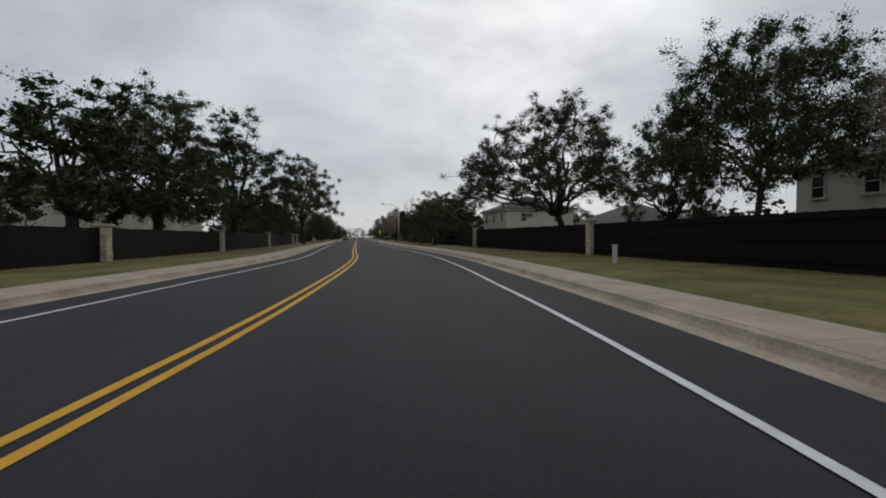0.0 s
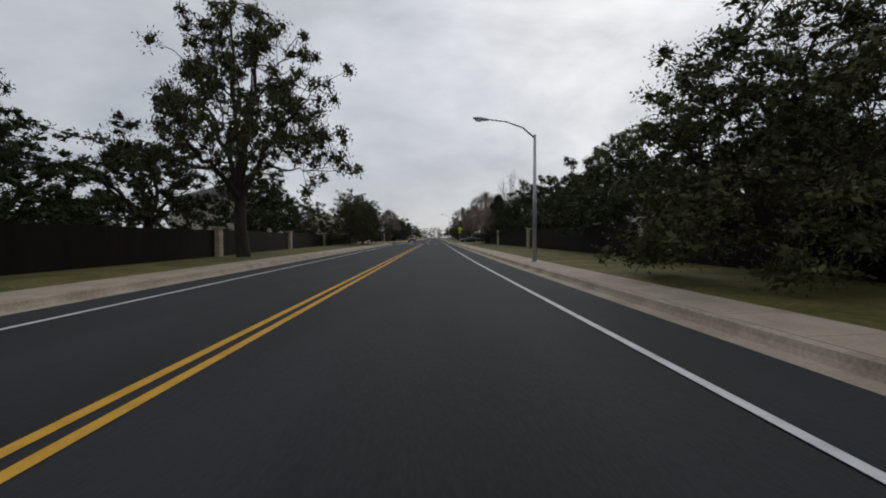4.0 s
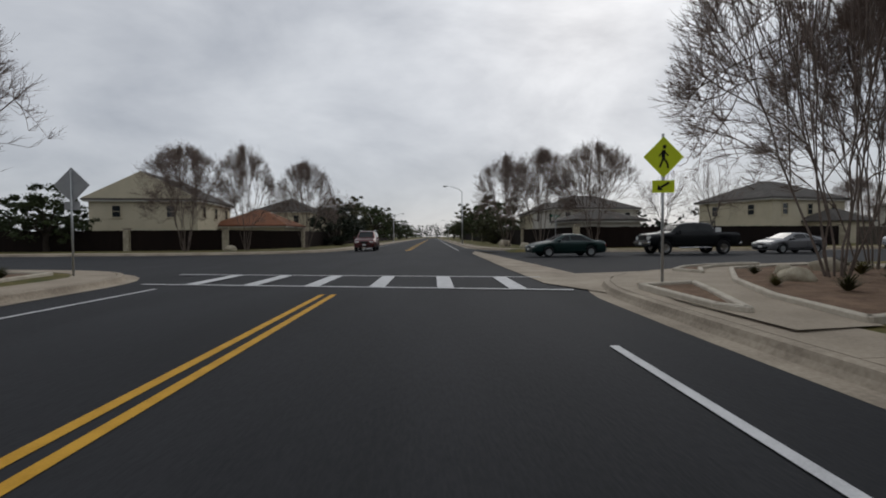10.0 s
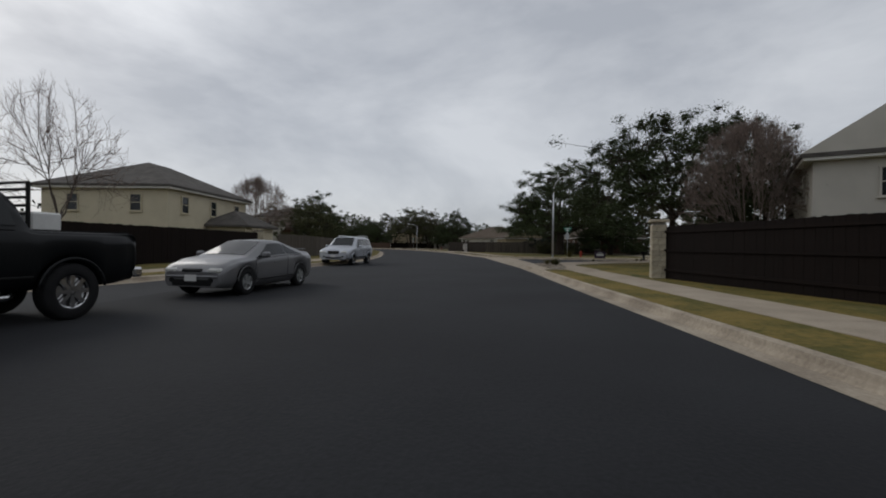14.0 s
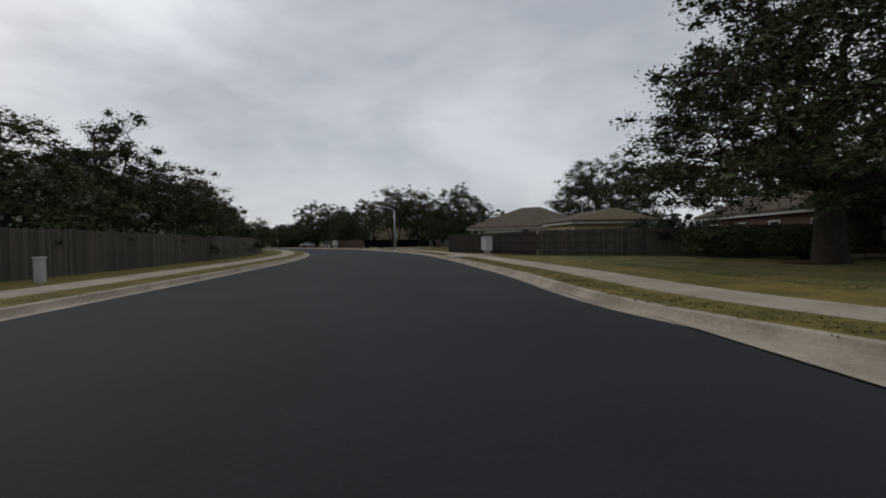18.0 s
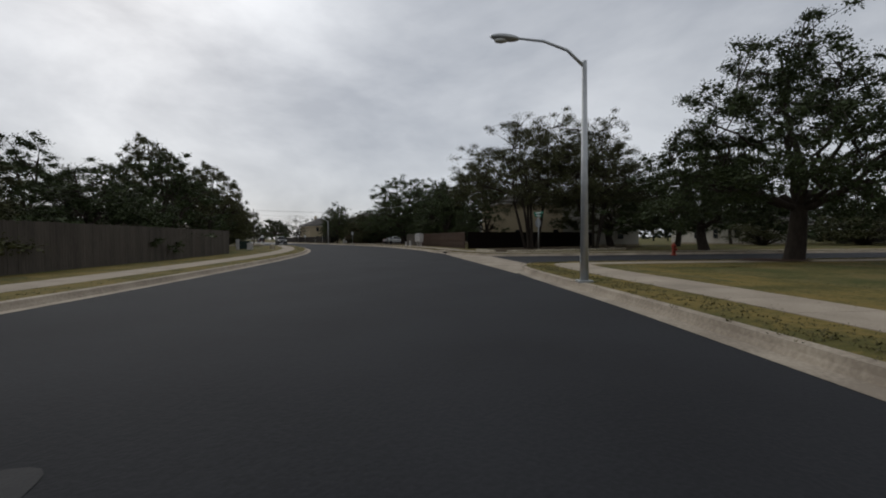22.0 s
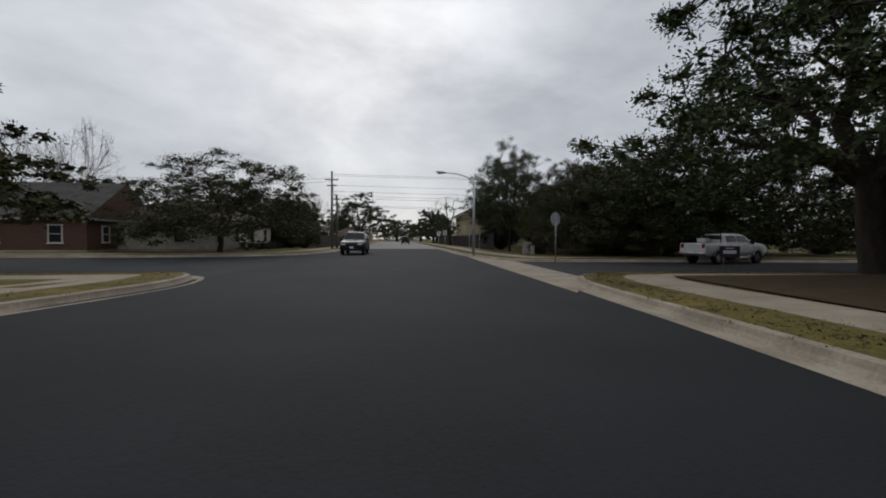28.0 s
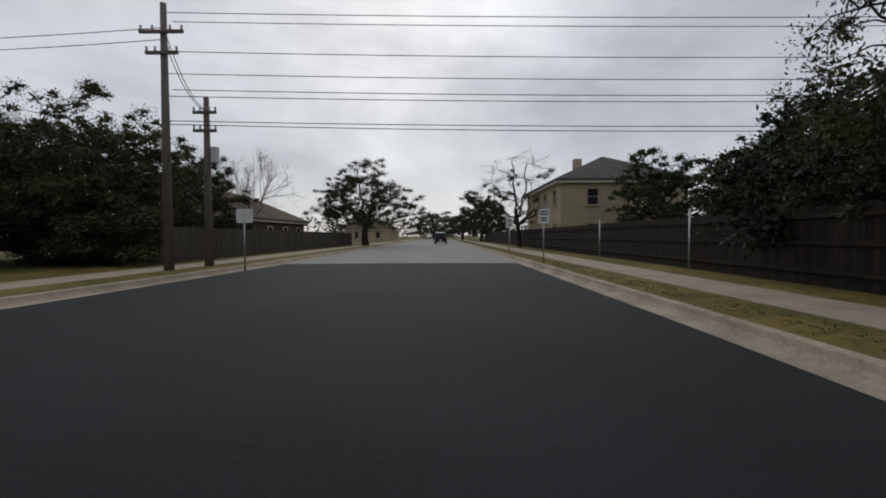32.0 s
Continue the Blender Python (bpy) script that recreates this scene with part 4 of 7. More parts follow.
TREES = [
    ("low", 164.6, 303.6, 8.0, 4.0), ("crape", 56.5, 188.0, 8.2, 3.6), ("bush", 171.0, 297.4, 3.0, 2.4), ("bush", 168.8, 299.4, 3.6, 2.6),
    ("bush", 88, 159.4, 2.6, 2.6), ("bush", 91.5, 160.5, 2.8, 2.6), ("bush", 85.2, 156.4, 2.4, 2.2), ("bush", 96, 162, 3.2, 3),
    ("oak", -11.6, 135.0, 8.0, 1.9), ("bush", 196, 263, 4.2, 3.6), ("bush", 203, 257, 4.6, 4.2), ("bush", 210, 251, 4.6, 4.2), ("bush", 199, 246.5, 4.2, 3.6), ("bush", 216, 244, 5, 5), ("oak", 205, 252, 10, 5),
    ("bush", 164.6, 290.6, 1.2, 0.95), ("bush", 166.0, 292.6, 1.15, 0.9), ("bush", 167.2, 294.8, 1.2, 0.95), ("bush", 163.2, 288.6, 1.2, 0.95), ("bush", 181.2, 267.6, 1.5, 1.0),
    ("spreading", 20.9, 42.2, 15.6, 9.0, 0, 20), ("broad", 20, 19.2, 11.4, 5.0), ("open", 21, 27, 9.0, 2.8), ("bare", 17.6, 9.6, 9.8, 2.8),
    ("low", 10.9, 64.0, 7.6, 3.6), ("mid", 14.6, 68.0, 5.6, 2.6), ("oak", 16.5, 72, 7.4, 4.0), ("oak", 17, 84, 8.2, 4.4), ("oak", 18, 100, 9.6, 4.2), ("open", 18, 92, 10, 3.6), ("oak", 17, 106.5, 8.4, 3.9),
    ("oak", 16, 121, 9.0, 4.0), ("oak", 17.5, 113, 9.4, 3.8), ("open", 17, 127, 9.8, 3.0), ("bare", 17, 139, 13.5, 4.4), ("dense", 14.0, 127.6, 7.6, 2.7),
    ("juniper", 13.6, 136.0, 8.8, 3.4), ("bare", 9.9, 124.8, 6.4, 2.4), ("bare", 10.2, 132.4, 7.2, 2.5), ("crape", 11.9, 142.9, 10.0, 3.9), ("crape", 15.2, 145.2, 8.4, 3.4),
    ("oak", -17, 31, 10.8, 5.2), ("grand", -16, 40, 13.0, 5.6), ("open", -12.4, 49.5, 13.0, 6.0, 0), ("spare", -15.8, 60.0, 9.2, 4.6, 1), ("open", -13.0, 65.4, 7.6, 2.3), ("oak", -16, 71, 6.6, 3.8), ("open", -9.2, 79, 14.4, 4.8),
    ("bush", -12.4, 63, 4.6, 2.3), ("oak", -18, 84, 9, 4.4), ("oak", -17, 99, 8.6, 4.6), ("open", -18, 109, 7.6, 3.6),
    ("bare", -17, 118.0, 5.2, 2.2), ("dense", -10.6, 118.6, 8.0, 3.3), ("oak", -18, 124.5, 7.4, 3.0), ("dense", -9.7, 124.6, 7.4, 3.1), ("dense", -9.9, 130.3, 5.8, 1.9),
    ("crape", -14.2, 145.0, 8.8, 4.0), ("far", -34, 174, 6.4, 3.2), ("crape", -20.5, 172.6, 9.2, 4.2), ("crape", -15.0, 172.4, 9.2, 2.8), ("crape", -11.2, 178, 8.6, 3.2), ("bare", -14, 205, 9, 4),
    ("bush", -12, 196, 6.8, 4.6), ("far", -16, 222, 9.6, 5), ("far", -15, 250, 11, 6), ("bush", 10.9, 198, 6.0, 3.6), ("crape", 9.7, 179.1, 9.4, 3.9), ("crape", 12.5, 176.0, 9.4, 3.7),
    ("crape", 16.5, 172.4, 9.4, 4.2), ("bare", 26, 178, 8, 3.2), ("bare", 31, 178, 9.0, 3.2), ("far", 15, 226, 10, 5.5), ("far", 14, 262, 11, 6), ("far", -16, 300, 9, 6), ("far", 16, 305, 9, 6),
    ("far", -16, 275, 11, 6), ("far", 17, 285, 11, 6), ("far", -14, 340, 9, 6), ("far", 15, 345, 9, 6), ("far", -13, 385, 9, 7), ("far", 14, 390, 9, 7),
    ("grand", 52, 141, 7.6, 4.2), ("crape", 43.0, 145.0, 7.6, 3.2), ("broad", 50.4, 147.4, 10.2, 6.4), ("oak", 95, 145, 9.6, 4.8), ("bush", 97.5, 140.2, 2.2, 1.8), ("bush", 98.6, 133.6, 2.2, 1.8), ("bush", 90, 146.2, 2.4, 2.2), ("oak", 87.5, 134.5, 8.4, 4.6), ("oak", 99, 152, 11.2, 4.0), ("oak", 97, 136, 11.0, 4.4),
    ("oak", 81.5, 157.0, 12.4, 7.8), ("low", 86, 150, 8.4, 4.6), ("low", 73.5, 188.0, 7.4, 4.6), ("low", 82, 193.0, 9.2, 5.0), ("low", 91, 199.5, 8.2, 5.0), ("low", 98, 204.5, 7.0, 4.4),
    ("low", 107, 211, 5.8, 4.4), ("low", 116, 219, 5.4, 4.4), ("open", 105, 219, 8.9, 3.4), ("open", 114, 229, 7.5, 4.2), ("oak", 122, 228, 8.0, 3.8), ("open", 131, 237, 9.0, 3.2),
    ("oak", 142, 165, 15.0, 9.0), ("bush", 170, 178, 4.5, 5), ("bush", 177, 171, 5, 6), ("bush", 167, 187, 4.2, 4), ("bush", 163, 170, 4.4, 5), ("low", 172, 168, 8, 5), ("low", 182, 178, 8, 5), ("oak", 145, 191.6, 8.0, 5.2), ("grand", 130.4, 187.2, 9.9, 5.2, 0),
    ("open", 155.8, 216.4, 7.2, 3.4), ("multi", 145.6, 206.2, 13.4, 7.0), ("multi", 147.6, 201.0, 12.6, 6.0), ("oak", 158, 201.6, 8.6, 5.2), ("oak", 160, 195, 7.8, 4.2), ("oak", 175, 190, 9.2, 4.6),
    ("open", 127.7, 243.4, 12.0, 4.2), ("oak", 148.5, 265, 7.0, 4.4), ("open", 134, 246, 9.4, 3.6), ("far", 148, 306, 8.0, 5.0),
    ("low", 183.6, 263, 7.6, 4.2), ("grand", 174.6, 240, 8.4, 4.6), ("grand", 163, 227.5, 9.4, 4.8), ("open", 166.5, 224.5, 12.2, 4.6), ("open", 164.8, 216.4, 10.6, 4.8), ("grand", 169, 232.5, 9.6, 4.6),
    ("grand", 177.0, 247.2, 13.2, 7.6), ("open", 146, 261.5, 8.4, 4.6), ("dense", 160.4, 283.4, 8.0, 6.8, 1), ("bare", 145.5, 297.2, 11.3, 3.8), ("bare", 149.4, 299.6, 12.9, 4.2), ("oak", 152, 299, 7.5, 4.4),
    ("low", 186.5, 260.5, 8.6, 5.2), ("grand", 180, 241.0, 12.5, 5.4), ("oak", 200.3, 294.6, 6.6, 3.3), ("oak", 200.5, 287.4, 6.8, 4.2), ("bush", 170.4, 302.2, 6.2, 4.0),
    ("oak", 196.5, 283.0, 7.4, 4.2), ("oak", 203.4, 271.5, 9.0, 4.8), ("open", 191.5, 331, 10.0, 5.8), ("spare", 202.0, 312.5, 10.6, 5.2, 0),
    ("low", 192.5, 257.5, 8.8, 5.2), ("street", 183.6, 274.0, 9.4, 3.6, 0), ("street", 184.9, 275.6, 9.4, 4.0, 1), ("street", 183.2, 266.0, 7.4, 3.4, 1), ("bush", 188.8, 281.6, 5.6, 2.6), ("bush", 190.6, 284.0, 4.8, 2.4), ("bare", 161.4, 312, 9.8, 4.4), ("oak", 167.0, 307.8, 7.6, 4.4), ("oak", 173.0, 308.9, 6.8, 3.4),
    ("oak", 170.0, 300.6, 7.2, 3.6), ("oak", 206.1, 290.4, 7.6, 4.2), ("far", 222, 352, 10.7, 5), ("bare", 177.5, 318, 8.7, 4.2), ("bare", 117.2, 180.4, 2.6, 1.5),
    ("far", 208, 392, 10, 6), ("far", 232, 366, 10, 6), ("far", 252, 436, 12, 10), ("far", 240, 392, 9, 6), ("far", 218, 420, 9, 6),
]
for row in TREES:
    plant(*row)
# woods that close the view far off, behind the houses
def woods(points, height, deep, step, seed):
    sh = Shape(seed)
    r = sh.rng
    for (ax, ay), (bx, by) in zip(points, points[1:]):
        n = int(math.hypot(bx - ax, by - ay) / step)
        for k in range(n):
            u = (k + r.random()) / n
            c = Vector((ax + (bx - ax) * u + r.uniform(-deep, deep), ay + (by - ay) * u + r.uniform(-deep, deep), 0))
            top = height * r.uniform(0.55, 1.1)
            sh.tube([c, c + Vector((0, 0, top * 0.6))], [0.2, 0.08], 4)
            for _ in range(60):
                q = Vector((r.gauss(0, 2.3), r.gauss(0, 2.3), top * (0.1 + 0.85 * r.random() ** 0.8)))
                sh.leaf(c + q, r.uniform(0.5, 1.0), 0.3)
    ob = from_arrays("distant_woods", sh.v, sh.f, DARK_LEAF)
    tagged(ob, "distant belt of dark evergreen woods behind houses", "woods", "", "stuff")


woods([(60, -20), (62, 90), (70, 105), (130, 110), (160, 150), (205, 185), (250, 240), (262, 330)], 7.5, 5, 3.2, 1)
woods([(-52, -60), (-52, 140)], 7, 5, 3.2, 2)
woods([(-52, 178), (-50, 420)], 7, 5, 3.4, 3)
woods([(42, 420), (44, 240), (62, 224), (100, 250), (122, 300), (160, 345), (185, 400)], 7, 5, 3.2, 4)
woods([(-60, 560), (0, 545), (60, 560)], 13, 6, 2.4, 5)
woods([(200, 500), (280, 500), (330, 430), (250, 350)], 11, 6, 2.6, 6)
woods([(-95, 130), (-100, 160), (-95, 190)], 9, 4, 2.6, 7)
woods([(20, -70), (-20, -80), (-60, -70)], 9, 4, 2.6, 8)
for pool in PROTO.values():
    for src in pool:
        for o in (*src.children_recursive, src):
            bpy.data.objects.remove(o)


# ---- fences ----
BOARD = {}


def board_mesh(mat, height, seed):
    key = (mat.name, height, seed)
    if key not in BOARD:
        bm = bmesh.new()
        lift = random.Random(seed).uniform(-0.025, 0.025)
        box(bm, 0, 0, height / 2 + lift, 0.138, 0.018, height)
        BOARD[key] = mesh_of("board", bm, mat)
    return BOARD[key]


def fence(points, height, mat, label, near=False, side=1):
    """A close-boarded fence: boards on the road's side, rails and posts behind. near: each board is a piece of its own."""
    a0 = points[0]
    root = empty("wooden_fence", pose(a0[0], a0[1], 0.15), label, "fence", "wooden fences")
    r = random.Random(int(a0[0] * 10 + a0[1]))
    bm = bmesh.new()
    for (ax, ay), (bx, by) in zip(points, points[1:]):
        dx, dy = bx - ax, by - ay
        length = math.hypot(dx, dy)
        rz = math.degrees(math.atan2(dy, dx))
        n = int(length / 0.142)
        for k in range(n):
            u = (k + 0.5) / n
            x, y = ax + dx * u - a0[0], ay + dy * u - a0[1]
            jig = r.uniform(-0.004, 0.004)
            x, y = x - dy / length * jig, y + dx / length * jig
            if near:
                ob = new("board", board_mesh(mat, height, r.randrange(4)))
                ob.parent = root
                ob.matrix_basis = pose(x, y, 0, 0, r.uniform(-0.3, 0.3), rz)
            else:
                box(bm, x, y, height / 2 + r.uniform(-0.02, 0.02), 0.138, 0.018, height, rz=rz)
        for h in (0.35, height * 0.55, height - 0.2):
            part("rail", one_box((ax + bx) / 2 - a0[0] - dy / length * 0.04 * side, (ay + by) / 2 - a0[1] + dx / length * 0.04 * side, h, length, 0.04, 0.09, rz=rz), mat, root)
    if near:
        bm.free()
    else:
        ob = part("boarding", bm, mat, root)
        ob["kind"] = "stuff"
    return root


def stone_column(x, y, height=2.15, wide=0.5, group="stone columns"):
    """A square column of rough limestone courses with a cap slab."""
    root = empty("stone_column", pose(x, y, 0.12), "rough limestone fence column with a flat cap", "column", group)
    r = random.Random(int(x * 31 + y * 7))
    part("core", one_box(0, 0, height / 2, wide - 0.06, wide - 0.06, height), MORTAR, root)
    z = 0.02
    while z < height - 0.16:
        h = r.choice((0.18, 0.22, 0.26, 0.3))
        h = min(h, height - 0.1 - z)
        for s in range(4):
            cut = r.uniform(0.3, 0.7)
            for lo, hi in ((0, cut), (cut, 1)):
                w = (hi - lo) * wide - 0.012
                c = ((lo + hi) / 2 - 0.5) * wide
                bm = one_box(0, 0, 0, w, 0.07, h - 0.012, 0.012)
                ob = part("stone", bm, LIMESTONE, root)
                ob.matrix_basis = pose(0, 0, 0, 0, 0, 90 * s) @ pose(c, -wide / 2 + r.uniform(-0.008, 0.008) + 0.02, z + h / 2)
        z += h
    part("cap", one_box(0, 0, height + 0.04, wide + 0.14, wide + 0.14, 0.1, 0.015), LIMESTONE, root)
    return root


COLUMNS = [(14.4, 25.7), (13.0, 48.4), (12.9, 76), (12.7, 103.8), (11.8, 122.2), (11.6, 139.2), (34.4, 150.4),
           (-12.0, 24), (-11.3, 40), (-10.7, 56.6), (-11.2, 80), (-12.8, 98), (-14, 116.5), (-13.6, 141),
           (-27, 174.6), (-18.0, 175.0), (-13.4, 184), (-13.3, 205), (-13.3, 228), (12.8, 186), (15.2, 173.4), (26.2, 172.6), (43.4, 176.6), (12.9, 208), (12.9, 232), (12.9, 256)]
for x, y in COLUMNS:
    stone_column(x, y, 1.75 if x < -8 and y < 160 else 2.15)

DARK = "dark brown stained close-boarded wooden fence"
for pts, near in (
    ([(15.2, -40), (14.4, 25.4)], False), ([(14.4, 26.0), (13.0, 48.1)], True), ([(13.0, 48.7), (12.9, 75.7)], True), ([(12.9, 76.3), (12.7, 103.5)], True),
    ([(12.7, 104.1), (11.8, 121.9)], True), ([(11.8, 122.5), (11.6, 138.9)], True), ([(11.8, 139.4), (21, 144), (34.2, 150.2)], False),
    ([(-22, -40), (-13.6, 5), (-12.0, 23.7)], False), ([(-12.0, 24.3), (-11.3, 39.7)], True), ([(-11.3, 40.3), (-10.7, 56.3)], True), ([(-10.7, 56.9), (-11.2, 79.7)], False),
    ([(-11.2, 80.3), (-12.8, 97.7)], False), ([(-12.8, 98.3), (-14, 116.2)], False), ([(-14, 116.8), (-13.6, 140.7)], False), ([(-13.8, 141.3), (-40, 143.5), (-80, 144)], False),
    ([(-80, 174), (-27.3, 174.6)], False), ([(-26.7, 174.6), (-18.3, 175)], False), ([(-17.7, 175), (-13.4, 183.7)], False), ([(-13.4, 184.3), (-13.3, 300)], False),
    ([(12.9, 300), (12.8, 186.3)], False), ([(12.8, 185.7), (15.1, 173.7)], False), ([(15.5, 173.4), (25.9, 172.6)], False), ([(26.5, 172.6), (43.1, 176.4)], False),
    ([(34.6, 150.1), (39, 139), (44, 126)], False),
):
    fence(pts, 1.62 if pts[0][0] < -8 and pts[0][1] < 160 else 1.95, DARK_WOOD, DARK, near)

left_fence = shifted(B_LEFT, -6.0)
GREY = "weathered grey close-boarded wooden fence"
bits = stretch_of(left_fence, (43.6, 176.6), (128, 226))[::3]
cut = [tuple(p) for p in bits]
for i in range(0, len(cut) - 1, 4):
    fence(cut[i:i + 5], 1.85, GREY_WOOD, GREY, 20 < cut[i][0] < 72)
fence([(88, 152), (92.15, 170.1)], 1.85, GREY_WOOD, GREY, True)
fence([(92.2, 170.2), (96.5, 173.6), (103.4, 180.6)], 1.85, AGED_WOOD, "dark weathered wooden fence behind the mailboxes", True)
fence([(103.4, 180.6), (114, 172)], 1.85, GREY_WOOD, GREY)
fence([(126, 228.5), (132, 236), (140.5, 250.5)], 1.85, GREY_WOOD, GREY)
fence([(144.3, 213.0), (148.0, 217.0), (151.6, 220.9), (154.6, 224.6), (157.0, 228.2)], 1.75, RED_WOOD, "red-brown stained close-boarded wooden fence", True)
fence([(144.4, 212.7), (153, 208.6), (166, 203)], 1.75, DARK_WOOD, DARK)
fence([(157.2, 228.4), (160.2, 233.2)], 1.75, GREY_WOOD, GREY, True)
fence([(160.2, 233.2), (169, 229)], 1.75, GREY_WOOD, GREY)
fence([(184.9, 278.0), (187.2, 282.4), (189.8, 287.2), (193.4, 294.2)], 1.75, AGED_WOOD, "dark weathered fence along the pavement", True)
fence([(193.4, 294.2), (206, 319), (222, 351)], 1.75, AGED_WOOD, GREY)
fence([(172.5, 297.5), (178.5, 309.5), (190, 332)], 1.6, GREY_WOOD, GREY)


# ---- houses ----
def wall_material(name, c):
    return material(name, c, 0.9, tuple(v * 0.82 for v in c), 0.7, 30, 0.25, 0.01)


STUCCO = wall_material("cream_siding", (0.56, 0.50, 0.37))
PALE = wall_material("pale_siding", (0.52, 0.49, 0.43))
TAN = wall_material("tan_siding", (0.40, 0.33, 0.22))
STONE_WALL = material("pale_stone_wall", (0.56, 0.53, 0.46), 0.9, (0.36, 0.33, 0.27), 2.2, 14, 0.5, 0.02)
DARK_BRICK = material("brown_brick", (0.13, 0.075, 0.055), 0.9, (0.085, 0.05, 0.038), 6, 40, 0.4, 0.01)
TRIM = wall_material("white_trim", (0.62, 0.60, 0.55))
ROOF_GREY = material("grey_shingles", (0.115, 0.105, 0.095), 0.95, (0.06, 0.055, 0.05), 1.4, 26, 0.5, 0.02)
ROOF_BROWN = material("brown_shingles", (0.122, 0.10, 0.078), 0.95, (0.08, 0.058, 0.042), 1.4, 26, 0.5, 0.02)
ROOF_RUST = material("rust_shingles", (0.24, 0.105, 0.06), 0.95, (0.15, 0.07, 0.04), 1.4, 26, 0.5, 0.02)
DOOR_PAINT = material("garage_white", (0.60, 0.58, 0.54), 0.6, (0.50, 0.48, 0.45), 1, 20, 0.05)


def hip_roof(w, d, z, rise, over, gable):
    """A hipped roof, or a gabled one, as a closed shape with thick eaves; ridge along x."""
    bm = bmesh.new()
    hw, hd = w / 2 + over, d / 2 + over
    run = hd if not gable else 0.0
    ridge = max(hw - run, 0.15)
    low = [bm.verts.new((x, y, z - 0.18)) for x, y in ((-hw, -hd), (hw, -hd), (hw, hd), (-hw, hd))]
    eave = [bm.verts.new((x, y, z)) for x, y in ((-hw, -hd), (hw, -hd), (hw, hd), (-hw, hd))]
    a, b = bm.verts.new((-ridge, 0, z + rise)), bm.verts.new((ridge, 0, z + rise))
    bm.faces.new(low[::-1])
    for i in range(4):
        bm.faces.new((low[i], low[(i + 1) % 4], eave[(i + 1) % 4], eave[i]))
    bm.faces.new((eave[0], eave[1], b, a))
    bm.faces.new((eave[2], eave[3], a, b))
    for end in (bm.faces.new((eave[1], eave[2], b)), bm.faces.new((eave[3], eave[0], a))):
        end.material_index = 1 if gable else 0
    bmesh.ops.recalc_face_normals(bm, faces=bm.faces)
    return bm


def house_window(root, x, y, z, w, h, rz, frame_mat):
    m = pose(x, y, z, 0, 0, rz)
    bm = bmesh.new()
    for cx, cz, sx, sz in ((0, h / 2, w + 0.16, 0.08), (0, -h / 2, w + 0.16, 0.08), (-w / 2, 0, 0.08, h), (w / 2, 0, 0.08, h), (0, 0, w, 0.045)):
        box(bm, cx, -0.03, cz, sx, 0.1, sz)
    win = part("window", bm, frame_mat, root)
    win.matrix_basis = m
    pane = part("pane", one_box(0, -0.012, 0, w - 0.06, 0.02, h - 0.06), GLASS_DARK, win)
    sill = part("sill", one_box(0, -0.06, -h / 2 - 0.06, w + 0.24, 0.16, 0.05), frame_mat, win)
    return pane, sill


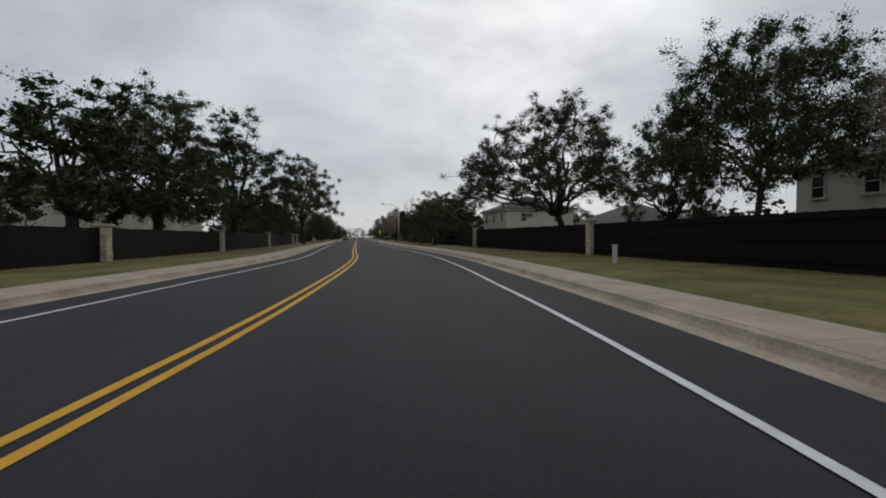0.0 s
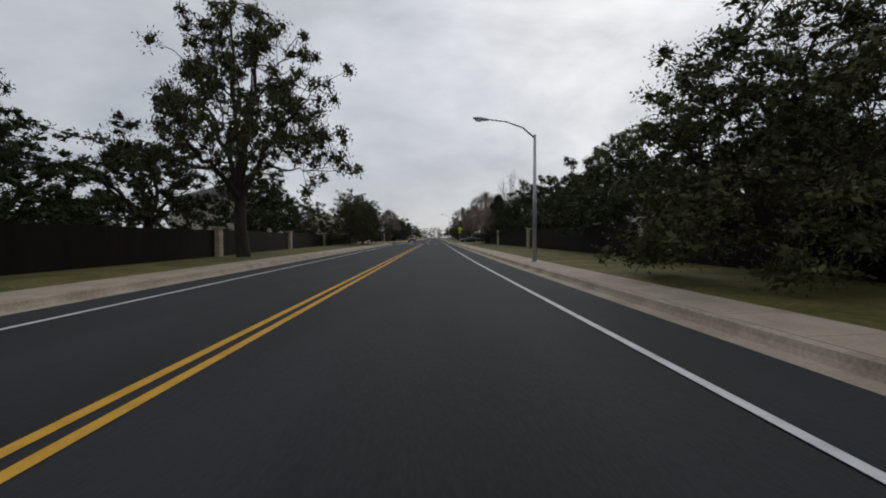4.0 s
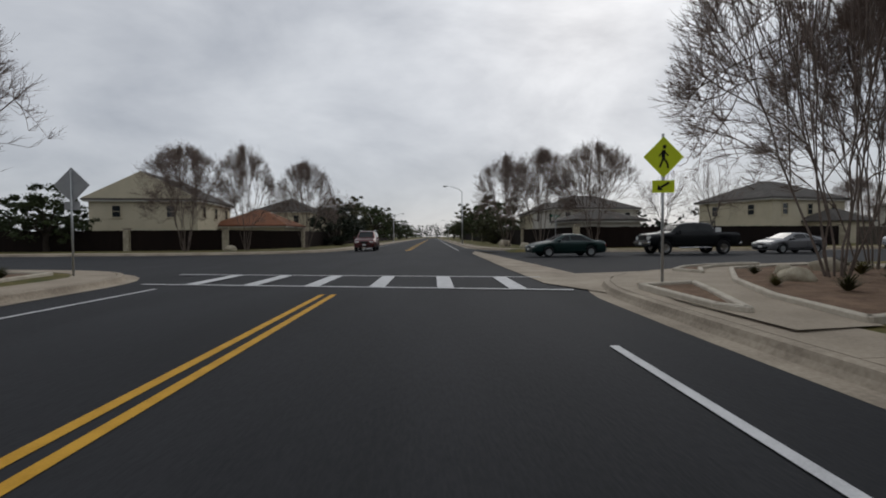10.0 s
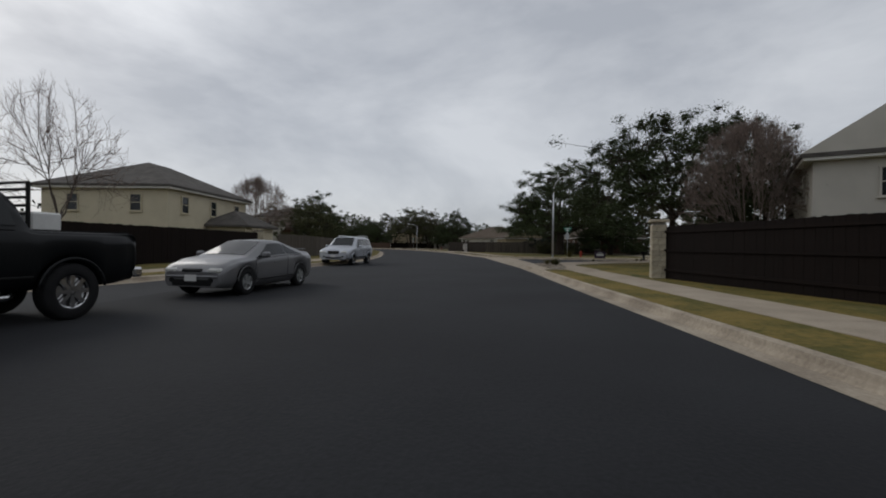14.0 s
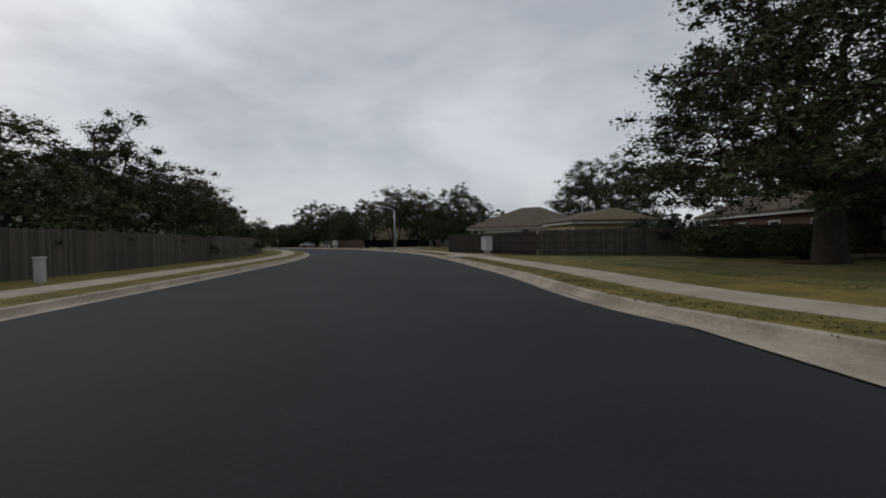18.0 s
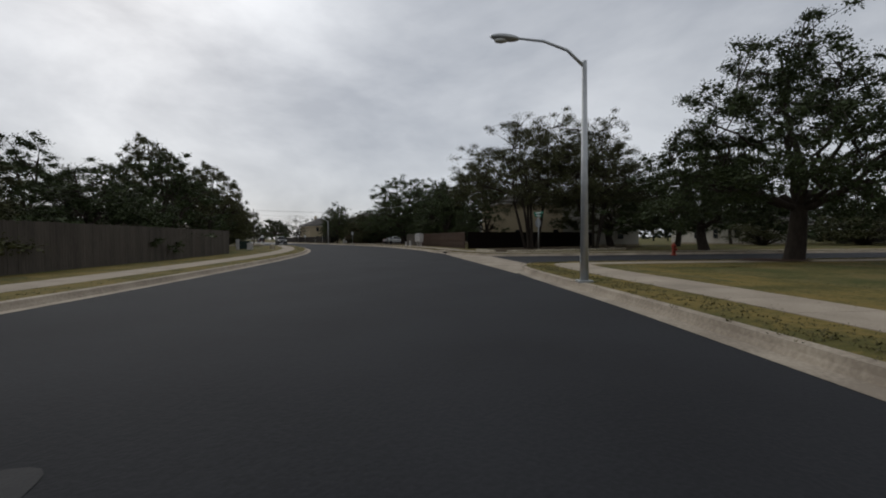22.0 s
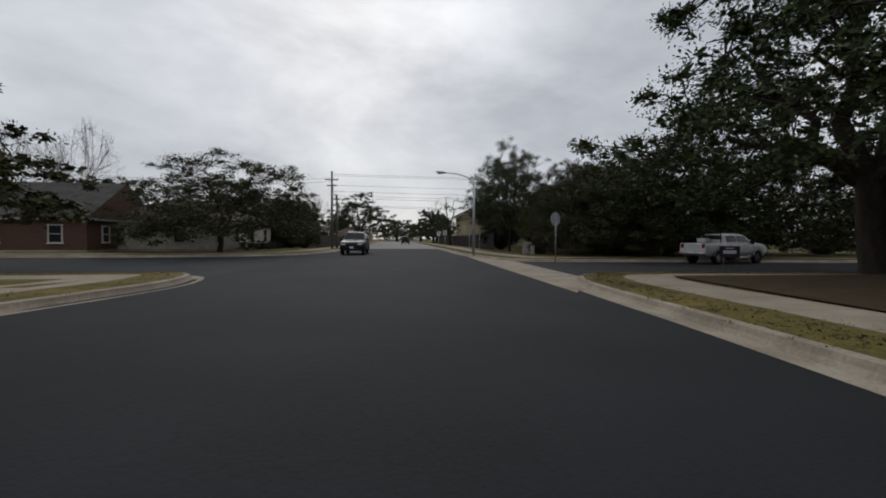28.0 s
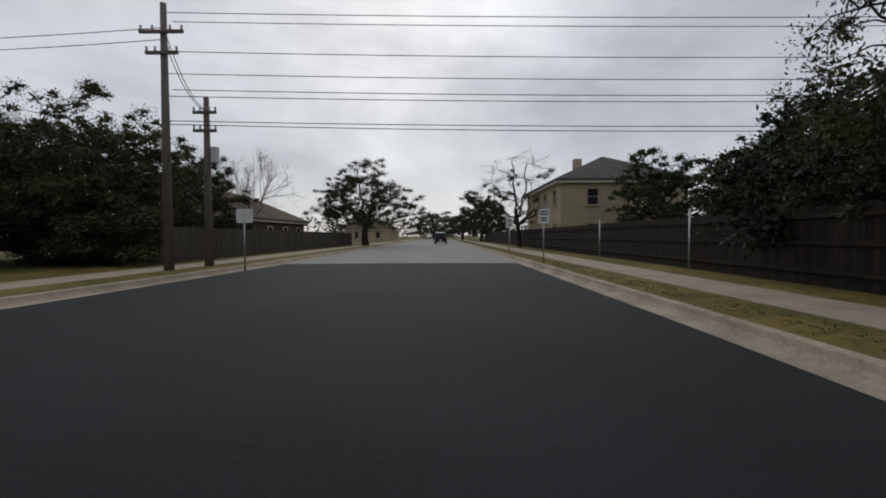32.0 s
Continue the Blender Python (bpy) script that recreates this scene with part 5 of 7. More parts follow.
def house(x, y, rz, w, d, storeys, walls, roof, label, gable=False, rise=2.4, base=0.1, wing=None, chimney=False, garage=False, porch=False, few=False, recess=0.0, lower=None):
    """A dwelling with walls, eaves, roof and windows on all sides; its front faces -y before turning."""
    root = empty("house", pose(x, y, base, 0, 0, rz), label, "house", "suburban houses")
    h = 2.75 * storeys + 0.15
    edge = TRIM if walls is DARK_BRICK else lower or walls
    part("wall", one_box(recess / 2, 0, h / 2, w - recess, d, h), walls, root)
    if lower:
        part("brick_facing", one_box(0, 0, 1.42, w + 0.08, d + 0.08, 2.85), lower, root)
    if recess:
        for py in (-d / 2 + 0.2, -d / 6, d / 6, d / 2 - 0.2):
            part("porch_post", one_box(-w / 2 + 0.2, py, h / 2, 0.24, 0.24, h - 0.1), TRIM, root)
        part("porch_post", one_box(-w / 2 + recess * 0.6, -d / 2 + 0.2, h / 2, 0.24, 0.24, h - 0.1), TRIM, root)
        part("porch_ceiling", one_box(-w / 2 + recess / 2, 0, h - 0.4, recess, d, 0.1), TRIM, root)
    part("roof", hip_roof(w, d, h, rise, 0.5, gable), [roof, walls], root)
    part("fascia", one_box(0, 0, h - 0.26, w + 0.86, d + 0.86, 0.14), TRIM, root)
    part("foundation", one_box(0, 0, 0.08, w + 0.06, d + 0.06, 0.36), CONCRETE, root)
    for s in range(0 if few else storeys):
        zc = 1.5 + 2.75 * s
        for k in range(max(2, int(w / 3.4))):
            u = (k + 0.5) / max(2, int(w / 3.4)) - 0.5
            house_window(root, u * w, -d / 2 - 0.01, zc, 0.95, 1.35, 0, edge)
            house_window(root, u * w, d / 2 + 0.01, zc, 0.95, 1.35, 180, edge)
        for k in range(max(1, int(d / 4.5))):
            u = (k + 0.5) / max(1, int(d / 4.5)) - 0.5
            house_window(root, -w / 2 - 0.01, u * d, zc, 0.9, 1.3, -90, edge)
            house_window(root, w / 2 + 0.01, u * d, zc, 0.9, 1.3, 90, edge)
    if few:
        house_window(root, w * 0.12, -d / 2 - 0.01, 2.2, 1.0, 0.5, 0, walls)
        house_window(root, w * 0.36, -d / 2 - 0.01, 1.6, 0.8, 1.3, 0, walls)
        for k in (-0.3, 0.25):
            house_window(root, -w / 2 + recess - 0.01, k * d, 1.6, 0.8, 1.2, -90, walls)
    if wing:
        wx, wy, ww, wd = wing
        part("wing_wall", one_box(wx, wy, 1.4, ww, wd, 2.8), walls, root)
        ob = part("wing_roof", hip_roof(ww, wd, 2.8, 1.4, 0.45, False), roof, root)
        ob.location = (wx, wy, 0)
    if chimney:
        part("chimney", one_box(w * 0.3, 0.4, h + rise * 0.5, 0.9, 0.7, rise + 1.6), walls, root)
    if garage:
        door = part("garage_door", one_box(garage, -d / 2 - 0.03, 1.15, 4.6, 0.08, 2.2), DOOR_PAINT, root)
        for k in range(4):
            part("door_panel", one_box(garage, -d / 2 - 0.08, 0.35 + k * 0.54, 4.3, 0.03, 0.46, 0.01), DOOR_PAINT, door)
    if porch:
        for px in (-w / 2 + 0.3, -w / 2 + 2.6):
            part("porch_post", one_box(px, -d / 2 - 2.0, 1.35, 0.22, 0.22, 2.7), TRIM, root)
        part("porch_beam", one_box(-w / 2 + 1.45, -d / 2 - 2.0, 2.62, 3.2, 0.26, 0.3), TRIM, root)
        ob = part("porch_roof", hip_roof(4.0, 2.8, 2.8, 0.7, 0.2, False), roof, root)
        ob.location = (-w / 2 + 1.45, -d / 2 - 1.1, 0)
    for k in (-0.22, 0.18):
        part("vent_pipe", one_tube([(w * k, d * 0.12, h + rise * 0.4), (w * k, d * 0.12, h + rise * 0.4 + 1.0)], 0.05, 6), SIGN_BACK, root)
    return root


CREAM2 = "two-storey cream house with a grey hipped roof"
PALE2 = "two-storey pale house with a grey hipped roof"
ONE = "single-storey house with a brown shingle roof"
house(33, 17, 80, 14, 11, 2, PALE, ROOF_GREY, PALE2, rise=2.6)
house(28, 72, 90, 13, 11, 2, PALE, ROOF_GREY, PALE2, wing=(8, -1, 6, 8))
house(40, 60, 90, 16, 12, 1, PALE, ROOF_GREY, "single-storey pale house with a low grey roof", rise=3.0)
house(30, 124, 90, 12, 10, 2, PALE, ROOF_GREY, PALE2)
house(36, 106, 90, 13, 10, 1, PALE, ROOF_GREY, "single-storey pale house with a low grey roof")
house(-29, 52, -90, 12, 10, 2, PALE, ROOF_GREY, PALE2)
house(-31, 76, -90, 12, 10, 2, PALE, ROOF_GREY, PALE2)
house(-27, 20, -90, 14, 11, 1, PALE, ROOF_GREY, "single-storey pale house with a low grey roof", rise=3)
house(-25, 112, -90, 12, 9, 2, PALE, ROOF_GREY, PALE2)
house(-31, 188, 98, 12, 11, 2, STUCCO, ROOF_GREY, "two-storey cream house with a gabled grey roof", gable=True, rise=3.0)
house(-22, 194, 0, 9, 8, 1, STUCCO, ROOF_RUST, "single-storey house with a rust-coloured roof", rise=2.2)
house(-23, 212, -90, 12, 9, 2, STUCCO, ROOF_GREY, CREAM2)
house(-24, 240, -90, 12, 9, 2, STUCCO, ROOF_GREY, CREAM2)
house(27.5, 208, 10, 14, 10, 2, PALE, ROOF_GREY, PALE2)
house(19.8, 181, 6, 7, 6, 1, PALE, ROOF_GREY, "low pale outbuilding with a grey roof behind the fence", rise=1.2)
house(46.7, 190.6, 17, 13, 10, 2, STUCCO, ROOF_GREY, CREAM2, wing=(2, -6.5, 6, 4), rise=2.6)
house(25, 222, 90, 12, 9, 2, STUCCO, ROOF_GREY, CREAM2)
house(46, 136, -15, 13, 11, 2, PALE, ROOF_GREY, "two-storey pale house with a steep gabled roof", gable=True, rise=4.0)
house(81.7, 202.6, 22, 10, 9, 2, PALE, ROOF_GREY, PALE2, rise=1.9)
# the dark wall colour of this next house stands in for shade on it
house(95, 151.5, 15, 14, 9, 1, DARK_BRICK, ROOF_BROWN, ONE, garage=3)
house(103, 135, 16, 15, 9, 1, DARK_BRICK, ROOF_BROWN, "single-storey brick house with a white garage door", garage=-3)
house(105, 121, 16, 15, 9, 1, TAN, ROOF_BROWN, "single-storey tan house with a gabled roof and garage", gable=True, garage=-2)
house(125.3, 174.9, -107, 14, 11, 1, STONE_WALL, ROOF_BROWN, "single-storey pale stone house with a brown hipped roof and porch", rise=2.9, base=0.35, few=True, recess=2.2)
house(103, 166, 27, 6, 7, 1, TAN, ROOF_BROWN, "small house behind the fence with a low gabled roof", gable=True, rise=1.0)
house(169, 209, 40, 16, 10, 2, PALE, ROOF_GREY, "two-storey pale house behind a clump of oaks")
house(181, 190, 45, 14, 9, 1, PALE, ROOF_GREY, "single-storey pale house with a white garage door", garage=3)
house(160.6, 213.6, 43, 9, 9, 2, TAN, ROOF_GREY, "two-storey ochre house behind the fence", rise=2, few=True)
house(129.5, 252, 55, 12, 10, 1, DARK_BRICK, ROOF_BROWN, "single-storey brick house with a dark hipped roof", rise=2.6)
house(147.5, 292.5, -25, 13, 9, 1, DARK_BRICK, ROOF_GREY, "brick house with a gabled grey roof and pale garage door", gable=True, rise=3, garage=-3.4)
house(133, 300, 75, 12, 9, 2, PALE, ROOF_GREY, PALE2)
house(206, 243, 55, 14, 9, 1, DARK_BRICK, ROOF_GREY, "single-storey brick house with a deep porch", porch=True)
house(159.1, 293.7, 58.5, 14, 10, 1, STONE_WALL, ROOF_BROWN, "single-storey pale stone house with a tan roof", rise=2.2)
house(190.4, 270.6, 63, 10, 8, 2, TAN, ROOF_GREY, "two-storey tan house with a dark brick lower storey behind oaks", lower=DARK_BRICK)
house(206.4, 306.8, 63, 14, 10, 2, TAN, ROOF_GREY, "two-storey tan house with a dark roof and chimney", chimney=True, rise=2.6)
house(176, 324, 60, 14, 9, 1, DARK_BRICK, ROOF_BROWN, ONE, rise=2.6)
house(206, 372, 60, 14, 9, 1, TAN, ROOF_BROWN, ONE)


# ---- street furniture ----
def street_lamp(x, y, height, arm_way, reach=2.2, lift=0.7, label="galvanised steel street lamp with a curved arm"):
    """A tapered pole with a rising arm and a flat lamp head; arm_way in degrees."""
    root = empty("street_lamp", pose(x, y, 0.14, 0, 0, arm_way), label, "street lamp", "street lamps")
    part("base_plate", one_box(0, 0, 0.03, 0.36, 0.36, 0.06, 0.01), STEEL, root)
    part("pole", one_tube([(0, 0, 0), (0, 0, height * 0.5), (0, 0, height)], [0.11, 0.085, 0.06], 12), STEEL, root, smooth=True)
    pts = [(0, 0, height - 0.15), (reach * 0.25, 0, height + lift * 0.45), (reach * 0.6, 0, height + lift * 0.85), (reach, 0, height + lift)]
    part("arm", one_tube(pts, [0.045, 0.04, 0.035, 0.03], 8), STEEL, root, smooth=True)
    bm = bmesh.new()
    bmesh.ops.create_uvsphere(bm, u_segments=12, v_segments=8, radius=0.5, matrix=pose(reach + 0.3, 0, height + lift + 0.02, 0, -6, 0) @ Matrix.Diagonal((0.78, 0.30, 0.17, 1)))
    head = part("lamp_head", bm, STEEL, root, "grey lamp head", smooth=True)
    bm = bmesh.new()
    bmesh.ops.create_uvsphere(bm, u_segments=10, v_segments=6, radius=0.5, matrix=pose(reach + 0.4, 0, height + lift - 0.05) @ Matrix.Diagonal((0.36, 0.22, 0.12, 1)))
    part("lens", bm, LENS, head, smooth=True)
    part("hand_hole_cover", one_box(0.095, 0, 0.6, 0.02, 0.09, 0.18, 0.004), STEEL, root)
    return root


street_lamp(6.6, 73.6, 5.9, 180)
street_lamp(6.2, 199.0, 8.0, 180)
street_lamp(64.4, 156.6, 7.4, -75, 0.9, 1.15)
street_lamp(116.0, 192.6, 5.6, 122, 1.7, 0.6)
street_lamp(174.9, 267.7, 5.3, 150, 2.0, 0.5)
street_lamp(-8.6, 250, 6.6, 0)
street_lamp(7.6, 300, 6.6, 180)


def sign_post(x, y, rz, height, label, category="road sign", group=""):
    root = empty("road_sign", pose(x, y, 0.12, 0, 0, rz), label, category, group)
    part("post", one_tube([(0, 0.03, -0.1), (0, 0.03, height)], 0.03, 8), STEEL, root, smooth=True)
    return root


def plate(root, name, outline, z, mat, label="", y=0.0, thick=0.006):
    ob = part(name, polygon_plate(outline, thick), mat, root, label)
    ob.location = (0, y, z)
    return ob


def rect(w, h):
    return [(-w / 2, -h / 2), (w / 2, -h / 2), (w / 2, h / 2), (-w / 2, h / 2)]


def ring8(r):
    return [(r * math.cos(math.radians(22.5 + 45 * k)), r * math.sin(math.radians(22.5 + 45 * k))) for k in range(8)]


def crossing_sign(x, y, rz):
    """A yellow diamond with a black walking figure, and an arrow plaque under it."""
    root = sign_post(x, y, rz, 3.35, "fluorescent yellow crossing sign with an arrow plaque on a steel post")
    d = 0.44
    back = plate(root, "diamond_plate", [(-d, 0), (0, -d), (d, 0), (0, d)], 2.85, SIGN_YELLOW)
    bm = bmesh.new()
    bmesh.ops.create_circle(bm, cap_ends=True, radius=0.055, segments=14, matrix=pose(0.02, -0.006, 0.27, 90))
    for a, b, w in (((0.0, 0.19), (-0.01, -0.03), 0.1), ((-0.01, -0.03), (-0.11, -0.28), 0.055), ((0.0, -0.03), (0.1, -0.16), 0.055), ((0.1, -0.16), (0.12, -0.3), 0.05),
                    ((0.0, 0.17), (0.13, 0.03), 0.04), ((0.0, 0.17), (-0.13, 0.02), 0.04)):
        dx, dz = b[0] - a[0], b[1] - a[1]
        n = math.hypot(dx, dz)
        px, pz = -dz / n * w / 2, dx / n * w / 2
        bm.faces.new([bm.verts.new((q[0], -0.006, q[1])) for q in ((a[0] + px, a[1] + pz), (a[0] - px, a[1] - pz), (b[0] - px, b[1] - pz), (b[0] + px, b[1] + pz))])
    bmesh.ops.scale(bm, vec=(0.8, 1, 0.8), verts=list(bm.verts))
    part("figure", bm, SIGN_BLACK, back)
    low = plate(root, "arrow_plate", rect(0.48, 0.26), 2.22, SIGN_YELLOW)
    part("arrow", polygon_plate([(-0.17, -0.1), (-0.01, -0.1), (-0.06, -0.05), (0.17, 0.08), (0.13, 0.13), (-0.1, 0.0), (-0.15, 0.05)], 0.014), SIGN_BLACK, low).scale = (0.8, 1, 0.8)
    return root


crossing_sign(6.75, 141.5, 0)
back_sign = sign_post(-9.3, 146.0, 180, 3.3, "crossing sign seen from its bare metal back")
for nm, outl, z, m in (("diamond_plate", [(-0.55, 0), (0, -0.55), (0.55, 0), (0, 0.55)], 2.85, SIGN_BACK), ("arrow_plate", rect(0.48, 0.26), 2.22, SIGN_BACK)):
    plate(back_sign, nm, outl, z, m)
    plate(back_sign, "yellow_face", [(a * 0.98, b * 0.98) for a, b in outl], z, SIGN_YELLOW, y=-0.006, thick=0.004)


def stop_sign(x, y, rz, names=True):
    root = sign_post(x, y, rz, 3.2 if names else 2.75, "grey-backed octagonal stop sign with green street name blades" if names else "octagonal stop sign seen from its grey back")
    plate(root, "octagon", ring8(0.40), 2.35, SIGN_BACK)
    plate(root, "red_face", ring8(0.385), 2.35, SIGN_RED, y=-0.006, thick=0.004)
    if names:
        a = plate(root, "name_blade", rect(0.95, 0.2), 2.95, SIGN_GREEN, y=0.03, thick=0.012)
        b = plate(root, "name_blade", rect(0.95, 0.2), 3.17, SIGN_GREEN, y=0.03, thick=0.012)
        b.rotation_euler = (0, 0, radians(90))
        for blade in (a, b):
            part("lettering", one_box(0, -0.009, 0, 0.6, 0.004, 0.08), SIGN_WHITE, blade)
            part("lettering", one_box(0, 0.009, 0, 0.6, 0.004, 0.08), SIGN_WHITE, blade)
    return root


stop_sign(65.8, 155.2, 150)
stop_sign(139.2, 203.0, 165)
stop_sign(175.4, 260.5, 180, False)
stop_sign(14.0, 176.0, 90)
for x, y, rz in ((187.0, 290.6, -28), (191.2, 299.0, -28)):
    s = sign_post(x, y, rz, 2.35, "small white rectangular road sign beside the pavement")
    p = plate(s, "plate", rect(0.46, 0.6), 2.0, SIGN_WHITE)
    for k, (w, z) in enumerate(((0.3, 0.19), (0.34, 0.08), (0.24, -0.08), (0.24, -0.17))):
        part("lettering", one_box(0, -0.005, z, w, 0.004, 0.05), SIGN_BLACK, p)
s = sign_post(175.6, 293.6, 150, 2.2, "white rectangular sign seen from behind")
plate(s, "plate", rect(0.62, 0.5), 1.95, SIGN_WHITE)


def hydrant(x, y):
    root = empty("fire_hydrant", pose(x, y, 0.14), "weathered red fire hydrant beside the kerb", "fire hydrant", "fire hydrants")
    part("barrel", one_tube([(0, 0, 0), (0, 0, 0.06), (0, 0, 0.07), (0, 0, 0.5), (0, 0, 0.52), (0, 0, 0.56)], [0.17, 0.17, 0.1, 0.1, 0.15, 0.15], 12), RED_PAINT, root)
    part("bonnet", one_tube([(0, 0, 0.56), (0, 0, 0.66), (0, 0, 0.71), (0, 0, 0.72), (0, 0, 0.78)], [0.13, 0.11, 0.05, 0.03, 0.03], 12), RED_PAINT, root)
    for a in (0, 180):
        ob = part("hose_outlet", one_tube([(0.08, 0, 0.4), (0.19, 0, 0.4)], 0.05, 8), RED_PAINT, root)
        ob.rotation_euler = (0, 0, radians(a))
    ob = part("pumper_outlet", one_tube([(0, -0.08, 0.36), (0, -0.2, 0.36)], 0.07, 8), RED_PAINT, root)
    return root


for x, y in ((-8.5, 141.2), (66.9, 153.8), (134.8, 192.6)):
    hydrant(x, y)


def mailbox_cluster(x, y, rz, units, leg, label):
    """Steel mailbox units side by side on posts, their small doors in rows."""
    root = empty("mailbox_cluster", pose(x, y, 0.16, 0, 0, rz), label, "mailbox")
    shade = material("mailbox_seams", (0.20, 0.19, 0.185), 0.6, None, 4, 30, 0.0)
    pad = part("pad", one_box(0, 0, 0.02, units * 0.8 + 0.5, 1.1, 0.08, 0.01), CONCRETE, root)
    for u in range(units):
        cx = (u - (units - 1) / 2) * 0.8
        z0 = leg + (0.12 if units == 3 and u % 2 else 0.0)
        unit = part("unit", one_box(cx, 0, z0 + 0.52, 0.77, 0.46, 1.04, 0.015), BOX_METAL, root)
        part("door_frame", one_box(cx, -0.231, z0 + 0.53, 0.74, 0.006, 0.98), shade, unit)
        for r in range(7):
            for c in (-0.18, 0.18):
                part("small_door", one_box(cx + c, -0.238, z0 + 0.3 + r * 0.104, 0.335, 0.018, 0.088, 0.004), BOX_METAL, unit)
        part("mail_slot", one_box(cx + 0.18, -0.252, z0 + 0.62, 0.3, 0.03, 0.03, 0.006), STEEL, unit)
        part("parcel_door", one_box(cx, -0.238, z0 + 0.13, 0.7, 0.018, 0.2, 0.004), BOX_METAL, unit)
        part("top_flap", one_box(cx, 0.0, z0 + 1.06, 0.8, 0.5, 0.04, 0.01), BOX_METAL, unit)
        part("leg", one_box(cx, 0.02, z0 / 2, 0.11, 0.14, z0), BOX_METAL, root)
    return root


mailbox_cluster(93.2, 174.2, 200, 4, 0.4, "row of grey steel mailbox units beside the fence")
mailbox_cluster(153.5, 225.8, 234, 3, 0.62, "grey steel mailbox units on tall legs by the fence")


def pedestal_box(x, y, rz, w, d, h, mat, label):
    root = empty("utility_box", pose(x, y, 0.16, 0, 0, rz), label, "utility box", "utility boxes")
    part("cabinet", one_box(0, 0, h / 2, w, d, h, 0.02), mat, root)
    part("lid", one_box(0, 0, h + 0.02, w + 0.04, d + 0.04, 0.06, 0.015), mat, root)
    part("door", one_box(0, -d / 2 - 0.005, h * 0.5, w * 0.8, 0.02, h * 0.78, 0.005), mat, root)
    return root


pedestal_box(97.7, 175.3, 28, 0.26, 0.26, 0.95, BOX_METAL, "grey telecom pedestal next to the mailboxes")
pedestal_box(97.1, 175.0, 28, 0.2, 0.2, 0.75, BOX_METAL, "small grey telecom pedestal near the fence")
pedestal_box(68.4, 183.2, 20, 0.24, 0.24, 0.8, BOX_METAL, "pale telecom pedestal against the grey fence")
pedestal_box(155.6, 229.0, 52, 0.24, 0.24, 0.8, BOX_METAL, "grey telecom pedestal by the mailbox units")
pedestal_box(156.2, 230.2, 52, 0.2, 0.2, 0.6, BOX_METAL, "small grey telecom pedestal by the mailbox units")
pedestal_box(135.4, 238.0, 50, 1.5, 1.1, 0.9, UTIL_GREEN, "dark green electrical cabinet on the lawn")
pedestal_box(133.6, 234.2, 50, 0.9, 0.5, 0.7, BOX_METAL, "pale grey cabinet beside stacked stones")
pedestal_box(133.0, 235.6, 50, 0.3, 0.3, 1.1, BOX_METAL, "pale utility pedestal beside stacked stones")
pedestal_box(181.4, 269.3, 60, 0.4, 0.36, 0.9, BOX_METAL, "pale grey utility pedestal beside a shrub")
pedestal_box(179.8, 267.9, 60, 0.2, 0.2, 0.66, BOX_METAL, "pale grey utility pedestal beside a shrub")
pedestal_box(179.9, 267.1, 60, 0.24, 0.24, 0.62, BOX_METAL, "pale grey utility pedestal beside a shrub")
pedestal_box(10.6, 17.0, 0, 0.16, 0.16, 0.75, BOX_METAL, "short pale marker post in the grass")


def utility_pole(x, y, height, label, arms):
    root = empty("utility_pole", pose(x, y, 0.1, 0, 0, -27), label, "utility pole", "utility poles")
    part("pole", one_tube([(0, 0, -0.2), (0, 0, height)], [0.17, 0.10], 10), WOOD_POLE, root, smooth=True)
    for z, w in arms:
        arm = part("crossarm", one_box(0, -0.14, z, w, 0.09, 0.11, 0.01), WOOD_POLE, root)
        for k in (-0.46, -0.2, 0.2, 0.46):
            part("insulator", one_tube([(w * k, -0.14, z + 0.05), (w * k, -0.14, z + 0.09), (w * k, -0.14, z + 0.12), (w * k, -0.14, z + 0.2)], [0.025, 0.05, 0.03, 0.045], 8), STEEL, arm)
    if height < 8:
        part("transformer", one_tube([(0.3, 0, height * 0.62), (0.3, 0, height * 0.62 + 0.6)], 0.16, 10), STEEL, root)
    return root


utility_pole(173.2, 293.6, 9.1, "tall wooden utility pole with crossarms and cables", ((8.1, 1.5), (7.4, 1.1)))
utility_pole(174.4, 295.4, 6.6, "wooden utility pole with crossarms and cables", ((6.0, 0.9), (5.3, 0.9)))
utility_pole(212.6, 274.0, 9.1, "tall wooden utility pole with crossarms and cables", ((8.1, 1.5), (7.4, 1.1)))


def cable(a, b, sag, label="dark overhead cable between utility poles"):
    a, b = Vector(a), Vector(b)
    pts = []
    for k in range(25):
        u = k / 24
        p = a.lerp(b, u)
        p.z -= sag * 4 * u * (1 - u)
        pts.append(p)
    ob = part("cable", one_tube(pts, 0.014, 4), WIRE)
    tagged(ob, label, "cable", "overhead cables")
    return ob


for z, sag, k in ((8.9, 0.25, 0), (8.75, 0.25, 0.25), (7.6, 0.3, 0), (6.9, 0.3, 0.1), (6.4, 0.3, 0.2), (6.1, 0.3, 0.0), (5.3, 0.3, 0.1), (5.15, 0.35, 0)):
    cable((173.2 + k, 293.6 + k, z), (212.6 + k, 274.0 + k, z + 0.1), sag)
for z in (8.4, 8.0):
    cable((173.2, 293.6, z), (174.4, 295.4, 6.2), 0.5, "slack cable between two wooden poles")
    cable((173.2, 293.6, z), (150, 306, z), 0.4)


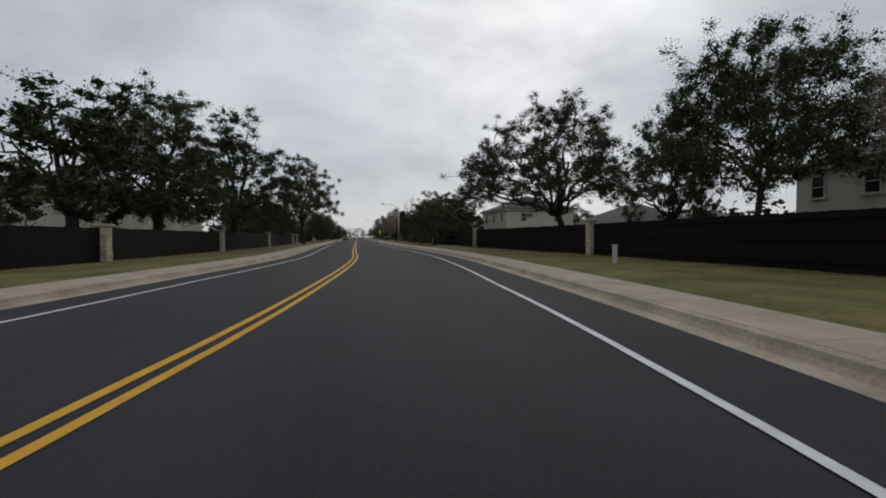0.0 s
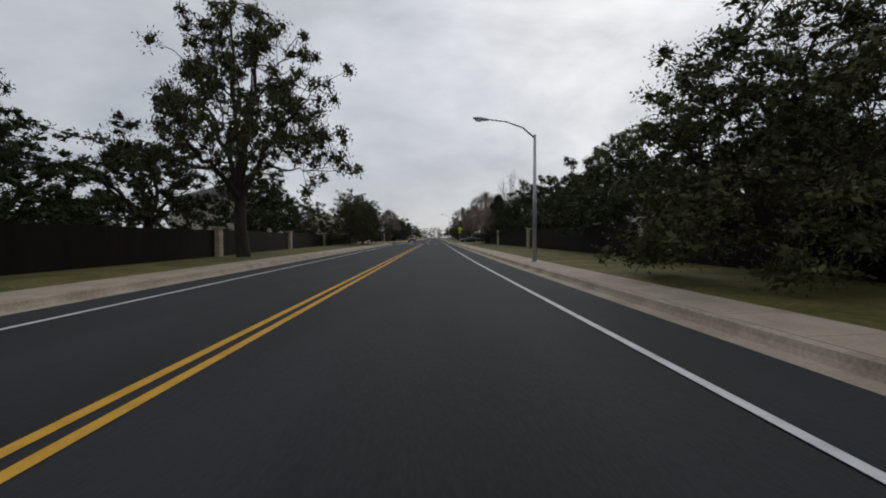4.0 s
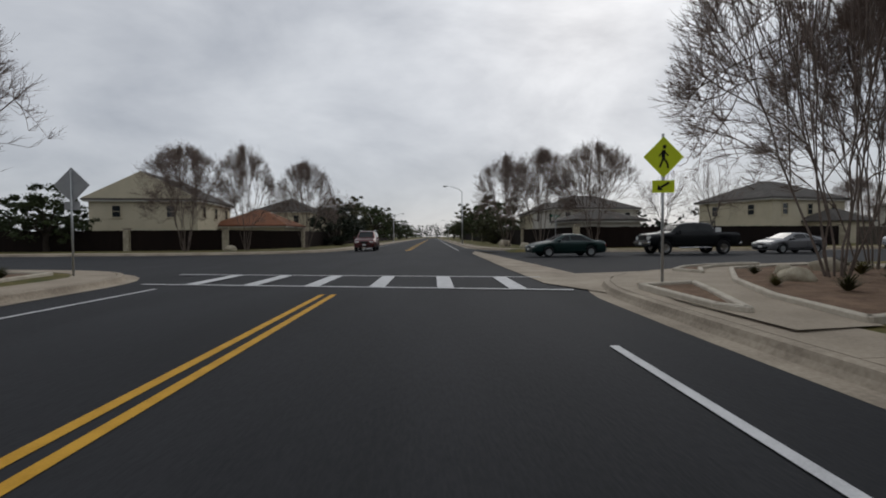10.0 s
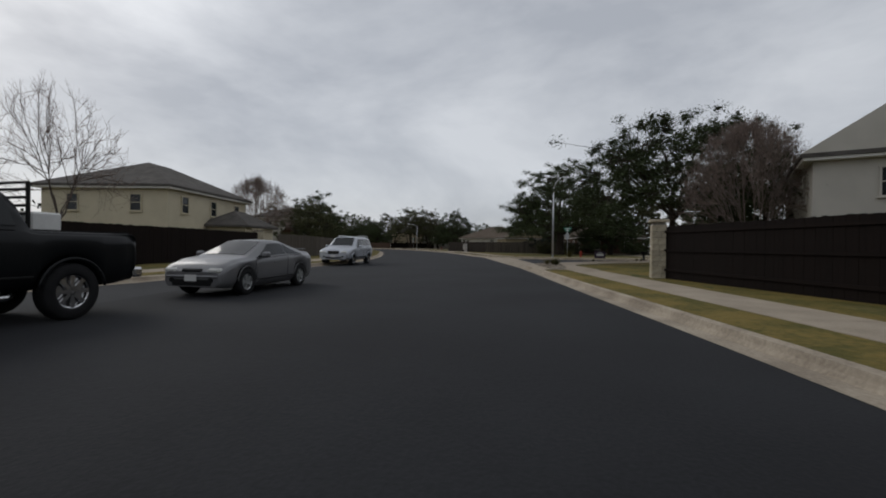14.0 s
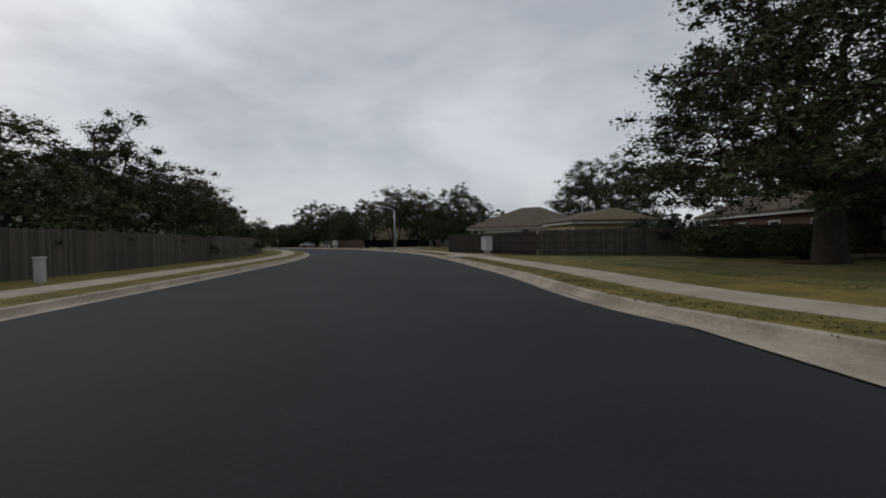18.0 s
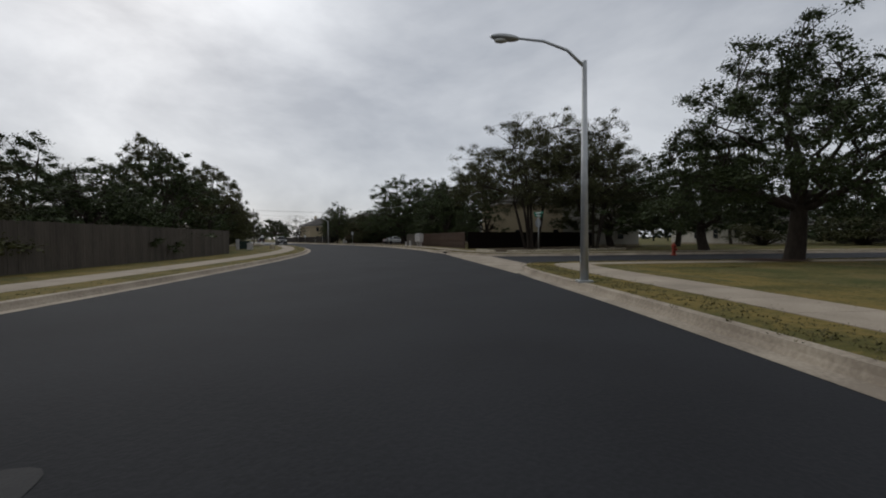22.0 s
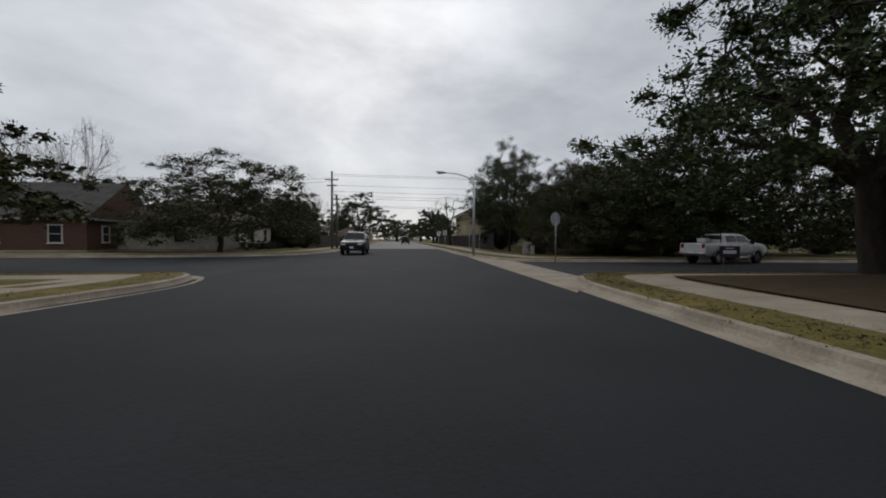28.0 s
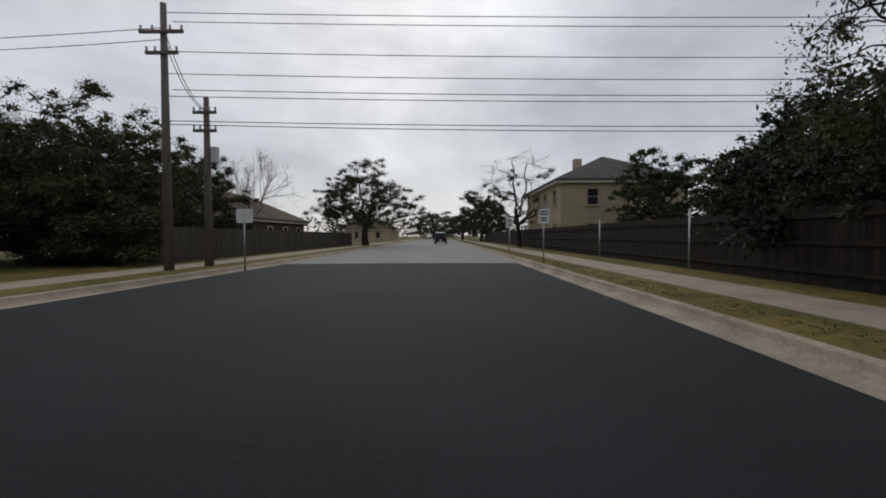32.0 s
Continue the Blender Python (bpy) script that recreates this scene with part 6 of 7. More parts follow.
# ---- vehicles: long axis along x, front towards +x ----
# for each kind: half length, half width, underside, sections from tail to nose as (x, height of the top, half width of the top, height of the belt),
# axles, wheel radius and width, cabin (rear glass foot, rear roof edge, front roof edge, windscreen foot), pillars
CARS = {
    "sedan": (2.38, 0.89, 0.21, [(-2.38, 0.80, 0.62, 0.70), (-2.32, 0.93, 0.68, 0.80), (-2.15, 0.99, 0.72, 0.88), (-1.62, 1.02, 0.72, 0.92), (-0.86, 1.385, 0.58, 0.92), (-0.30, 1.43, 0.58, 0.92),
                                 (0.30, 1.40, 0.57, 0.91), (1.16, 0.98, 0.70, 0.89), (1.75, 0.90, 0.70, 0.82), (2.15, 0.78, 0.66, 0.72), (2.32, 0.69, 0.62, 0.62), (2.38, 0.58, 0.58, 0.54)],
              (1.38, -1.34), 0.315, 0.20, (-1.60, -0.86, 0.30, 1.16), (-0.02,)),
    "coupe": (2.24, 0.88, 0.20, [(-2.24, 0.80, 0.62, 0.70), (-2.18, 0.98, 0.68, 0.84), (-2.02, 1.06, 0.70, 0.92), (-1.62, 1.07, 0.70, 0.95), (-0.70, 1.37, 0.56, 0.94), (-0.20, 1.40, 0.56, 0.92),
                                 (0.22, 1.37, 0.56, 0.90), (1.14, 0.97, 0.70, 0.87), (1.65, 0.91, 0.70, 0.83), (2.02, 0.80, 0.66, 0.74), (2.18, 0.69, 0.62, 0.62), (2.24, 0.56, 0.56, 0.52)],
              (1.34, -1.31), 0.335, 0.215, (-1.60, -0.70, 0.22, 1.14), (-0.55,)),
    "suv": (2.6, 1.0, 0.34, [(-2.60, 0.95, 0.80, 0.90), (-2.57, 1.15, 0.80, 1.05), (-2.50, 1.30, 0.80, 1.14), (-2.30, 1.84, 0.72, 1.16), (-1.60, 1.90, 0.73, 1.16), (-0.30, 1.91, 0.73, 1.15),
                             (0.40, 1.86, 0.72, 1.15), (1.20, 1.22, 0.84, 1.12), (1.75, 1.15, 0.84, 1.06), (2.25, 1.07, 0.80, 0.98), (2.48, 0.98, 0.76, 0.88), (2.57, 0.86, 0.72, 0.80), (2.60, 0.74, 0.68, 0.70)],
            (1.62, -1.42), 0.39, 0.26, (-2.48, -2.28, 0.40, 1.20), (-1.42, -0.30)),
    "pickup": (3.12, 1.02, 0.50, [(-3.12, 1.20, 0.92, 1.16), (-3.08, 1.36, 0.94, 1.30), (-1.36, 1.37, 0.94, 1.31), (-1.33, 1.42, 0.90, 1.33), (-1.22, 1.93, 0.74, 1.33), (-0.70, 2.01, 0.74, 1.32), (0.40, 2.00, 0.74, 1.31),
                                  (0.92, 1.93, 0.73, 1.31), (1.62, 1.42, 0.84, 1.30), (2.20, 1.37, 0.84, 1.26), (2.80, 1.31, 0.80, 1.20), (3.00, 1.24, 0.78, 1.12), (3.08, 1.14, 0.76, 1.04), (3.12, 1.02, 0.74, 0.98)],
               (2.06, -1.95), 0.44, 0.29, (-1.34, -1.20, 0.92, 1.62), (-0.12,)),
}
RING = ((0.0, 0.0), (0.86, 0.0), (0.965, 0.22), (1.0, 0.62), (0.985, 1.0))


def vehicle(x, y, rz, paint_mat, label, category, kind):
    """A car or truck: a skin swept over its sections with cut wheel arches, panes, wheels, lamps, grille, bumpers and mirrors. Nose towards +x."""
    hx, hw, low, rows, (fw, rw), wr, ww, (g0, g1, g2, g3), pillars = CARS[kind]
    root = empty("pickup_truck" if kind == "pickup" else "car", pose(x, y, 0.0, 0, 0, rz), label, category)
    xs = [q[0] for q in rows]
    smooth_to = 0.05 if kind == "pickup" else 0.09

    def line(px, k):
        """A column of the sections at px, its corners rounded off."""
        val = [q[k] for q in rows]
        return sum(float(np.interp(px + d * smooth_to, xs, val)) for d in (-1, -0.5, 0, 0.5, 1)) / 5

    def skin(px, v, out=0.0):
        """The skin's point at px: v runs from 0, the middle of the underside, over the side to 8, the middle of the top."""
        top, tw, belt = line(px, 1), line(px, 2), line(px, 3)
        plan = float(np.interp(abs(px), [0, hx - 0.7, hx - 0.3, hx - 0.1, hx], [1.0, 0.995, 0.965, 0.91, 0.80 if kind != "pickup" else 0.9]))
        base = low + float(np.interp(abs(px), [hx - 0.5, hx], [0, 0.06]))
        for ax in (fw, rw):
            if abs(px - ax) < wr * 1.16:
                base = max(base, wr + math.sqrt((wr * 1.16) ** 2 - (px - ax) ** 2))
        base = min(base, belt - 0.04)
        ring = [(w * hw * plan, base + (belt - base) * h) for w, h in RING]
        rise = max(top - belt, 0.004)
        side = hw * plan * 0.965
        ring += [(side + (tw - side) * 0.06, belt + rise * 0.07), (tw + (side - tw) * 0.10, belt + rise * 0.86), (tw * 0.84, belt + rise * 0.985), (0.0, top + 0.012)]
        i = min(int(v), len(ring) - 2)
        u = v - i
        return Vector((px, ring[i][0] + (ring[i + 1][0] - ring[i][0]) * u, ring[i][1] + (ring[i + 1][1] - ring[i][1]) * u))

    def grid(points, flip=False):
        bm = bmesh.new()
        vs = [[bm.verts.new(p) for p in row] for row in points]
        for q, w in zip(vs, vs[1:]):
            for k in range(len(q) - 1):
                f = (q[k], q[k + 1], w[k + 1], w[k])
                bm.faces.new(f[::-1] if flip else f)
        return bm

    stops = sorted(set([round(float(v), 4) for v in np.linspace(-hx, hx, 61)] + [hx - 0.03, hx - 0.08, -hx + 0.03, -hx + 0.08]
                       + [round(ax + wr * 1.16 * math.cos(a), 4) for ax in (fw, rw) for a in np.linspace(0.001, math.pi - 0.001, 15)]))
    levels = [0, 1, 2, 2.5, 3, 3.5, 4, 5, 5.5, 6, 6.5, 7, 7.5, 8]
    rings = []
    for px in stops:
        half = [skin(px, v) for v in levels]
        rings.append(half + [Vector((p.x, -p.y, p.z)) for p in half[-2:0:-1]])
    bm = bmesh.new()
    vs = [[bm.verts.new(p) for p in ring] for ring in rings]
    n = len(vs[0])
    for q, w in zip(vs, vs[1:]):
        for k in range(n):
            bm.faces.new((q[k], q[(k + 1) % n], w[(k + 1) % n], w[k]))
    bm.faces.new(vs[0][::-1])
    bm.faces.new(vs[-1])
    bmesh.ops.recalc_face_normals(bm, faces=bm.faces)
    body = part("body", bm, paint_mat, root, smooth=True)
    for q in body.data.polygons:
        q.use_smooth = len(q.vertices) < 6

    def pane(name, corner, levels_, mirror):
        """A pane laid on the skin: corner(u) gives its two ends in x at each level."""
        rows_ = []
        for k, v in enumerate(levels_):
            a, b = corner(k / (len(levels_) - 1))
            rows_.append([skin(a + (b - a) * i / 7, v) for i in range(8)])
        bm = grid(rows_)
        bmesh.ops.recalc_face_normals(bm, faces=bm.faces)
        bm.normal_update()
        c = sum((f.calc_center_median() for f in bm.faces), Vector()) / len(bm.faces)
        m = sum((f.normal for f in bm.faces), Vector())
        if m.dot(c - Vector((c.x * 0.8, 0, 0.7))) < 0:
            bmesh.ops.reverse_faces(bm, faces=bm.faces)
            bm.normal_update()
        for v in bm.verts:
            v.co += v.normal * 0.012
        if mirror:
            bmesh.ops.scale(bm, vec=(1, -1, 1), verts=bm.verts)
            bmesh.ops.reverse_faces(bm, faces=bm.faces)
        return part(name, bm, CAR_GLASS, root, "dark tinted glass", smooth=True)

    cuts = [g0, *pillars, g3]
    for s in (False, True):
        for i, (a, b) in enumerate(zip(cuts, cuts[1:])):
            first, last = i == 0, i == len(cuts) - 2
            lo_a, hi_a = (g0 + 0.16, g1 + 0.1) if first else (a + 0.035, a + 0.035)
            lo_b, hi_b = (g3 - 0.16, g2 - 0.06) if last else (b - 0.035, b - 0.035)
            pane("side_window", lambda u: (lo_a + (hi_a - lo_a) * u, lo_b + (hi_b - lo_b) * u), (5.12, 5.4, 5.65, 5.9), s)
    span = (7.0, 7.3, 7.6, 8.0)
    for nm, a, b in (("windscreen", g3 - 0.06, g2 + 0.04), ("rear_window", g0 + 0.05, g1 - 0.03)):
        half = [[skin(a + (b - a) * i / 7, v) for i in range(8)] for v in span]
        full = half + [[Vector((p.x, -p.y, p.z)) for p in row] for row in half[-2::-1]]
        bm = grid(full)
        bmesh.ops.recalc_face_normals(bm, faces=bm.faces)
        bm.normal_update()
        if sum(f.normal.z for f in bm.faces) < 0:
            bmesh.ops.reverse_faces(bm, faces=bm.faces)
            bm.normal_update()
        for v in bm.verts:
            v.co += v.normal * 0.012
        part(nm, bm, CAR_GLASS, root, "dark tinted glass", smooth=True)
    # wheels
    for px in (fw, rw):
        for s in (-1, 1):
            bm = bmesh.new()
            prof = [(wr * 0.60, -ww / 2 + 0.01), (wr * 0.66, -ww / 2), (wr * 0.93, -ww / 2), (wr, -ww / 2 + 0.04), (wr, ww / 2 - 0.04), (wr * 0.93, ww / 2), (wr * 0.66, ww / 2), (wr * 0.60, ww / 2 - 0.01)]
            rings = [[bm.verts.new((q * math.cos(a), w, q * math.sin(a))) for q, w in prof] for a in (2 * math.pi * k / 28 for k in range(28))]
            for i in range(28):
                a, b = rings[i], rings[(i + 1) % 28]
                for j in range(len(prof)):
                    bm.faces.new((a[j], a[(j + 1) % 8], b[(j + 1) % 8], b[j]))
            bmesh.ops.recalc_face_normals(bm, faces=bm.faces)
            tyre = part("tyre", bm, BLACK, root, "black rubber tyre", smooth=True)
            tyre.location = (px, s * (hw - ww / 2 - 0.02), wr)
            bm = bmesh.new()
            out = s * ww * 0.36
            bmesh.ops.create_circle(bm, cap_ends=True, radius=wr * 0.61, segments=24, matrix=pose(0, out * 0.6, 0, 90))
            for k in range(5 if kind != "pickup" else 8):
                a = 2 * math.pi * k / (5 if kind != "pickup" else 8)
                at_ = (math.cos(a) * wr * 0.33, out, math.sin(a) * wr * 0.33)
                vv = box(bm, *at_, wr * 0.56, 0.03, wr * (0.2 if kind != "pickup" else 0.14))
                bmesh.ops.rotate(bm, verts=vv, cent=at_, matrix=Matrix.Rotation(-a, 3, "Y"))
            tube_into(bm, [(wr * 0.59 * math.cos(a), out, wr * 0.59 * math.sin(a)) for a in np.linspace(0, 6.283, 22)], 0.018, 5, False)
            bmesh.ops.create_circle(bm, cap_ends=True, radius=wr * 0.17, segments=12, matrix=pose(0, out * 1.1, 0, 90))
            part("rim", bm, CHROME if kind in ("pickup", "suv") else STEEL, tyre, "silver wheel rim")
            arch = [(px + wr * 1.17 * math.cos(a), s * (hw - 0.015), wr + wr * 1.17 * math.sin(a)) for a in np.linspace(0.12, math.pi - 0.12, 14)]
            part("wheel_arch", one_tube(arch, 0.026 if kind in ("pickup", "suv") else 0.014, 6), paint_mat, root, smooth=True)
    belt = line(0, 3)
    nose = line(hx - 0.1, 1)
    lamp_z = line(hx - 0.12, 3) - (0.10 if kind == "pickup" else 0.02)
    lamp_h = {"pickup": 0.24, "suv": 0.15}.get(kind, 0.12)
    plan = 0.86 if kind == "pickup" else 0.80
    for s in (-1, 1):
        hl = part("headlight", one_box(hx - 0.11, s * hw * plan * 0.82, lamp_z, 0.24, hw * 0.36, lamp_h, 0.04), LENS, root, "clear headlamp glass", smooth=False)
        part("tail_light", one_box(-hx + 0.07, s * hw * 0.72, line(-hx + 0.15, 3) - 0.13, 0.16, hw * 0.24, 0.30 if kind in ("suv", "pickup") else 0.16, 0.03), TAIL, root, "red tail lamp")
        if kind in ("suv", "coupe"):
            part("fog_lamp", one_tube([(hx - 0.06, s * hw * 0.58, low + 0.22), (hx + 0.03, s * hw * 0.58, low + 0.22)], 0.06, 10), SIGN_BLACK, root)
        mirror = part("mirror", one_box(g3 - 0.42, s * (hw + 0.10), belt + 0.09, 0.16, 0.22, 0.26 if kind == "pickup" else 0.16, 0.05), BLACK if kind == "pickup" else paint_mat, root)
        part("mirror_arm", one_box(g3 - 0.40, s * (hw - 0.02), belt + 0.04, 0.06, 0.16, 0.05), BLACK, mirror)
        for dx in [g3 - 1.05] + ([pillars[0] - 0.75] if kind != "coupe" else []):
            part("door_handle", one_box(dx, s * hw * 0.995, belt - 0.12, 0.18, 0.03, 0.035, 0.008), SIGN_BLACK if kind == "pickup" else paint_mat, root)
        bm = bmesh.new()
        for dx in [g3 - 0.12, pillars[-1], *([] if kind == "coupe" else [g0 + 0.5 if kind != "suv" else pillars[0]])]:
            tube_into(bm, [skin(dx, v) * 1 + Vector((0, 0.002, 0)) for v in (2, 2.5, 3, 3.5, 4)], 0.006, 4)
        if s < 0:
            bmesh.ops.scale(bm, vec=(1, -1, 1), verts=bm.verts)
        part("door_seam", bm, BLACK, root)
        trim = [skin(q, 4.9) + Vector((0, 0.004, 0.0)) for q in np.linspace(g0 + 0.2, g3 - 0.2, 12)]
        part("window_trim", one_tube([Vector((p.x, s * p.y, p.z)) for p in trim], 0.010, 5), CHROME if kind == "sedan" else BLACK, root)
        low_trim = [skin(q, 2.05) for q in np.linspace(rw + wr * 1.3, fw - wr * 1.3, 8)]
        part("side_moulding", one_tube([Vector((p.x, s * (p.y + 0.004), p.z)) for p in low_trim], 0.035 if kind == "suv" else 0.02, 6), SIGN_BLACK if kind != "sedan" else paint_mat, root)
    if kind == "pickup":
        part("grille_frame", one_box(hx + 0.005, 0, 1.06, 0.07, hw * 1.12, 0.38, 0.05), CHROME, root, "chrome grille surround")
        part("grille", one_box(hx + 0.03, 0, 1.06, 0.05, hw * 0.98, 0.29, 0.02), SIGN_BLACK, root)
        for k in range(3):
            part("grille_bar", one_box(hx + 0.055, 0, 0.97 + k * 0.09, 0.02, hw * 0.94, 0.022, 0.004), CHROME, root)
        part("front_bumper", one_box(hx + 0.05, 0, 0.73, 0.24, hw * 1.94, 0.22, 0.07), CHROME, root, "chrome front bumper")
        part("bumper_valance", one_box(hx - 0.02, 0, 0.56, 0.22, hw * 1.7, 0.16, 0.04), SIGN_BLACK, root)
        part("rear_bumper", one_box(-hx - 0.06, 0, 0.68, 0.2, hw * 1.8, 0.18, 0.04), CHROME, root, "chrome rear bumper")
        # black plate at rim height; its colour stands in for the bed's shaded depth
        part("bed_floor", one_box((-hx + g0) / 2 - 0.03, 0, 1.372, hx + g0 - 0.22, hw * 1.62, 0.03), SIGN_BLACK, root, "dark plate at rim height for the shaded load bed")
        for s in (-1, 1):
            part("side_step", one_tube([(1.25, s * (hw + 0.03), 0.47), (1.15, s * (hw + 0.10), 0.44), (-0.95, s * (hw + 0.10), 0.44), (-1.05, s * (hw + 0.03), 0.47)], 0.042, 8), CHROME, root, "chrome side step", smooth=True)
        bm = bmesh.new()
        for k in (-0.72, 0.72):
            tube_into(bm, [(-1.46, k * hw, 1.37), (-1.46, k * hw, 2.08)], 0.03, 6)
        for z in (1.62, 1.74, 1.86, 1.98, 2.08):
            tube_into(bm, [(-1.46, -hw * 0.72, z), (-1.46, hw * 0.72, z)], 0.022, 6)
        part("headache_rack", bm, SIGN_BLACK, root, "black ladder-like rack behind the cab")
        part("tool_box", one_box(-1.85, 0.35, 1.52, 0.5, 0.6, 0.3, 0.03), SIGN_WHITE, root, "pale box in the load bed").rotation_euler = (0, 0, 0.1)
    else:
        part("grille", one_box(hx - 0.04, 0, lamp_z - (0.02 if kind == "suv" else 0.0), 0.12, hw * (0.72 if kind == "suv" else 0.6), 0.22 if kind == "suv" else 0.09, 0.03), SIGN_BLACK, root)
        if kind == "suv":
            for k in (-1, 0, 1):
                part("grille_bar", one_box(hx + 0.02, k * hw * 0.18, lamp_z - 0.02, 0.02, 0.02, 0.2), CHROME, root)
        part("bumper_intake", one_box(hx - 0.05, 0, low + 0.16, 0.14, hw * (1.2 if kind == "coupe" else 1.0), 0.12 if kind != "coupe" else 0.17, 0.03), SIGN_BLACK, root)
        part("front_bumper", one_box(hx - 0.10, 0, low + 0.30, 0.26, hw * 1.62, 0.13, 0.06), paint_mat, root)
        part("rear_bumper", one_box(-hx + 0.08, 0, low + 0.24, 0.24, hw * 1.66, 0.22, 0.07), paint_mat, root)
        if kind == "suv":
            for s in (-1, 1):
                part("roof_rail", one_tube([(g1 + 0.15, s * 0.68, 1.86), (g1 + 0.3, s * 0.68, 1.96), (g2 - 0.65, s * 0.68, 1.97), (g2 - 0.5, s * 0.68, 1.88)], 0.024, 6), STEEL, root, "silver roof rail", smooth=True)
        if kind == "coupe":
            part("tail_spoiler", one_box(-hx + 0.16, 0, 1.13, 0.2, hw * 1.3, 0.03, 0.01), paint_mat, root)
    part("number_plate", one_box(hx + (0.175 if kind == "pickup" else 0.035), 0, low + (0.2 if kind == "pickup" else 0.27), 0.012, 0.31, 0.15), SIGN_WHITE, root, "plain white number plate")
    part("number_plate", one_box(-hx - (0.165 if kind == "pickup" else 0.045), 0, low + 0.3, 0.012, 0.31, 0.15), SIGN_WHITE, root, "plain white number plate")
    part("underbody", one_box(0, 0, low + 0.16, hx * 1.7, hw * 1.36, 0.3), BLACK, root)
    return root


GREEN = paint("dark_green_paint", (0.010, 0.030, 0.028))
NIGHT = paint("black_paint", (0.008, 0.009, 0.010), 0.0, 0.0, 0.22)
GREY_PAINT = paint("grey_paint", (0.17, 0.17, 0.175), 0.2)
SILVER = paint("silver_paint", (0.46, 0.48, 0.52), 0.2)
WHITE_CAR = paint("white_paint", (0.62, 0.62, 0.60), 0.0)
MAROON = paint("maroon_paint", (0.10, 0.022, 0.020))
BLUE = paint("blue_paint", (0.10, 0.17, 0.26))
vehicle(10.15, 160.0, 186, GREEN, "dark green saloon car waiting on the side street", "car", "sedan")
vehicle(19.0, 161.8, 183, NIGHT, "black crew-cab pickup truck with a headache rack", "truck", "pickup").scale = (1, 1, 1.06)
vehicle(26.2, 162.0, 188, GREY_PAINT, "grey two-door car behind the pickup truck", "car", "coupe")
vehicle(-4.6, 175.4, 272, MAROON, "maroon sport utility vehicle on the main road", "car", "suv")
vehicle(41.9, 168.05, 191, SILVER, "silver sport utility vehicle with roof rails", "car", "suv").scale = (1, 1, 0.95)
vehicle(207.0, 340.5, 63, NIGHT, "dark sport utility vehicle ahead on the street", "car", "suv")
vehicle(170.4, 278.7, 242, NIGHT, "black sport utility vehicle coming along the street", "car", "suv")
vehicle(183.6, 255.4, -8, WHITE_CAR, "white pickup truck parked in the side street", "truck", "pickup").scale = (0.84, 0.84, 0.84)
vehicle(196.2, 266.8, 114, NIGHT, "black sport utility vehicle parked on a driveway", "car", "suv")
vehicle(91.5, 140.5, 160, NIGHT, "black pickup truck parked on a driveway", "truck", "pickup")
vehicle(96.5, 142.5, 160, SILVER, "silver saloon car parked on a driveway", "car", "sedan")
vehicle(91, 127.5, 160, BLUE, "light blue saloon car parked on a driveway", "car", "sedan")
vehicle(150, 291.5, 150, SILVER, "silver car parked under a tree", "car", "sedan")


# ---- planting beds, stones and small things ----
def stone_row(points, label, seed, layers=1, size=0.3):
    """Rough limestone blocks laid end to end."""
    root = empty("stone_edging", pose(points[0][0], points[0][1], 0.16), label, "stone edging")
    r = random.Random(seed)
    x0, y0 = points[0]
    for layer in range(layers):
        for (ax, ay), (bx, by) in zip(points, points[1:]):
            length = math.hypot(bx - ax, by - ay)
            d = r.uniform(0, 0.15)
            while d < length - 0.1:
                w = r.uniform(0.7, 1.5) * size
                h = r.uniform(0.14, 0.22) * (size / 0.3)
                bm = one_box(0, 0, 0, w, r.uniform(0.6, 1.0) * size, h)
                for v in bm.verts:
                    v.co += Vector((r.uniform(-1, 1), r.uniform(-1, 1), r.uniform(-1, 1))) * 0.035
                bmesh.ops.bevel(bm, geom=list(bm.edges), offset=0.03, segments=1, affect="EDGES")
                ob = part("stone", bm, LIMESTONE, root)
                u = (d + w / 2) / length
                ob.matrix_basis = pose(ax + (bx - ax) * u - x0, ay + (by - ay) * u - y0, 0.07 + layer * 0.16, 0, 0, math.degrees(math.atan2(by - ay, bx - ax)) + r.uniform(-9, 9))
                d += w + 0.02
    return root


stone_row([(138.6, 208.4), (136.5, 206.3), (135.1, 204.9)], "low row of pale limestone blocks along the bed", 1, 1, 0.3)
stone_row([(135.6, 204.2), (142.0, 199.8), (145.5, 197.6)], "low row of pale limestone blocks along the bed", 2)
stone_row([(134.6, 231.4), (137.6, 236.0)], "dry stacked pale limestone wall on the lawn", 3, 3, 0.36)
stone_row([(187.0, 272.6), (184.8, 270.0)], "dry stacked limestone edging below trees", 4, 2, 0.36)


def boulder(x, y, s, seed, label="pale rounded limestone boulder in a planting bed"):
    bm = bmesh.new()
    bmesh.ops.create_icosphere(bm, subdivisions=3, radius=s)
    for v in bm.verts:
        n = noise.noise(v.co * (1.3 / s) + Vector((seed, 0, 0)))
        v.co *= 1 + 0.28 * n
        v.co.z *= 0.72
    ob = part("boulder", bm, LIMESTONE, smooth=True)
    ob.location = (x, y, 0.15 + s * 0.35)
    return tagged(ob, label, "rock", "boulders")


for k, (x, y, s) in enumerate(((10.3, 142.2, 0.36), (13.4, 144.8, 0.42), (9.9, 182, 0.7), (11.0, 176.5, 0.5), (-12.4, 144.2, 0.35), (-16, 171.5, 0.5), (11.4, 143.9, 0.3))):
    boulder(x, y, s, k * 3.1)


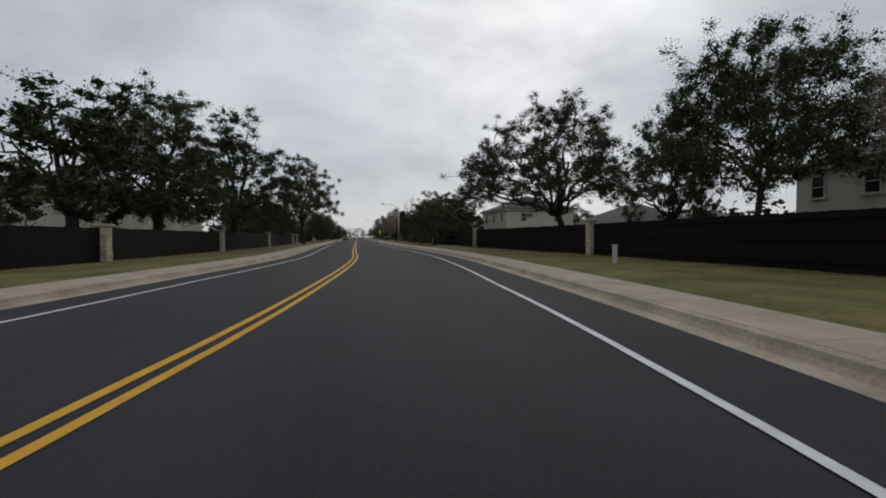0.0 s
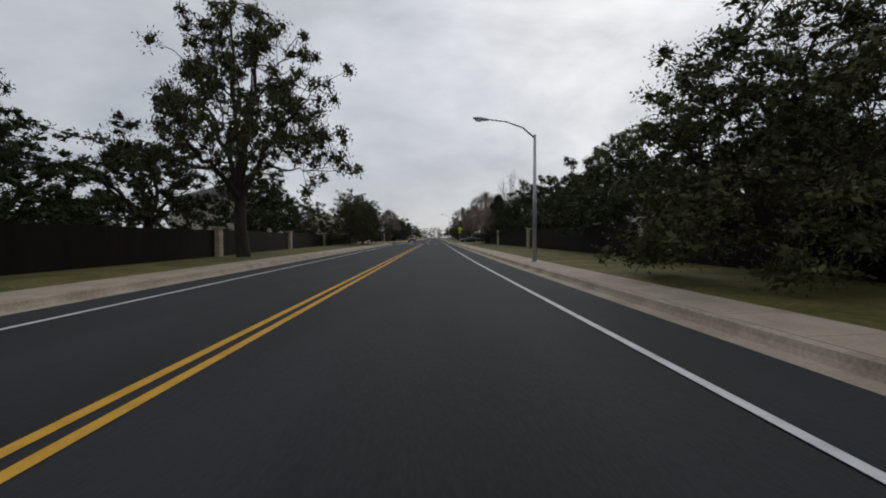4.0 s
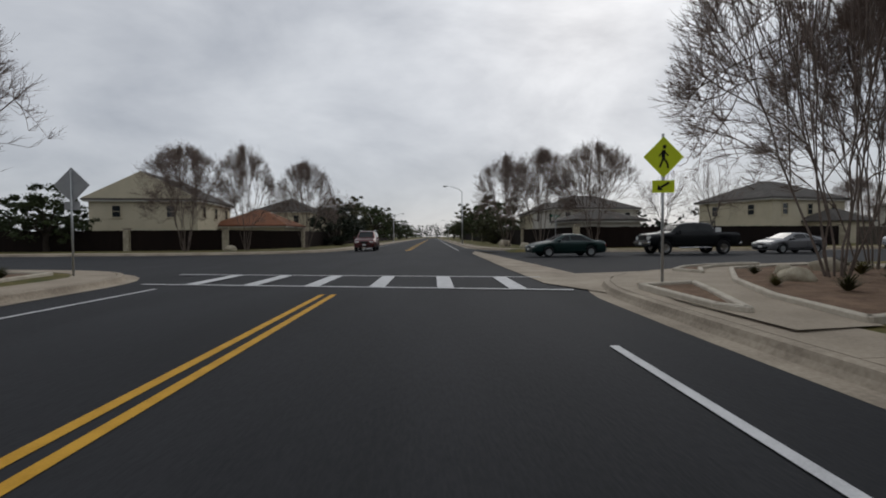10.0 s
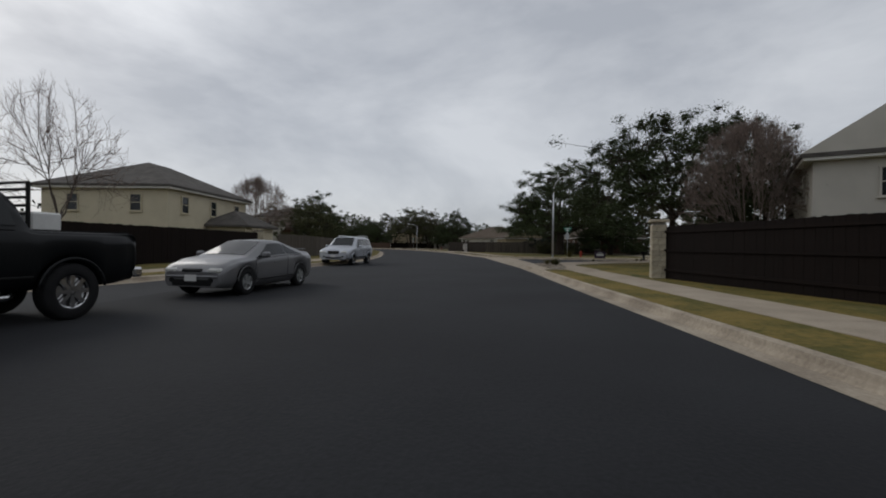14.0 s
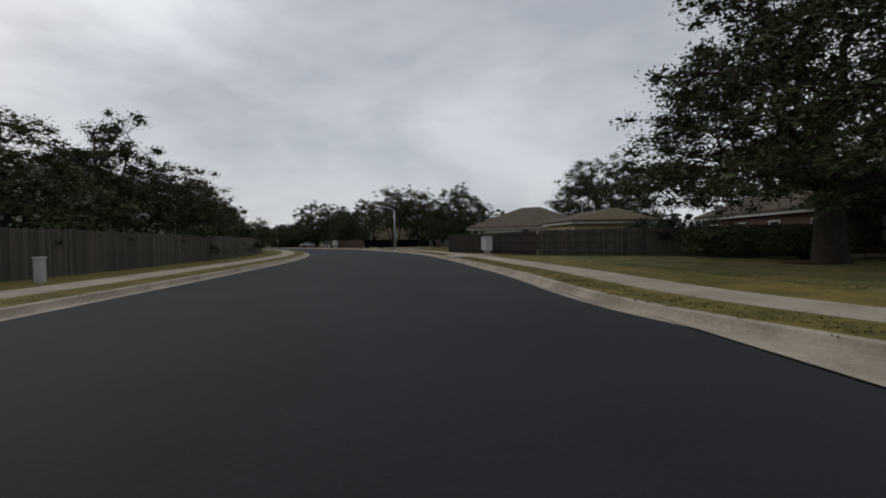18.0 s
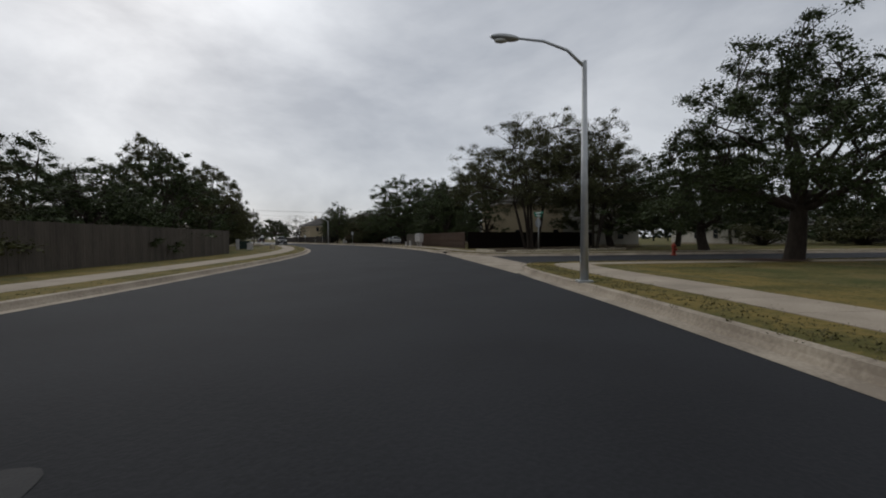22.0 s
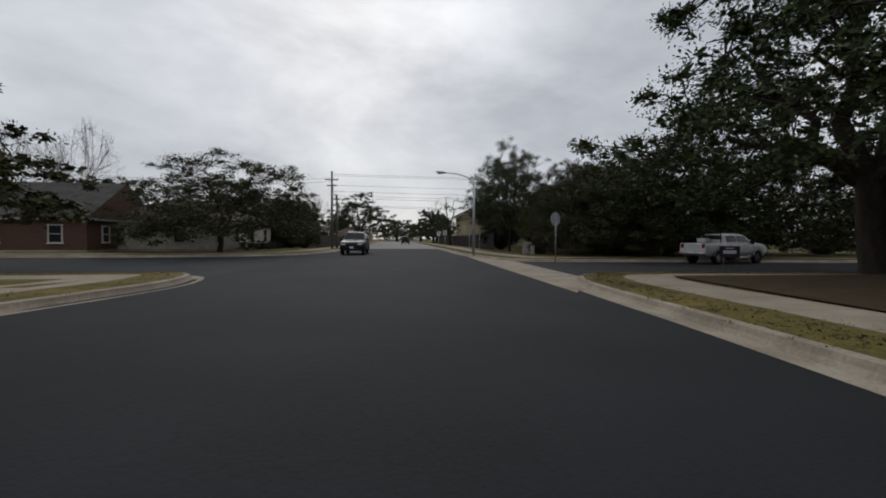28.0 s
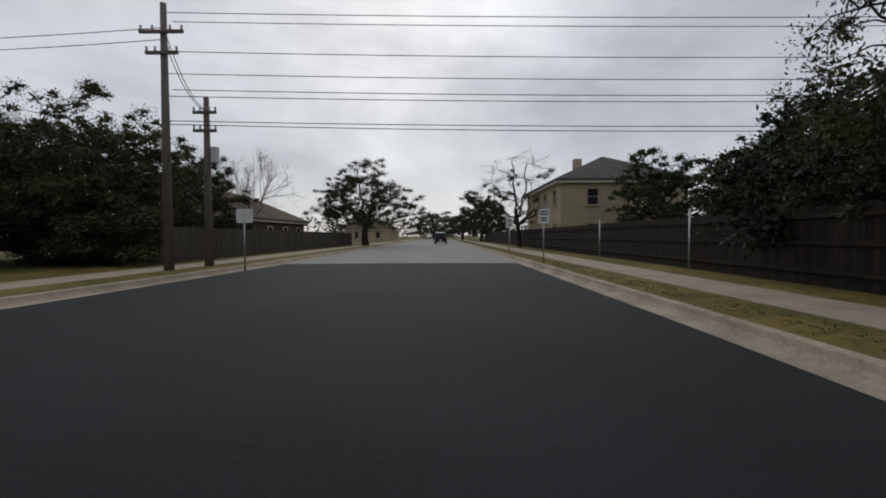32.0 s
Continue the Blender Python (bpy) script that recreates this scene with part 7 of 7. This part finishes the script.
strip("corner_pavement", [(5.95, 137.0), (7.2, 137.2), (7.7, 139.6), (8.9, 142.3), (11.1, 145.7), (13.5, 146.8), (16.4, 147.5), (16.2, 149.0), (13.6, 148.3), (11.0, 147.3), (9.0, 146.0), (7.6, 144.4), (6.5, 142.2), (5.95, 139.5)], 0.2, SIDEWALK,
      "broad concrete pavement between the corner beds")


def kerbed_bed(points, z, label):
    """A bed of mulch inside a narrow concrete edging."""
    root = empty("planting_bed", pose(points[0][0], points[0][1], z), label, "planting bed")
    x0, y0 = points[0]
    bm = bmesh.new()
    bm.faces.new([bm.verts.new((x - x0, y - y0, 0.05)) for x, y in points])
    bmesh.ops.recalc_face_normals(bm, faces=bm.faces)
    if sum(f.normal.z for f in bm.faces) < 0:
        bmesh.ops.reverse_faces(bm, faces=bm.faces)
    part("mulch", bm, BED_MULCH, root)
    bm = bmesh.new()
    loop = points + points[:1]
    for (ax, ay), (bx, by) in zip(loop, loop[1:]):
        box(bm, (ax + bx) / 2 - x0, (ay + by) / 2 - y0, 0.045, math.hypot(bx - ax, by - ay) + 0.1, 0.13, 0.14, 0.02, rz=math.degrees(math.atan2(by - ay, bx - ax)))
    part("edging", bm, EDGING, root, "pale raised edging")
    return root


kerbed_bed([(6.2, 141.3), (6.05, 138.6), (6.25, 138.2), (7.1, 140.4), (7.6, 141.8)], 0.17, "pointed mulch bed with a concrete edging at the corner")
kerbed_bed([(11.1, 145.7), (8.9, 142.3), (7.7, 139.6), (7.2, 137.4), (10.8, 138.3), (15.8, 145.0), (16.2, 147.4), (13.5, 146.8)], 0.17, "mulch bed with boulders and small plants at the corner")
kerbed_bed([(9.2, 145.5), (10.2, 146.7), (11.4, 147.4), (12.8, 148.0), (13.6, 148.2), (13.5, 147.8), (11.4, 147.0), (10.3, 146.0), (9.5, 144.6)], 0.17, "hooked mulch bed with a pale edging beside the ramp")
kerbed_bed([(-9.2, 142.6), (-13.0, 141.6), (-13.2, 146.6), (-10.2, 146.2)], 0.17, "mulch bed with low plants around the crape myrtle")
for x, y, r_ in ((9.9, 124.8, 0.8), (10.2, 132.4, 0.7), (-10.4, 126.5, 0.9), (-9.9, 132, 0.7), (13.6, 66.5, 1.2), (81.5, 157.5, 1.3), (129.5, 188, 1.4)):
    strip("mulch_ring", [(x + r_ * math.cos(a) * (0.85 + 0.15 * math.sin(3 * a)), y + r_ * math.sin(a)) for a in (2 * math.pi * k / 20 for k in range(20))], 0.215, SOIL, "dark mulch ring round a tree trunk")
strip("mailbox_path", [(89.5, 176.1), (93.4, 177.9), (94.9, 175.0), (91.2, 172.6)], 0.192, SIDEWALK, "concrete path from the kerb to the mailboxes")
ribbon("corner_pavement", stretch_of(KERBS["corner"], (38.2, 155.4), (58.6, 147.4)), [(0.545, 0.157, 0), (0.63, 0.19, 0), (3.3, 0.197, 0)], [SIDEWALK], label="broad pale concrete pavement round the corner")


def pebble_bed(points, count, seed, label):
    """A bed of gravel with river stones lying on it, each stone a small rounded lump."""
    bed = strip("gravel_bed", points, 0.203, GRAVEL, label)
    r = random.Random(seed)
    v, f = [], []
    xs_, ys_ = [p[0] for p in points], [p[1] for p in points]

    def inside(x, y):
        odd = False
        for (ax, ay), (bx, by) in zip(points, points[1:] + points[:1]):
            if (ay > y) != (by > y) and x < ax + (y - ay) / (by - ay) * (bx - ax):
                odd = not odd
        return odd
    while len(v) < count * 8:
        x, y = r.uniform(min(xs_), max(xs_)), r.uniform(min(ys_), max(ys_))
        if not inside(x, y):
            continue
        k = len(v)
        q, h, t = r.uniform(0.035, 0.085), r.uniform(0.02, 0.05), r.uniform(0, 6.283)
        for i in range(4):
            a = t + 1.571 * i
            w = q * r.uniform(0.75, 1.2)
            v.append((x + w * math.cos(a), y + w * math.sin(a), 0.2))
        for i in range(4):
            a = t + 1.571 * i
            w = q * r.uniform(0.45, 0.7)
            v.append((x + w * math.cos(a), y + w * math.sin(a), 0.205 + h))
        f += [(k + 4, k + 5, k + 6, k + 7)] + [(k + i, k + (i + 1) % 4, k + 4 + (i + 1) % 4, k + 4 + i) for i in range(4)]
    ob = from_arrays("river_stones", v, f, PEBBLE, bed)
    ob["kind"] = "stuff"


pebble_bed([(39.0, 154.7), (39.4, 154.0), (43.2, 154.4), (45.9, 154.9), (45.8, 155.7), (43.9, 156.1), (41.6, 155.5)], 700, 5, "bed of pale river stones at the corner")
pebble_bed([(51.0, 153.3), (50.6, 152.5), (53.4, 150.3), (57.2, 147.4), (57.9, 147.8), (54.4, 150.7)], 350, 6, "bed of pale river stones at the corner")
LITTER = material("leaf_litter", (0.085, 0.058, 0.030), 1.0, (0.050, 0.036, 0.018), 1.6, 30, 0.8, 0.03, space="World")
strip("bare_lawn", [(135.4, 204.7), (138.4, 207.9), (143.5, 210.0), (150, 208.6), (160, 203), (158, 198), (146, 197.4)], 0.21, LITTER, "bare leaf-littered ground below the oaks")
strip("bare_lawn", [(163.2, 240.4), (169.6, 250.2), (178.5, 246.0), (196, 236), (188, 226), (168, 230)], 0.215, LITTER, "brown leaf-littered lawn below big oaks")
strip("bare_lawn", [(183.0, 268.2), (186, 262), (200, 254), (206, 266), (192, 282)], 0.215, LITTER, "brown leaf-littered lawn below big oaks")
strip("driveway", [(66, 144), (67.6, 139), (88, 145), (87, 150)], 0.19, CONCRETE, "pale concrete driveway")


def spiky_plant(x, y, s, seed, mat, label):
    root = empty("grass_clump", pose(x, y, 0.2), label, "plant", "ornamental clumps")
    sh = Shape(seed)
    r = sh.rng
    for _ in range(170):
        a, lean = r.uniform(0, 6.283), r.uniform(0.1, 1.5)
        d = Vector((math.cos(a) * lean, math.sin(a) * lean, 1)).normalized() * s * r.uniform(0.7, 1.2)
        side = Vector((-math.sin(a), math.cos(a), 0)) * 0.012 * s * 2
        b = len(sh.v)
        mid = d * 0.6
        tip = d + Vector((math.cos(a), math.sin(a), 0)) * s * 0.2 - Vector((0, 0, 0.1 * s))
        for q in (-side, side, mid + side * 0.8, mid - side * 0.8, tip):
            sh.v.append(tuple(q))
        sh.f += [(b, b + 1, b + 2, b + 3), (b + 3, b + 2, b + 4)]
    from_arrays("blade_tuft", sh.v, sh.f, mat, root)["kind"] = "stuff"
    return root


for k, (x, y, s) in enumerate(((44.3, 155.0, 0.42), (43.8, 154.8, 0.46), (43.3, 154.9, 0.42), (42.9, 154.7, 0.46), (43.6, 155.3, 0.4), (51.5, 152.6, 0.25), (55.4, 149.2, 0.28), (56.0, 148.8, 0.25), (9.0, 141.2, 0.3), (9.6, 140.2, 0.4), (13.2, 143.6, 0.45), (14.6, 145.6, 0.4), (12.0, 141.6, 0.35),
                               (-11, 143.2, 0.5), (-12, 145.2, 0.5), (-10.4, 144.8, 0.4), (64.9, 154.9, 0.8), (10.6, 144.0, 0.3))):
    spiky_plant(x, y, s, 200 + k, OLIVE_LEAF if k % 2 else STRAW, "spiky ornamental clump in a planting bed")


def yard_sign(x, y, rz):
    root = empty("yard_sign", pose(x, y, 0.18, 0, 0, rz), "dark yard sign with pale lettering in the lawn", "yard sign", "yard signs")
    part("board", one_box(0, 0, 0.62, 0.74, 0.012, 0.48), material("sign_navy", (0.05, 0.03, 0.06), 0.5, None, 4, 30, 0.0), root)
    part("lettering", one_box(0, -0.01, 0.62, 0.48, 0.004, 0.14), SIGN_WHITE, root)
    part("lettering", one_box(0, -0.01, 0.78, 0.3, 0.004, 0.04), SIGN_WHITE, root)
    for s in (-0.22, 0.22):
        part("stake", one_tube([(s, 0, -0.05), (s, 0, 0.42)], 0.006, 5), STEEL, root)


yard_sign(47.8, 152.2, -70)
yard_sign(177.0, 252.0, -60)


def steel_post(x, y, height):
    root = empty("fence_post", pose(x, y, 0.15), "pale steel post standing against the dark fence", "post", "steel fence posts")
    part("shaft", one_tube([(0, 0, -0.1), (0, 0, height)], 0.035, 8), STEEL, root, smooth=True)
    part("cap", one_tube([(0, 0, height), (0, 0, height + 0.04), (0, 0, height + 0.06)], [0.045, 0.045, 0.015], 8), STEEL, root, smooth=True)


for x, y in ((188.35, 285.0), (192.2, 292.5)):
    steel_post(x, y, 1.95)


def play_tower(x, y, rz):
    """A wooden play tower: four posts, a deck, rails and a small gabled roof."""
    root = empty("play_tower", pose(x, y, 0.15, 0, 0, rz), "red-brown wooden play tower with a small gabled roof", "play tower")
    for px in (-0.8, 0.8):
        for py in (-0.8, 0.8):
            part("post", one_box(px, py, 1.35, 0.1, 0.1, 2.7), RED_WOOD, root)
    part("deck", one_box(0, 0, 1.3, 1.8, 1.8, 0.1), RED_WOOD, root)
    for py in (-0.8, 0.8):
        part("rail", one_box(0, py, 1.95, 1.7, 0.05, 0.1), RED_WOOD, root)
    part("roof", hip_roof(1.7, 1.7, 2.7, 0.9, 0.15, True), [RED_WOOD, RED_WOOD], root)


play_tower(70.5, 194.5, 20)


def garden_urn(x, y):
    root = empty("garden_urn", pose(x, y, 0.18), "black garden urn with a flared bowl beside the kerb", "urn")
    part("foot", one_tube([(0, 0, 0), (0, 0, 0.1), (0, 0, 0.14), (0, 0, 0.5)], [0.2, 0.18, 0.09, 0.1], 14), SIGN_BLACK, root, smooth=True)
    part("bowl", one_tube([(0, 0, 0.5), (0, 0, 0.62), (0, 0, 0.74), (0, 0, 0.78)], [0.1, 0.2, 0.34, 0.36], 14), SIGN_BLACK, root, smooth=True)


garden_urn(57.2, 148.5)

TAR = material("tar", (0.018, 0.018, 0.019), 0.75, (0.03, 0.03, 0.03), 3, 40, 0.3, 0.01, space="World")
strip("tar_patch", [(104.5 + 0.8 * math.cos(k * 0.157) * (1 + 0.16 * math.sin(k * 0.471)), 192.4 + 0.55 * math.sin(k * 0.157)) for k in range(40)], 0.026, TAR, "dark oily patch on the asphalt")

# storm drain inlets and manhole covers
for x, y, rz in ((5.95, 127.6, 90), (136.7, 210.9, 46)):
    root = empty("storm_drain", pose(x, y, 0, 0, 0, rz), "storm drain in the concrete kerb, its shaded opening a black block", "storm drain", "storm drains")
    # no hollow here: a solid black block gives the darkness inside the inlet
    part("throat", one_box(0, -0.1, 0.075, 3.2, 0.16, 0.12), SIGN_BLACK, root)
    part("lintel", one_box(0, -0.25, 0.17, 3.6, 0.5, 0.06, 0.01), CONCRETE, root)
IRON = material("cast_iron", (0.05, 0.047, 0.044), 0.85, (0.03, 0.028, 0.026), 20, 60, 0.5, 0.01)
for x, y, z in ((6.9, 129.6, 0.185), (39.2, 154.4, 0.19), (139.8, 211.6, 0.19), (124.2, 205.3, 0.02), (51.4, 165.2, 0.02), (164.9, 259.4, 0.02)):
    bm = bmesh.new()
    bmesh.ops.create_circle(bm, cap_ends=True, radius=0.33, segments=24)
    ob = part("manhole_cover", bm, IRON)
    ob.location = (x, y, z + 0.006)
    tagged(ob, "round worn metal manhole cover set flush", "manhole cover", "manhole covers")

# crosswalk: two skewed lines and the bars between them
def bar(a, b, w, name="crosswalk_line", z=0.030):
    (ax, ay), (bx, by) = a, b
    n = math.hypot(bx - ax, by - ay)
    px, py = -(by - ay) / n * w / 2, (bx - ax) / n * w / 2
    strip(name, [(ax - px, ay - py), (bx - px, by - py), (bx + px, by + py), (ax + px, ay + py)], z, WHITE_PAINT, "white painted crosswalk line")


bar((-6.4, 144.7), (5.1, 142.4), 0.16)
bar((-7.2, 148.0), (5.1, 145.7), 0.16)
for k in range(6):
    x = -4.9 + k * 1.75
    bar((x, 144.4 - (x + 4.9) * 0.2), (x, 147.55 - (x + 4.9) * 0.2), 0.42, "crosswalk_bar", 0.034)

# pavement slabs as pieces, the nearest ones singly
walk_root = empty("pavement", Matrix.Identity(4), "pale concrete pavement of square slabs along the kerb", "pavement")
walk_root["kind"] = "structure"
near_slabs = [q for q in SLABS if (q[0][0] > 0 and 20 < q[0][1] < 135 and q[0][0] < 12) or (62 < q[0][0] < 121 and q[0][1] < 196)]
rest = [q for q in SLABS if q not in near_slabs]


def slab_arrays(quads, v, f):
    for q in quads:
        b = len(v)
        for x, y, z in q:
            v.append((x, y, z))
        for x, y, z in q:
            v.append((x, y, z - 0.08))
        f += [(b, b + 1, b + 2, b + 3)] + [(b + i, b + 4 + i, b + 4 + (i + 1) % 4, b + (i + 1) % 4) for i in range(4)]


for q in near_slabs[:300]:
    v, f = [], []
    slab_arrays([q], v, f)
    from_arrays("slab", v, f, SIDEWALK, walk_root)
v, f = [], []
slab_arrays(near_slabs[300:] + rest, v, f)
ob = from_arrays("slabs", v, f, SIDEWALK, walk_root)
ob["kind"] = "stuff"


# tufts of grass along the verges
def tufts(name, line, lo, hi, count, seed, mat, tall):
    r = random.Random(seed)
    nrm = normals(line)
    v, f = [], []
    for _ in range(count):
        i = r.randrange(len(line))
        off = r.uniform(lo, hi)
        c = Vector((line[i][0] + nrm[i][0] * off + r.uniform(-0.5, 0.5), line[i][1] + nrm[i][1] * off + r.uniform(-0.5, 0.5), 0.16))
        for _k in range(5):
            a = r.uniform(0, 6.283)
            d = Vector((math.cos(a) * 1.3, math.sin(a) * 1.3, 1)) * tall * r.uniform(0.4, 1.0)
            s = Vector((-math.sin(a), math.cos(a), 0)) * 0.012
            b = len(v)
            o = c + Vector((r.uniform(-0.06, 0.06), r.uniform(-0.06, 0.06), 0))
            v += [tuple(o - s), tuple(o + s), tuple(o + d)]
            f.append((b, b + 1, b + 2))
    ob = from_arrays(name, v, f, mat)
    tagged(ob, "short winter grass blades on the verge", "grass", "", "stuff")


tufts("grass_blades", KERBS["corner"][:190], 2.7, 7.0, 9000, 1, STRAW, 0.04)
tufts("grass_blades", KERBS["west"][-190:], 2.7, 5.5, 7000, 2, OLIVE_LEAF, 0.04)
for nm, k in (("second", 3), ("third", 4), ("fourth", 5), ("left", 6)):
    tufts("grass_blades", KERBS[nm], 0.8, 1.65, 7000, k, STRAW, 0.035)
    tufts("grass_blades", KERBS[nm], 3.3, 6.5, 8000, k + 20, STRAW, 0.04)
